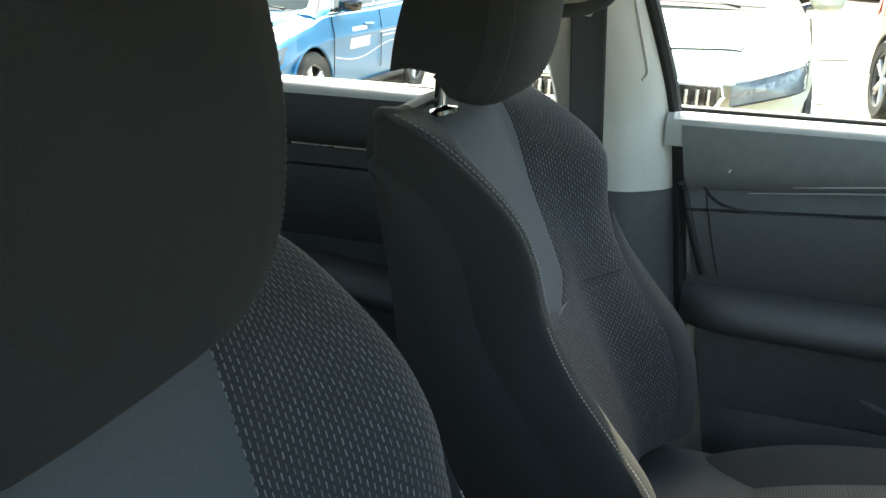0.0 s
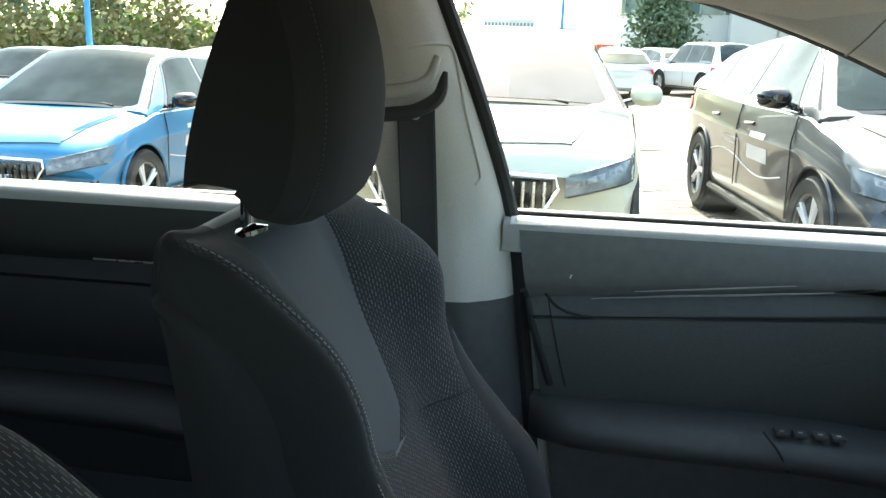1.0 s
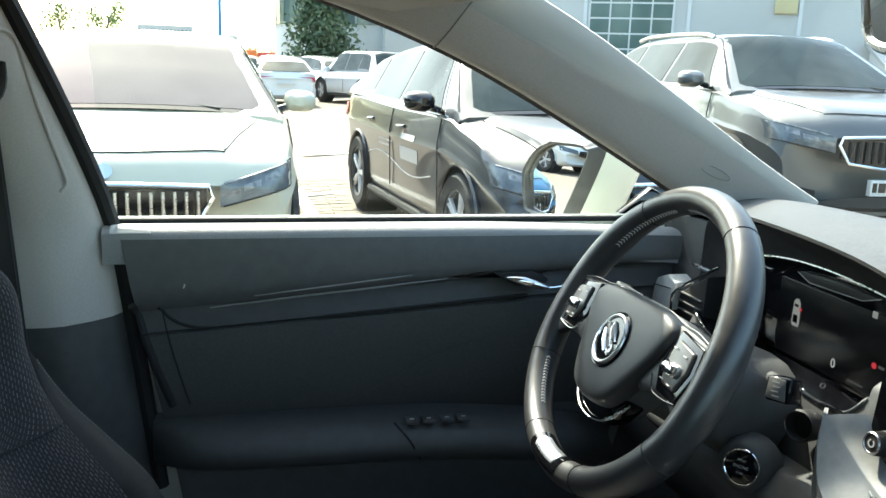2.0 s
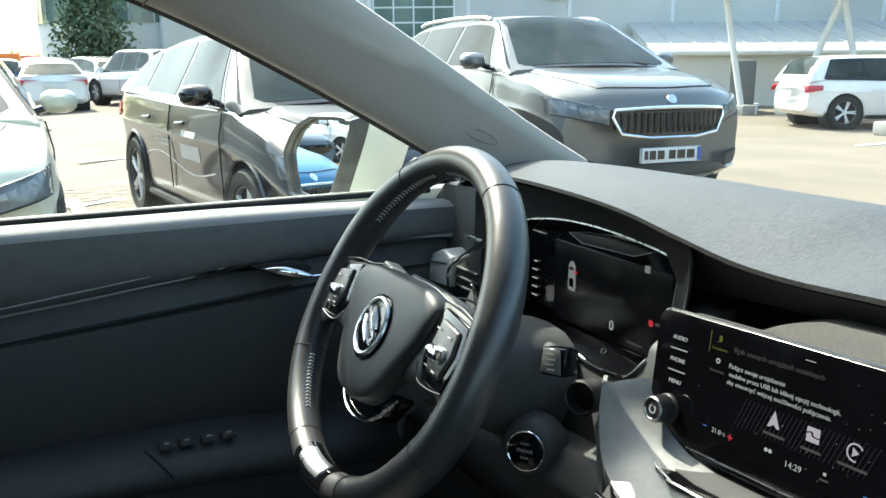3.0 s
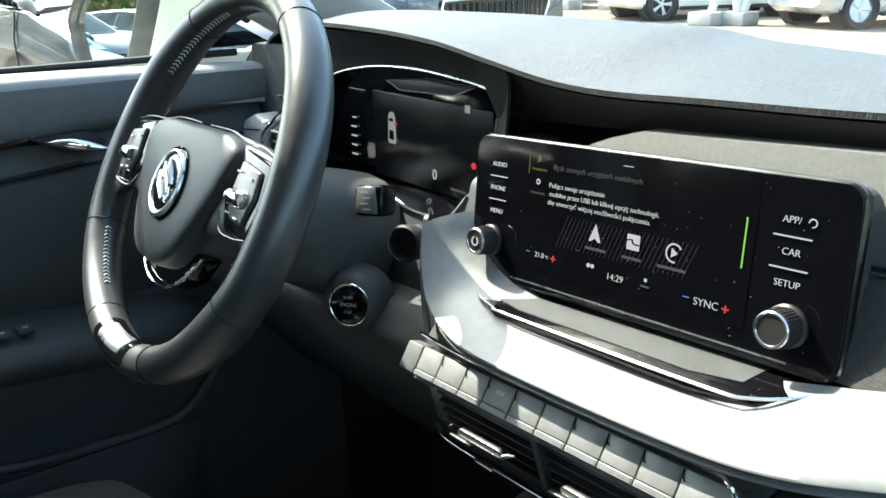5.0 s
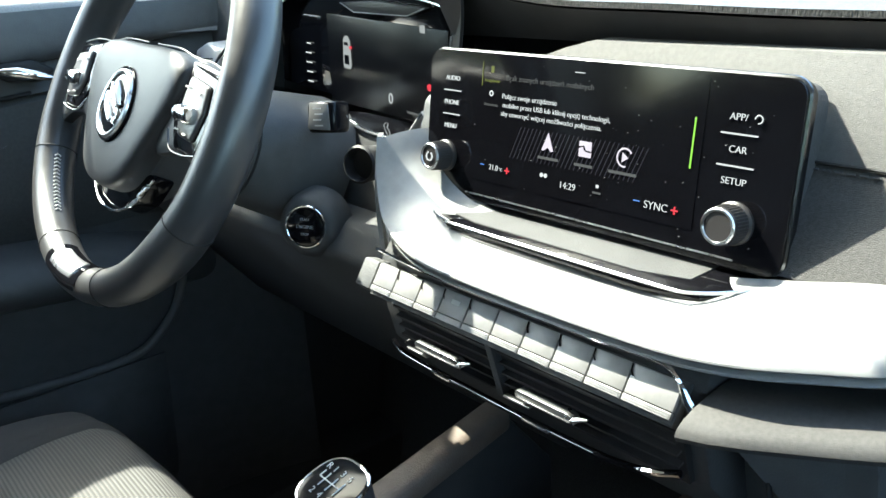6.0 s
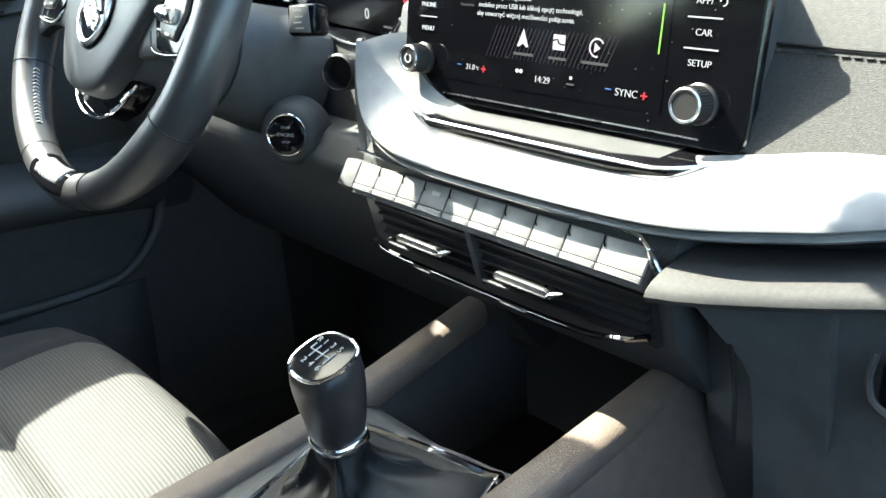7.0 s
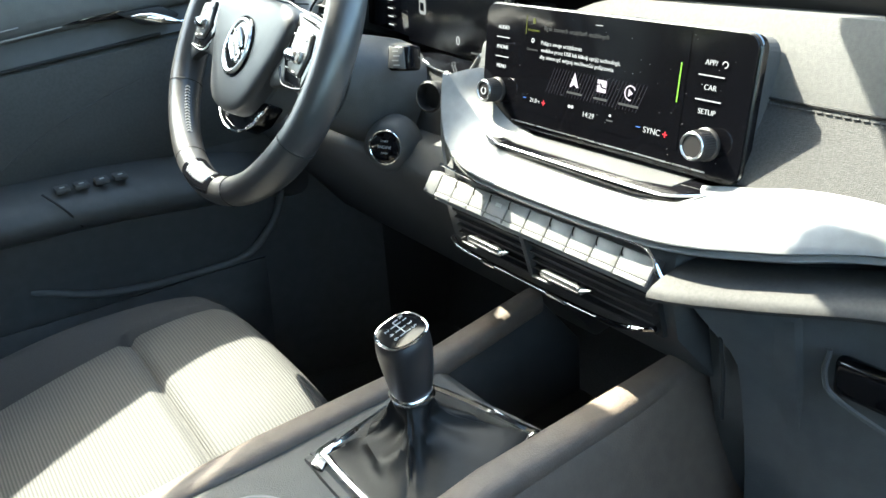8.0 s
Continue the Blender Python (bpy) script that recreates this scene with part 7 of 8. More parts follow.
        for x in (0.05, -0.88):
            part("door_handle", tube([(x - 0.10, s * hw * 0.985, belt - 0.16), (x, s * (hw + 0.012), belt - 0.155), (x + 0.10, s * hw * 0.985, belt - 0.15)], 0.013, 8), paint, root, "door handle")
        # shut lines
        for x in (cowl - 0.22, -0.24):
            part("door_gap", tube([(x, s * (hw * 0.962), belt - 0.04), (x, s * (hw * 0.994), belt - 0.20), (x, s * (hw * 0.982), 0.36)], 0.005, 5), M["rubber"], root)
        part("sill_trim", tube([(ax_r + r + 0.1, s * hw * 0.955, 0.24), (ax_f - r - 0.1, s * hw * 0.955, 0.24)], 0.035, 8), TYRE, root, "black sill trim")
        part("window_trim", tube([(Vector(side_pt(lerp(gb + 0.3, cowl - 0.2, k / 14), 0.05)) + Vector((0, 0.008, 0))) * 1.0 if s > 0 else Vector((side_pt(lerp(gb + 0.3, cowl - 0.2, k / 14), 0.05).x, -side_pt(lerp(gb + 0.3, cowl - 0.2, k / 14), 0.05).y - 0.008, side_pt(lerp(gb + 0.3, cowl - 0.2, k / 14), 0.05).z)) for k in range(15)], 0.008, 5), M["chrome"] if near else M["rubber"], root)
        tl = sheet(lambda u, v: (lerp(b + 0.03, b + 0.34, u), s * (width_at(lerp(b + 0.03, b + 0.34, u), lerp(belt - 0.21, belt - 0.07, v)) + 0.003), lerp(belt - 0.21 + 0.05 * u, belt - 0.07, v)), 8, 4, 0.012, back=(0, -s, 0))
        part("tail_light", tl, TAIL, root, "red tail light")
        if rails:
            part("roof_rail", tube([Vector((lerp(roof_r - 0.2, roof_f - 0.1, k / 12), s * (hw * 0.625), H - 0.055 + 0.040 * math.sin(math.pi * k / 12) ** 0.4)) for k in range(13)], 0.020, 8), M["silver"], root, "silver roof rail")
    if bars:
        for s in (1, -1):
            for x0, x1, z0, z1 in ((0.02, 0.46, 0.60, 0.70), (0.10, 0.42, 0.76, 0.80), (-0.62, -0.20, 0.70, 0.715), (-0.62, -0.30, 0.66, 0.675)):
                part("door_lettering", sheet(lambda u, v, q=(x0, x1, z0, z1): (lerp(q[0], q[1], u), s * (width_at(lerp(q[0], q[1], u), lerp(q[2], q[3], v)) + 0.004), lerp(q[2], q[3], v)), 6, 4, 0.003, back=(0, -s, 0)), WHITE_BAR, root, "pale lettering bar on the door")
            part("door_stripe", tube([(lerp(-1.0, 0.75, k / 20), s * (width_at(lerp(-1.0, 0.75, k / 20), 0.55 + 0.05 * math.sin(k * 0.32)) + 0.002), 0.55 + 0.05 * math.sin(k * 0.32)) for k in range(21)], 0.006, 5), WHITE_BAR, root, "pale swooping stripe")
    part("rear_plate", box(b - 0.02, b + 0.02, -0.26, 0.26, belt - 0.30, belt - 0.19, 0.003), M["sticker"], root, "pale number plate with bars")
    if near:
        pl = part("front_plate", box(a - 0.03, a + 0.012, -0.26, 0.26, 0.42, 0.53, 0.003), M["sticker"], root, "white number plate")
        part("plate_band", box(a + 0.011, a + 0.0145, 0.225, 0.258, 0.425, 0.525), M["plate_blue"], pl)
        for y0, y1 in ((0.20, 0.13), (0.115, 0.045), (0.03, -0.03), (-0.07, -0.13), (-0.145, -0.20), (-0.212, -0.245)):
            part("plate_bar", box(a + 0.011, a + 0.0145, y1, y0, 0.445, 0.51), M["gloss_black"], pl, "dark bar")
        part("wiper", tube([(cowl - 0.02, 0.5, hood + 0.05), (cowl - 0.10, 0.05, hood + 0.10)], 0.012, 6), M["rubber"], root)
    return root


M["lens_bright"] = material("lens_bright", (0.30, 0.30, 0.30), 0.22, 0.3, color2=(0.12, 0.125, 0.13), scale=24)
M["alloy"] = material("alloy", (0.60, 0.61, 0.62), 0.35, 0.35, color2=(0.66, 0.67, 0.68), scale=20)
# rim_dark: shade inside the wheel put into the colour
M["rim_dark"] = material("rim_dark", (0.10, 0.10, 0.105), 0.5, 0.4)
M["plate_blue"] = material("plate_blue", (0.02, 0.06, 0.35), 0.5)
BLUE = material("paint_blue", (0.007, 0.135, 0.275), 0.32, 0.0, coat=0.3, color2=(0.009, 0.155, 0.31), scale=2)
PEARL = material("paint_pearl", (0.48, 0.465, 0.37), 0.3, coat=0.35, color2=(0.51, 0.495, 0.40), scale=2)
GRAPHITE = material("paint_graphite", (0.022, 0.024, 0.028), 0.30, 0.1, coat=0.6, color2=(0.028, 0.030, 0.035), scale=2)
STEEL = material("paint_steel", (0.105, 0.108, 0.106), 0.32, 0.3, coat=0.7, color2=(0.125, 0.128, 0.126), scale=2)
WHITE = material("paint_plain_white", (0.78, 0.78, 0.76), 0.25, coat=0.8, color2=(0.74, 0.74, 0.73), scale=1.5)
SILVER = material("paint_silver", (0.55, 0.56, 0.57), 0.25, 0.6, coat=0.8, color2=(0.6, 0.6, 0.61), scale=2)

# front row, facing the place where our car stands
parked_car(pose(-4.50, 7.2, ground_z(-4.5), 0, 0, -90), "bright blue hatchback parked in the row, pale door lettering", BLUE, 4.10, 1.78, 1.46, 0.93, bars=True)
parked_car(pose(-0.69, 5.95, ground_z(-0.7), 0, 0, -90), "pearl white sport utility car parked nose towards us", PEARL, 4.45, 1.86, 1.58, 1.06, suv=1.0, screen_glass=COATED_SKY)
parked_car(pose(1.96, 6.05, ground_z(2.0), 0, 0, -84), "dark grey hatchback with pale door lettering, parked in the row", GRAPHITE, 4.36, 1.79, 1.51, 0.97, bars=True)
parked_car(pose(4.50, 6.62, ground_z(4.5), 0, 0, -94), "grey compact sport utility car with silver roof rails", STEEL, 4.24, 1.79, 1.57, 1.07, suv=1.0, rails=True)


# ---- other parked cars ----
parked_car(pose(15.9, 11.05, GROUND, 0, 0, -24), "white estate car with red tail lights beside the carport", WHITE, 4.5, 1.76, 1.42, 0.88, near=False, group="cars by the carport", estate=True)
parked_car(pose(16.4, 7.2, GROUND, 0, 0, -25), "pale silver saloon car parked by the carport", SILVER, 4.7, 1.83, 1.47, 0.93, near=False, group="cars by the carport")
far = [(0.95, 27.0, 93, WHITE, 1.50), (-0.4, 32.0, 95, WHITE, 1.55), (3.6, 27.0, 111, WHITE, 1.62), (2.7, 33.2, 111, SILVER, 1.50), (2.2, 39.2, 108, GRAPHITE, 1.5), (1.4, 46.0, 106, STEEL, 1.5), (-9.5, 13.5, -88, GRAPHITE, 1.46), (-12.4, 14.0, -88, STEEL, 1.46), (-6.4, 15.5, 90, WHITE, 1.5), (-9.3, 21.0, 90, SILVER, 1.5), (-13.0, 22.0, 90, WHITE, 1.5), (-16.5, 15.0, -85, WHITE, 1.47)]
for x, y, yaw, paint, h in far:
    parked_car(pose(x, y, ground_z(x), 0, 0, yaw), {id(WHITE): "white car parked far across the lot", id(SILVER): "silver car parked far across the lot", id(GRAPHITE): "dark grey car parked far across the lot", id(STEEL): "grey car parked far across the lot"}[id(paint)], paint, 4.4, 1.8, h, 0.93, near=False, group="cars far across the lot", suv=1.0 if h > 1.5 else 0.0)


# ---- buildings ----
WALL = material("wall_render", (0.60, 0.60, 0.57), 0.9, color2=(0.66, 0.66, 0.63), scale=0.6, bump=0.3, bump_scale=40, detail=8)
WALL_GREY = material("wall_panel", (0.49, 0.485, 0.46), 0.7, color2=(0.54, 0.535, 0.51), scale=0.5, detail=8)
PANE = material("building_glass", (0.10, 0.15, 0.14), 0.08, spec=0.7, color2=(0.16, 0.22, 0.20), scale=0.7)
FRAME = material("window_frame", (0.66, 0.67, 0.66), 0.5)
METALROOF = material("sheet_roof", (0.40, 0.41, 0.40), 0.5, 0.15, color2=(0.46, 0.47, 0.46), scale=2)


def facade_window(root, m, w, h, cols=1, rows=1):
    """A window set into a wall whose outer face is x = 0 in the frame m (x out of the wall)."""
    wn_ = part("window", box(-0.02, 0.05, -w / 2, w / 2, 0, h, 0.01), FRAME, root, "pale window frame", smooth=False)
    wn_.matrix_basis = m
    for i in range(cols):
        for j in range(rows):
            pw, ph = (w - 0.08) / cols, (h - 0.08) / rows
            y0, z0 = -w / 2 + 0.04 + i * pw, 0.04 + j * ph
            part("pane", box(0.045, 0.062, y0 + 0.03, y0 + pw - 0.03, z0 + 0.03, z0 + ph - 0.03), PANE, wn_, "dark greenish pane", smooth=False)
    return wn_


def workshop():
    """Long grey hall with a glazed roller door and a low lean-to."""
    root = thing("workshop_building", pose(0, 0, GROUND), "long pale grey workshop hall with glazed roller door", "building")
    a, b = Vector((7.0, 31.0, 0)), Vector((34.0, 15.0, 0))
    d = (b - a).normalized()
    ln = (b - a).length
    nrm = Vector((d.y, -d.x, 0))
    nrm = nrm if nrm.dot(Vector((0, 0, 0)) - a) > 0 else -nrm
    m = Matrix.Translation(a) @ Matrix((nrm, d, Vector((0, 0, 1)))).transposed().to_4x4()
    hall = part("wall", box(-14, 0, 0, ln, 0, 7.5, 0.02), WALL_GREY, root, smooth=False)
    hall.matrix_basis = m
    rf = part("roof", box(-14.2, 0.25, -0.2, ln + 0.2, 7.5, 7.8, 0.02), FRAME, root, smooth=False)
    rf.matrix_basis = m
    for k in range(9):
        y = ln * (k + 0.5) / 9
        s = part("wall_joint", box(0.0, 0.05, y - 0.06, y + 0.06, 0, 7.5), FRAME, root, smooth=False)
        s.matrix_basis = m
    facade_window(root, m @ pose(0, 6.8, 0.05), 2.9, 4.2, 4, 8)
    facade_window(root, m @ pose(0, 2.2, 1.0), 2.6, 2.0, 2, 1)
    sign = part("wall_box", box(0.0, 0.12, 11.4, 12.1, 3.4, 4.1, 0.02), material("yellow_box", (0.60, 0.52, 0.30), 0.7), root, "small yellowish wall box")
    sign.matrix_basis = m
    # lean-to with sheet roof
    lt = part("lean_to", prism([(0.0, 0.0), (5.0, 0.0), (5.0, 1.55), (0.0, 2.45)], "y", 14.4, ln, 0.02), WALL, root, "low rendered lean-to", smooth=False)
    lt.matrix_basis = m
    lr = part("lean_to_roof", prism([(-0.1, 2.47), (5.35, 1.50), (5.35, 1.62), (-0.1, 2.61)], "y", 14.2, ln + 0.2, 0.02), METALROOF, root, "sloping sheet metal roof", smooth=False)
    lr.matrix_basis = m
    for k in range(24):
        y = lerp(14.9, ln, k / 23)
        rb = part("roof_rib", tube([(0.0, y, 2.60), (5.3, y, 1.64)], 0.03, 5), METALROOF, root)
        rb.matrix_basis = m
    gt = part("gutter", tube([(5.38, 14.2, 1.53), (5.38, ln, 1.53)], 0.08, 8), FRAME, root, "pale gutter")
    gt.matrix_basis = m
    return root


def office():
    """White office block with a rounded glazed corner."""
    root = thing("office_building", pose(0, 0, GROUND), "white office building with rounded glazed corner and strip windows", "building")
    part("wall", box(9.5, 40, 46, 60, 0, 9.0, 0.02), WALL, root, smooth=False)
    part("wall", prism([(7.2, 46.0), (9.6, 46.0), (9.6, 60.0), (7.2, 60.0)], "z", 0, 9.0, 0.02), WALL, root, smooth=False)
    rings = []
    for z in (0.0, 12.0):
        rings.append([(6.8 + 5.2 * math.cos(2 * math.pi * k / 40), 52 + 5.2 * math.sin(2 * math.pi * k / 40), z) for k in range(40)])
    part("round_wall", loft(rings), WALL, root, "rounded white wall")
    for z0, z1 in ((3.4, 5.2), (6.6, 8.6), (9.6, 11.2)):
        for k in range(16):
            a0, a1 = math.pi * (0.92 + 0.074 * k), math.pi * (0.92 + 0.074 * (k + 1)) - 0.02
            bm = loft([[(6.8 + r * math.cos(a), 52 + r * math.sin(a), z) for r, a in ((5.15, a0), (5.26, a0), (5.26, (a0 + a1) / 2), (5.26, a1), (5.15, a1))] for z in (z0, z1)])
            part("window", bm, PANE, root, "dark curved pane", smooth=False)
    for j, (z, h) in enumerate(((0.9, 1.9), (4.1, 1.9), (6.7, 1.6))):
        for k in range(8):
            m = Matrix.Translation((11.2 + 2.7 * k, 46.0, z)) @ Matrix.Rotation(radians(-90), 4, "Z")
            facade_window(root, m, 2.2, h, 2, 1)
    part("canopy", box(9.0, 40, 45.2, 46.0, 3.3, 3.7, 0.03), WALL, root, "white canopy band", smooth=False)
    # block with windows nearer, partly behind the parked cars
    return root


def far_block(x, y, w, d, h, label, floors, cols, wall):
    root = thing("distant_building", pose(x, y, ground_z(x)), label, "building", "distant buildings")
    part("wall", box(-w / 2, w / 2, 0, d, 0, h, 0.05), wall, root, smooth=False)
    for i in range(cols):
        for j in range(floors):
            z = 1.5 + (h - 2.5) * j / floors
            part("window", box(-w / 2 + (i + 0.2) * w / cols, -w / 2 + (i + 0.8) * w / cols, -0.12, 0.05, z, z + (h - 2.5) / floors * 0.6), PANE, root, smooth=False)
    return root


workshop()
office()
far_block(-49, 560, 32, 12, 20.5, "grey block of flats far beyond the lot", 5, 14, WALL_GREY)
far_block(-17, 560, 22, 12, 16, "pale blue-grey block far beyond the lot", 5, 9, WALL_GREY)


# ---- carport ----
def carport():
    root = thing("carport", pose(0, 0, GROUND), "white steel carport with slanted posts on concrete feet", "carport")
    steel = material("white_steel", (0.70, 0.70, 0.67), 0.5, color2=(0.64, 0.64, 0.61), scale=3)
    conc = material("concrete", (0.40, 0.39, 0.36), 0.9, color2=(0.32, 0.31, 0.29), scale=4, bump=0.5, bump_scale=60)
    d = Vector((0.62, -0.785, 0))
    q = Vector((0.785, 0.62, 0))
    o = Vector((14.12, 9.36, 0))
    # pairs of feet; from each foot one or two posts lean along the row
    for f, leans in ((o - d * 0.28, (0.62,)), (o + d * 0.28, (-0.34, 0.68)), (o + q * 5.2 - d * 3.4, (-0.45,)), (o + q * 5.2 - d * 2.3, (0.75,)), (o + q * 5.2 - d * 0.7, (-0.55, 0.6)), (o + q * 0.2 + d * 5.0, (-0.5, 0.6)), (o + q * 5.4 + d * 5.0, (-0.5, 0.6))):
        for ln_ in leans:
            part("post", tube([f, f + d * ln_ * 0.66 + Vector((0, 0, 1.5)), f + d * ln_ * 1.3 + Vector((0, 0, 2.95))], 0.075, 8), steel, root, "slanted white steel post")
        part("foot", box(f.x - 0.26, f.x + 0.26, f.y - 0.26, f.y + 0.26, 0, 0.24, 0.03), conc, root, "concrete foot")
    m = Matrix.Translation(o + Vector((0, 0, 2.92))) @ Matrix((d, q, Vector((0, 0, 1)))).transposed().to_4x4()
    rf = part("roof", box(-4.6, 12, 4.2, 7.4, 0.0, 0.24, 0.02), steel, root, "flat white roof", smooth=False)
    rf.matrix_basis = m
    return root


carport()


# ---- trees, hedges ----
def leaf_mat(name, a, b):
    m = material(name, a, 0.8, color2=b, scale=0.5, spec=0.2)
    n, l = m.node_tree.nodes, m.node_tree.links
    g = n.new("ShaderNodeNewGeometry")
    mixes = [x for x in n if x.bl_idname == "ShaderNodeMix"]
    l.new(g.outputs["Random Per Island"], mixes[0].inputs[0])
    return m


LEAF = [leaf_mat("leaf_green", (0.075, 0.130, 0.035), (0.165, 0.23, 0.07)), leaf_mat("leaf_yellow", (0.14, 0.19, 0.03), (0.24, 0.27, 0.06)), leaf_mat("leaf_dark", (0.075, 0.110, 0.062), (0.14, 0.18, 0.10)), leaf_mat("leaf_olive", (0.13, 0.12, 0.055), (0.20, 0.19, 0.085))]
BARK = material("bark", (0.10, 0.075, 0.055), 0.9, color2=(0.16, 0.13, 0.10), scale=6, bump=1.0, bump_scale=20)


def leaves(rng, centres, size, per):
    """Many small leaf triangles and quads scattered in clumps round the centres."""
    verts, faces = [], []
    for c, r in centres:
        for _ in range(per):
            p = Vector(c) + Vector((rng.gauss(0, 1), rng.gauss(0, 1), rng.gauss(0, 1))) * r * 0.5
            u = Vector((rng.uniform(-1, 1), rng.uniform(-1, 1), rng.uniform(-1, 1))).normalized()
            v = u.orthogonal().normalized()
            s = size * rng.uniform(0.6, 1.4)
            k = len(verts)
            verts += [p - u * s, p + v * s * 0.6, p + u * s, p - v * s * 0.6]
            faces.append((k, k + 1, k + 2, k + 3))
    bm = bmesh.new()
    vs = [bm.verts.new(v) for v in verts]
    for f in faces:
        bm.faces.new([vs[i] for i in f])
    return bm


def tree(x, y, h, mat, seed, label, group="trees round the lot", spread=0.35, per=110, bare=0.25):
    rng = random.Random(seed)
    root = thing("tree", pose(x, y, ground_z(x)), label, "tree", group)
    trunk = bmesh.new()
    join(trunk, tube([(0, 0, 0), (0.1, 0.05, h * 0.35), (0.0, 0.1, h * 0.8)], [h * 0.022, h * 0.016, h * 0.005], 8))
    cs = []
    for k in range(18):
        z = h * lerp(bare, 0.97, rng.random() ** 0.8)
        a = rng.uniform(0, 2 * math.pi)
        r = h * spread * (1.05 - abs(z / h - 0.55) * 1.5) * rng.uniform(0.35, 1.0)
        e = Vector((math.cos(a) * r, math.sin(a) * r, z))
        if k < 9:
            join(trunk, tube([(0, 0, z * 0.75), e * 0.55 + Vector((0, 0, z * 0.38)), e], [h * 0.009, h * 0.006, h * 0.002], 5))
        cs.append((e, h * rng.uniform(0.09, 0.17)))
    part("trunk", trunk, BARK, root, "tapered brown trunk and limbs")
    part("crown", leaves(rng, cs, h * 0.018 + 0.05, per), mat, root, "uneven leafy crown", smooth=False)
    return root


def spruce(x, y, h, seed, label, group="trees round the lot", broad=0.27):
    rng = random.Random(seed)
    root = thing("tree", pose(x, y, ground_z(x)), label, "tree", group)
    part("trunk", tube([(0, 0, 0), (0, 0, h)], [h * 0.02, 0.01], 8), BARK, root)
    cs = []
    for k in range(30):
        z = h * lerp(0.08, 0.99, k / 29)
        r = (1.02 - z / h) * h * broad
        for j in range(7):
            a = rng.uniform(0, 2 * math.pi)
            cs.append((Vector((math.cos(a) * r * rng.uniform(0.4, 1), math.sin(a) * r * rng.uniform(0.4, 1), z - 0.1 * r)), 0.10 * h * (1.15 - z / h)))
    part("crown", leaves(rng, cs, 0.075 + h * 0.006, 44), LEAF[2], root, "dense dark needles", smooth=False)
    return root


def hedge(x0, y0, x1, y1, h, mat, seed, label):
    rng = random.Random(seed)
    n = int(math.hypot(x1 - x0, y1 - y0) / 0.9)
    cs = []
    for k in range(n):
        t = k / n
        hh = h * (0.7 + 0.45 * noise.noise((t * n * 0.35, seed, 0)) + 0.15)
        for j in range(4):
            cs.append((Vector((lerp(x0, x1, t) + rng.uniform(-0.8, 0.8), lerp(y0, y1, t) + rng.uniform(-0.8, 0.8), hh * rng.uniform(0.15, 1.0))), 0.9))
    ob = single("hedge", leaves(rng, cs, 0.20, 26), mat, pose(0, 0, GROUND), label, "hedge", kind="stuff", smooth=False)
    return ob


hedge(-46, 20, -15, 60, 2.2, LEAF[0], 3, "row of green shrubs along the edge of the lot")
hedge(-44, 26, -15, 62, 2.8, LEAF[1], 5, "row of yellow-green shrubs along the edge of the lot")
hedge(-40, 26, -15, 56, 3.6, LEAF[3], 7, "row of olive green shrubs along the edge of the lot")
rng0 = random.Random(11)
for k in range(16):
    t = k / 21
    x, y = lerp(-62, -4, t) + rng0.uniform(-4, 4), lerp(24, 92, t) + rng0.uniform(-5, 5)
    if k % 3 == 1:
        spruce(x, y, rng0.uniform(9, 14), 100 + k, "dark green conifer behind the shrubs")
    else:
        tree(x, y, rng0.uniform(7, 12), LEAF[(0, 2, 0, 1)[k % 4]], 200 + k, "leafy green tree behind the shrubs")
for k in range(14):
    a = radians(lerp(165, 245, k / 13))
    r = rng0.uniform(26, 40)
    if k % 2:
        spruce(math.cos(a) * r, math.sin(a) * r + 8, rng0.uniform(9, 14), 300 + k, "dark green conifer at the far edge of the lot")
    else:
        tree(math.cos(a) * r, math.sin(a) * r + 8, rng0.uniform(8, 12), LEAF[0], 320 + k, "leafy green tree at the far edge of the lot")
spruce(3.7, 43.5, 9.5, 401, "dense dark conifer in front of the office building", broad=0.17)
tree(-14.0, 95, 7.2, LEAF[0], 402, "thin-crowned tree far beyond the lot", spread=0.5, per=26, bare=0.3)
tree(-18.6, 95, 6.4, LEAF[0], 403, "thin-crowned tree far beyond the lot", spread=0.4, per=22, bare=0.3)
hedge(-4.5, 110, 4, 112, 3.0, LEAF[1], 9, "yellow-green bushes far beyond the lot")
for k, (x, y, h) in enumerate(((25.5, 9.5, 7.5), (27.5, 6.0, 8.0), (29, 2.0, 7.0), (24.0, 13.5, 6.5), (31, -3, 8))):
    tree(x, y, h, LEAF[1], 420 + k, "yellow-green leafy tree behind the carport", bare=0.08)


# ---- small outdoor things ----
def lamp_pole(x, y, h, mat, label):
    root = thing("street_lamp", pose(x, y, ground_z(x)), label, "street lamp", "poles round the lot")
    part("pole", tube([(0, 0, 0), (0, 0, h)], [0.09, 0.05], 10), mat, root)
    part("arm", tube([(0, 0, h), (0.5, 0, h + 0.15), (1.2, 0, h + 0.18)], 0.04, 8), mat, root)
    part("lamp_head", box(1.0, 1.6, -0.12, 0.12, h + 0.12, h + 0.24, 0.03), mat, root)


POLE_BLUE = material("pole_blue", (0.05, 0.25, 0.50), 0.5)
POLE_GREY = material("pole_grey", (0.30, 0.30, 0.30), 0.5)
lamp_pole(-1.2, 40, 9, POLE_BLUE, "tall blue-painted lamp pole")
lamp_pole(-13.5, 21.5, 9, POLE_BLUE, "tall blue-painted lamp pole")
lamp_pole(4.0, 75, 9, POLE_GREY, "thin grey lamp pole far across the lot")
sg = thing("road_sign", pose(-0.47, 30, ground_z(-0.47)), "round blue direction sign with white arrow on a post", "road sign")
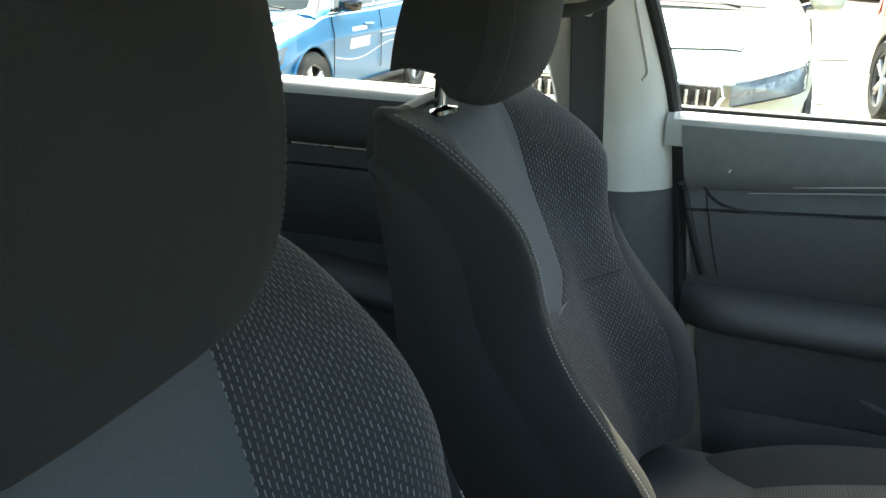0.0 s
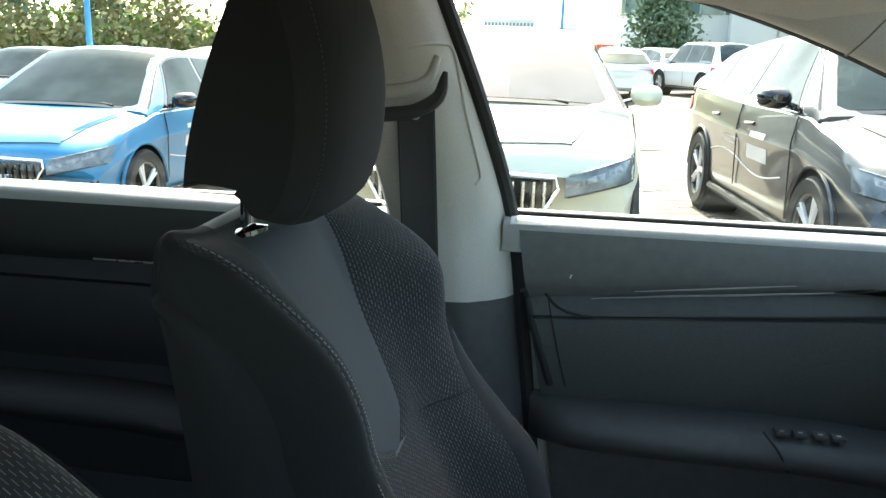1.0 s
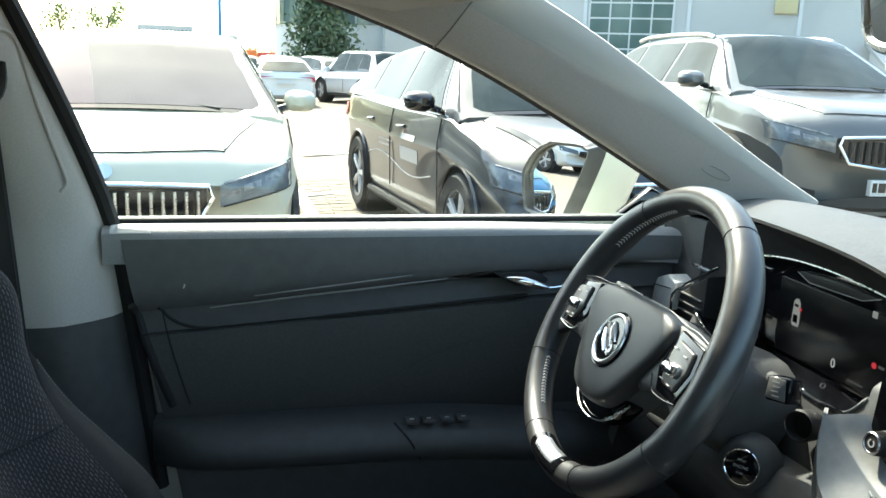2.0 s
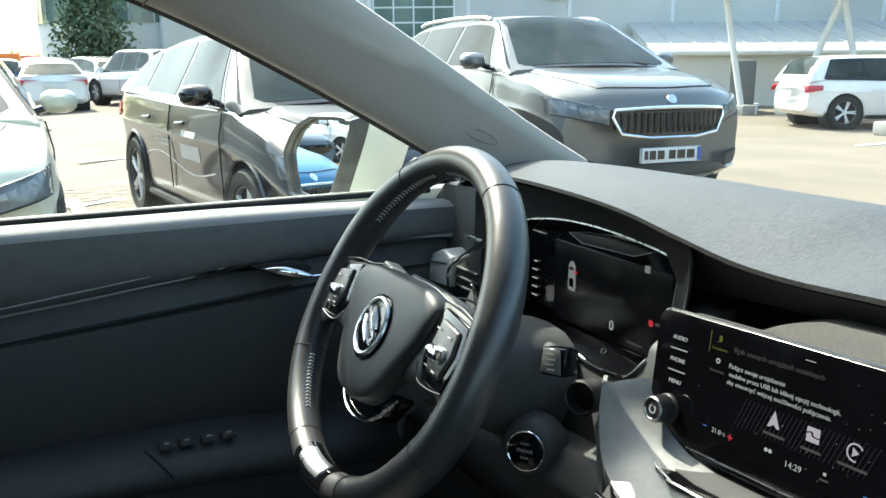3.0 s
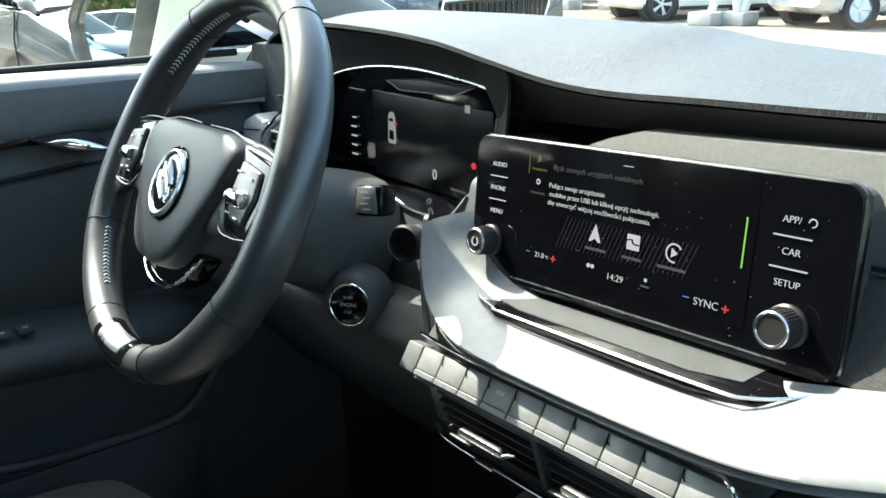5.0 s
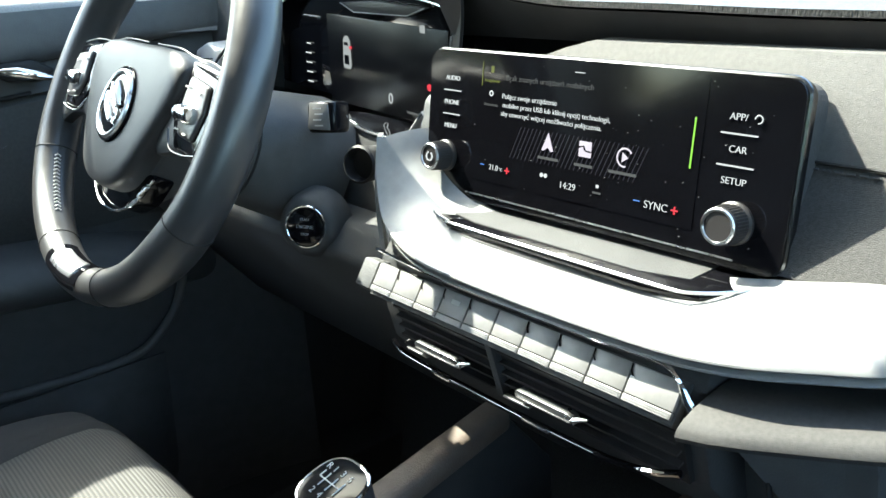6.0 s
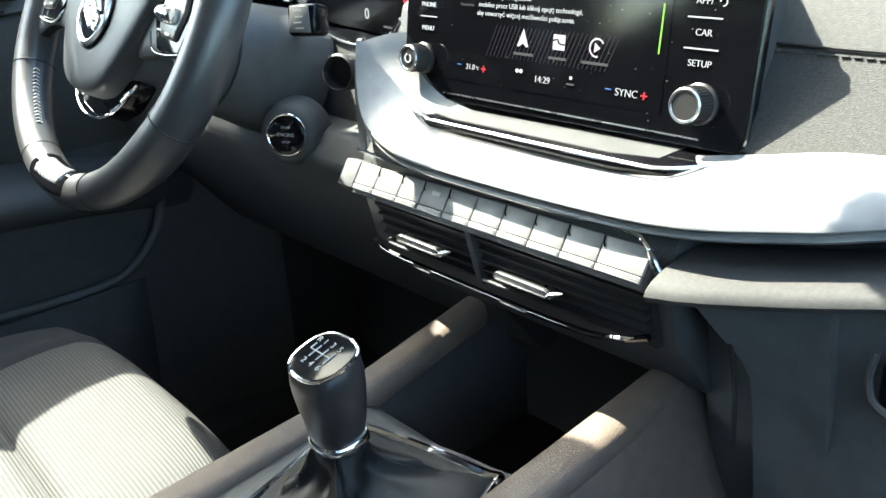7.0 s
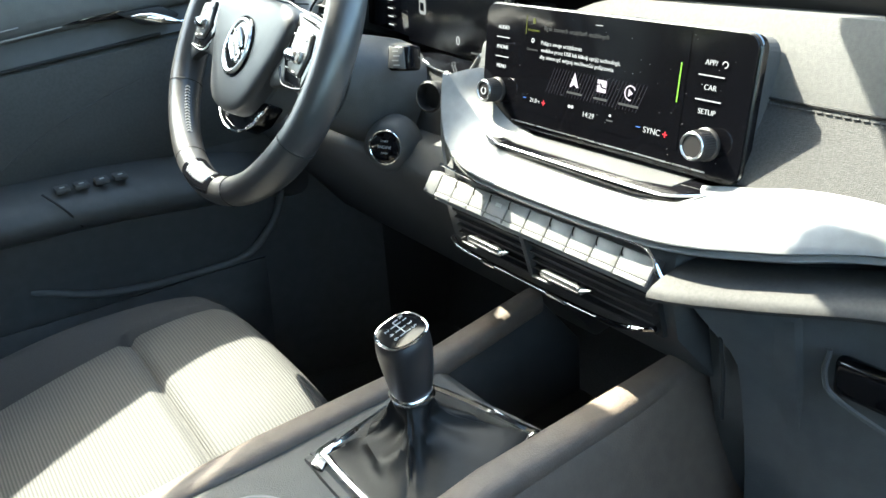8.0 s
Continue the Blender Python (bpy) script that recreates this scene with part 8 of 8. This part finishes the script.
part("post", tube([(0, 0, 0), (0, 0, 1.35)], 0.03, 8), POLE_GREY, sg)
part("disc", lathe([(0, 0), (0.36, 0), (0.36, 0.03), (0, 0.03)], 28, pose(0, -0.05, 1.22, 90, 0, 0)), material("sign_blue", (0.02, 0.16, 0.55), 0.4), sg, "blue disc")
part("arrow", prism([(-0.20, 1.04), (-0.20, 1.25), (-0.13, 1.18), (0.12, 1.41), (0.19, 1.34), (-0.06, 1.11), (0.01, 1.04)], "y", -0.10, -0.085), M["sticker"], sg, "white arrow", smooth=False)
tr = thing("recovery_truck", pose(1.2, 78, GROUND), "orange and red lorry far across the lot", "lorry")
part("cab", box(-2.2, -0.4, -1, 1, 0.6, 2.2, 0.1), material("orange", (0.65, 0.16, 0.03), 0.5), tr)
part("bed", box(-0.3, 4.0, -1, 1, 1.0, 2.0, 0.05), material("truck_red", (0.5, 0.05, 0.04), 0.5), tr)
for x in (-1.4, 2.6):
    for s in (1, -1):
        part("wheel", lathe([(0, -0.15), (0.5, -0.15), (0.5, 0.15), (0, 0.15)], 20, Matrix.Translation((x, s * 0.9, 0.5)) @ Matrix.Rotation(radians(90), 4, "X")), TYRE, tr)
cone = thing("traffic_cone", pose(12.9, 5.35, GROUND), "red and white traffic cone on the paving", "traffic cone")
part("cone", lathe([(0.0, 0.0), (0.16, 0.02), (0.02, 0.70), (0.0, 0.70)], 24), material("cone_red", (0.70, 0.06, 0.05), 0.5), cone)
part("sleeve", lathe([(0.126, 0.20), (0.129, 0.20), (0.092, 0.38), (0.089, 0.38)], 24), M["sticker"], cone, "white reflective sleeve")
part("base", box(-0.2, 0.2, -0.2, 0.2, 0.0, 0.04, 0.01), material("cone_base", (0.6, 0.07, 0.06), 0.6), cone)
cab = thing("steel_cabinet", pose(16.7, 15.9, GROUND, 0, 0, -47), "dark grey steel cabinet standing on pallets", "cabinet")
part("body", box(-0.3, 0.3, -0.40, 0.34, 0.22, 1.30, 0.02), M["plastic_mid"], cab)
part("side_box", box(-0.3, 0.3, 0.38, 0.80, 0.22, 1.18, 0.02), FRAME, cab, "pale wire crate")
for k in range(3):
    part("pallet", box(-0.4, 0.4, -0.95 + 0.70 * k, -0.30 + 0.70 * k, 0.0, 0.20, 0.01), POLE_BLUE if k % 2 else WALL, cab, "stacked pallet")


# ---- paving ----
LINE = material("road_paint", (0.70, 0.69, 0.66), 0.8, color2=(0.58, 0.56, 0.52), scale=6, detail=8)
for k, (x, y, ang, ln) in enumerate(((0.55, 6.2, 92, 5.0), (-2.3, 6.2, 91, 5.0), (3.6, 6.4, 96, 5.0), (1.3, 12.1, 20, 1.2), (0.75, 8.35, 30, 0.8), (12.2, 8.6, -1, 0.9))):
    single("bay_line", box(-ln / 2, ln / 2, -0.06, 0.06, 0.0, 0.012), LINE, pose(x, y, ground_z(x) + 0.002, 0, 0, ang), "worn white bay marking on the paving", "bay marking", "bay markings", kind="structure", smooth=False)

# ---- paving blocks in the lane that is seen between the cars ----
PAVER = material("paver", (0.215, 0.172, 0.134), 0.9, color2=(0.142, 0.115, 0.090), scale=9, bump=0.5, bump_scale=90, detail=8)
GROUND_SHEET = bpy.data.objects["ground"]
rnd = random.Random(5)
shapes = []
for k in range(6):
    bm = box(-0.097, 0.097, -0.047, 0.047, -0.02, 0.004 + 0.0008 * k)
    me_ob = part("paver", bm, PAVER, GROUND_SHEET, smooth=False)
    me_ob.matrix_world = pose(0.30 + 0.2 * k, 4.55, ground_z(0.30 + 0.2 * k), 0, -2, 0)
    shapes.append(me_ob.data)
for j in range(49):
    for i in range(6):
        ob = new("paver", shapes[rnd.randrange(6)])
        ob.parent = GROUND_SHEET
        px_ = 0.32 + 0.2 * i + (0.1 if j % 2 else 0.0)
        ob.matrix_world = pose(px_, 4.65 + 0.1 * j, ground_z(px_) + rnd.uniform(-0.001, 0.001), rnd.uniform(-0.4, 0.4), -2 + rnd.uniform(-0.4, 0.4), rnd.uniform(-0.5, 0.5))
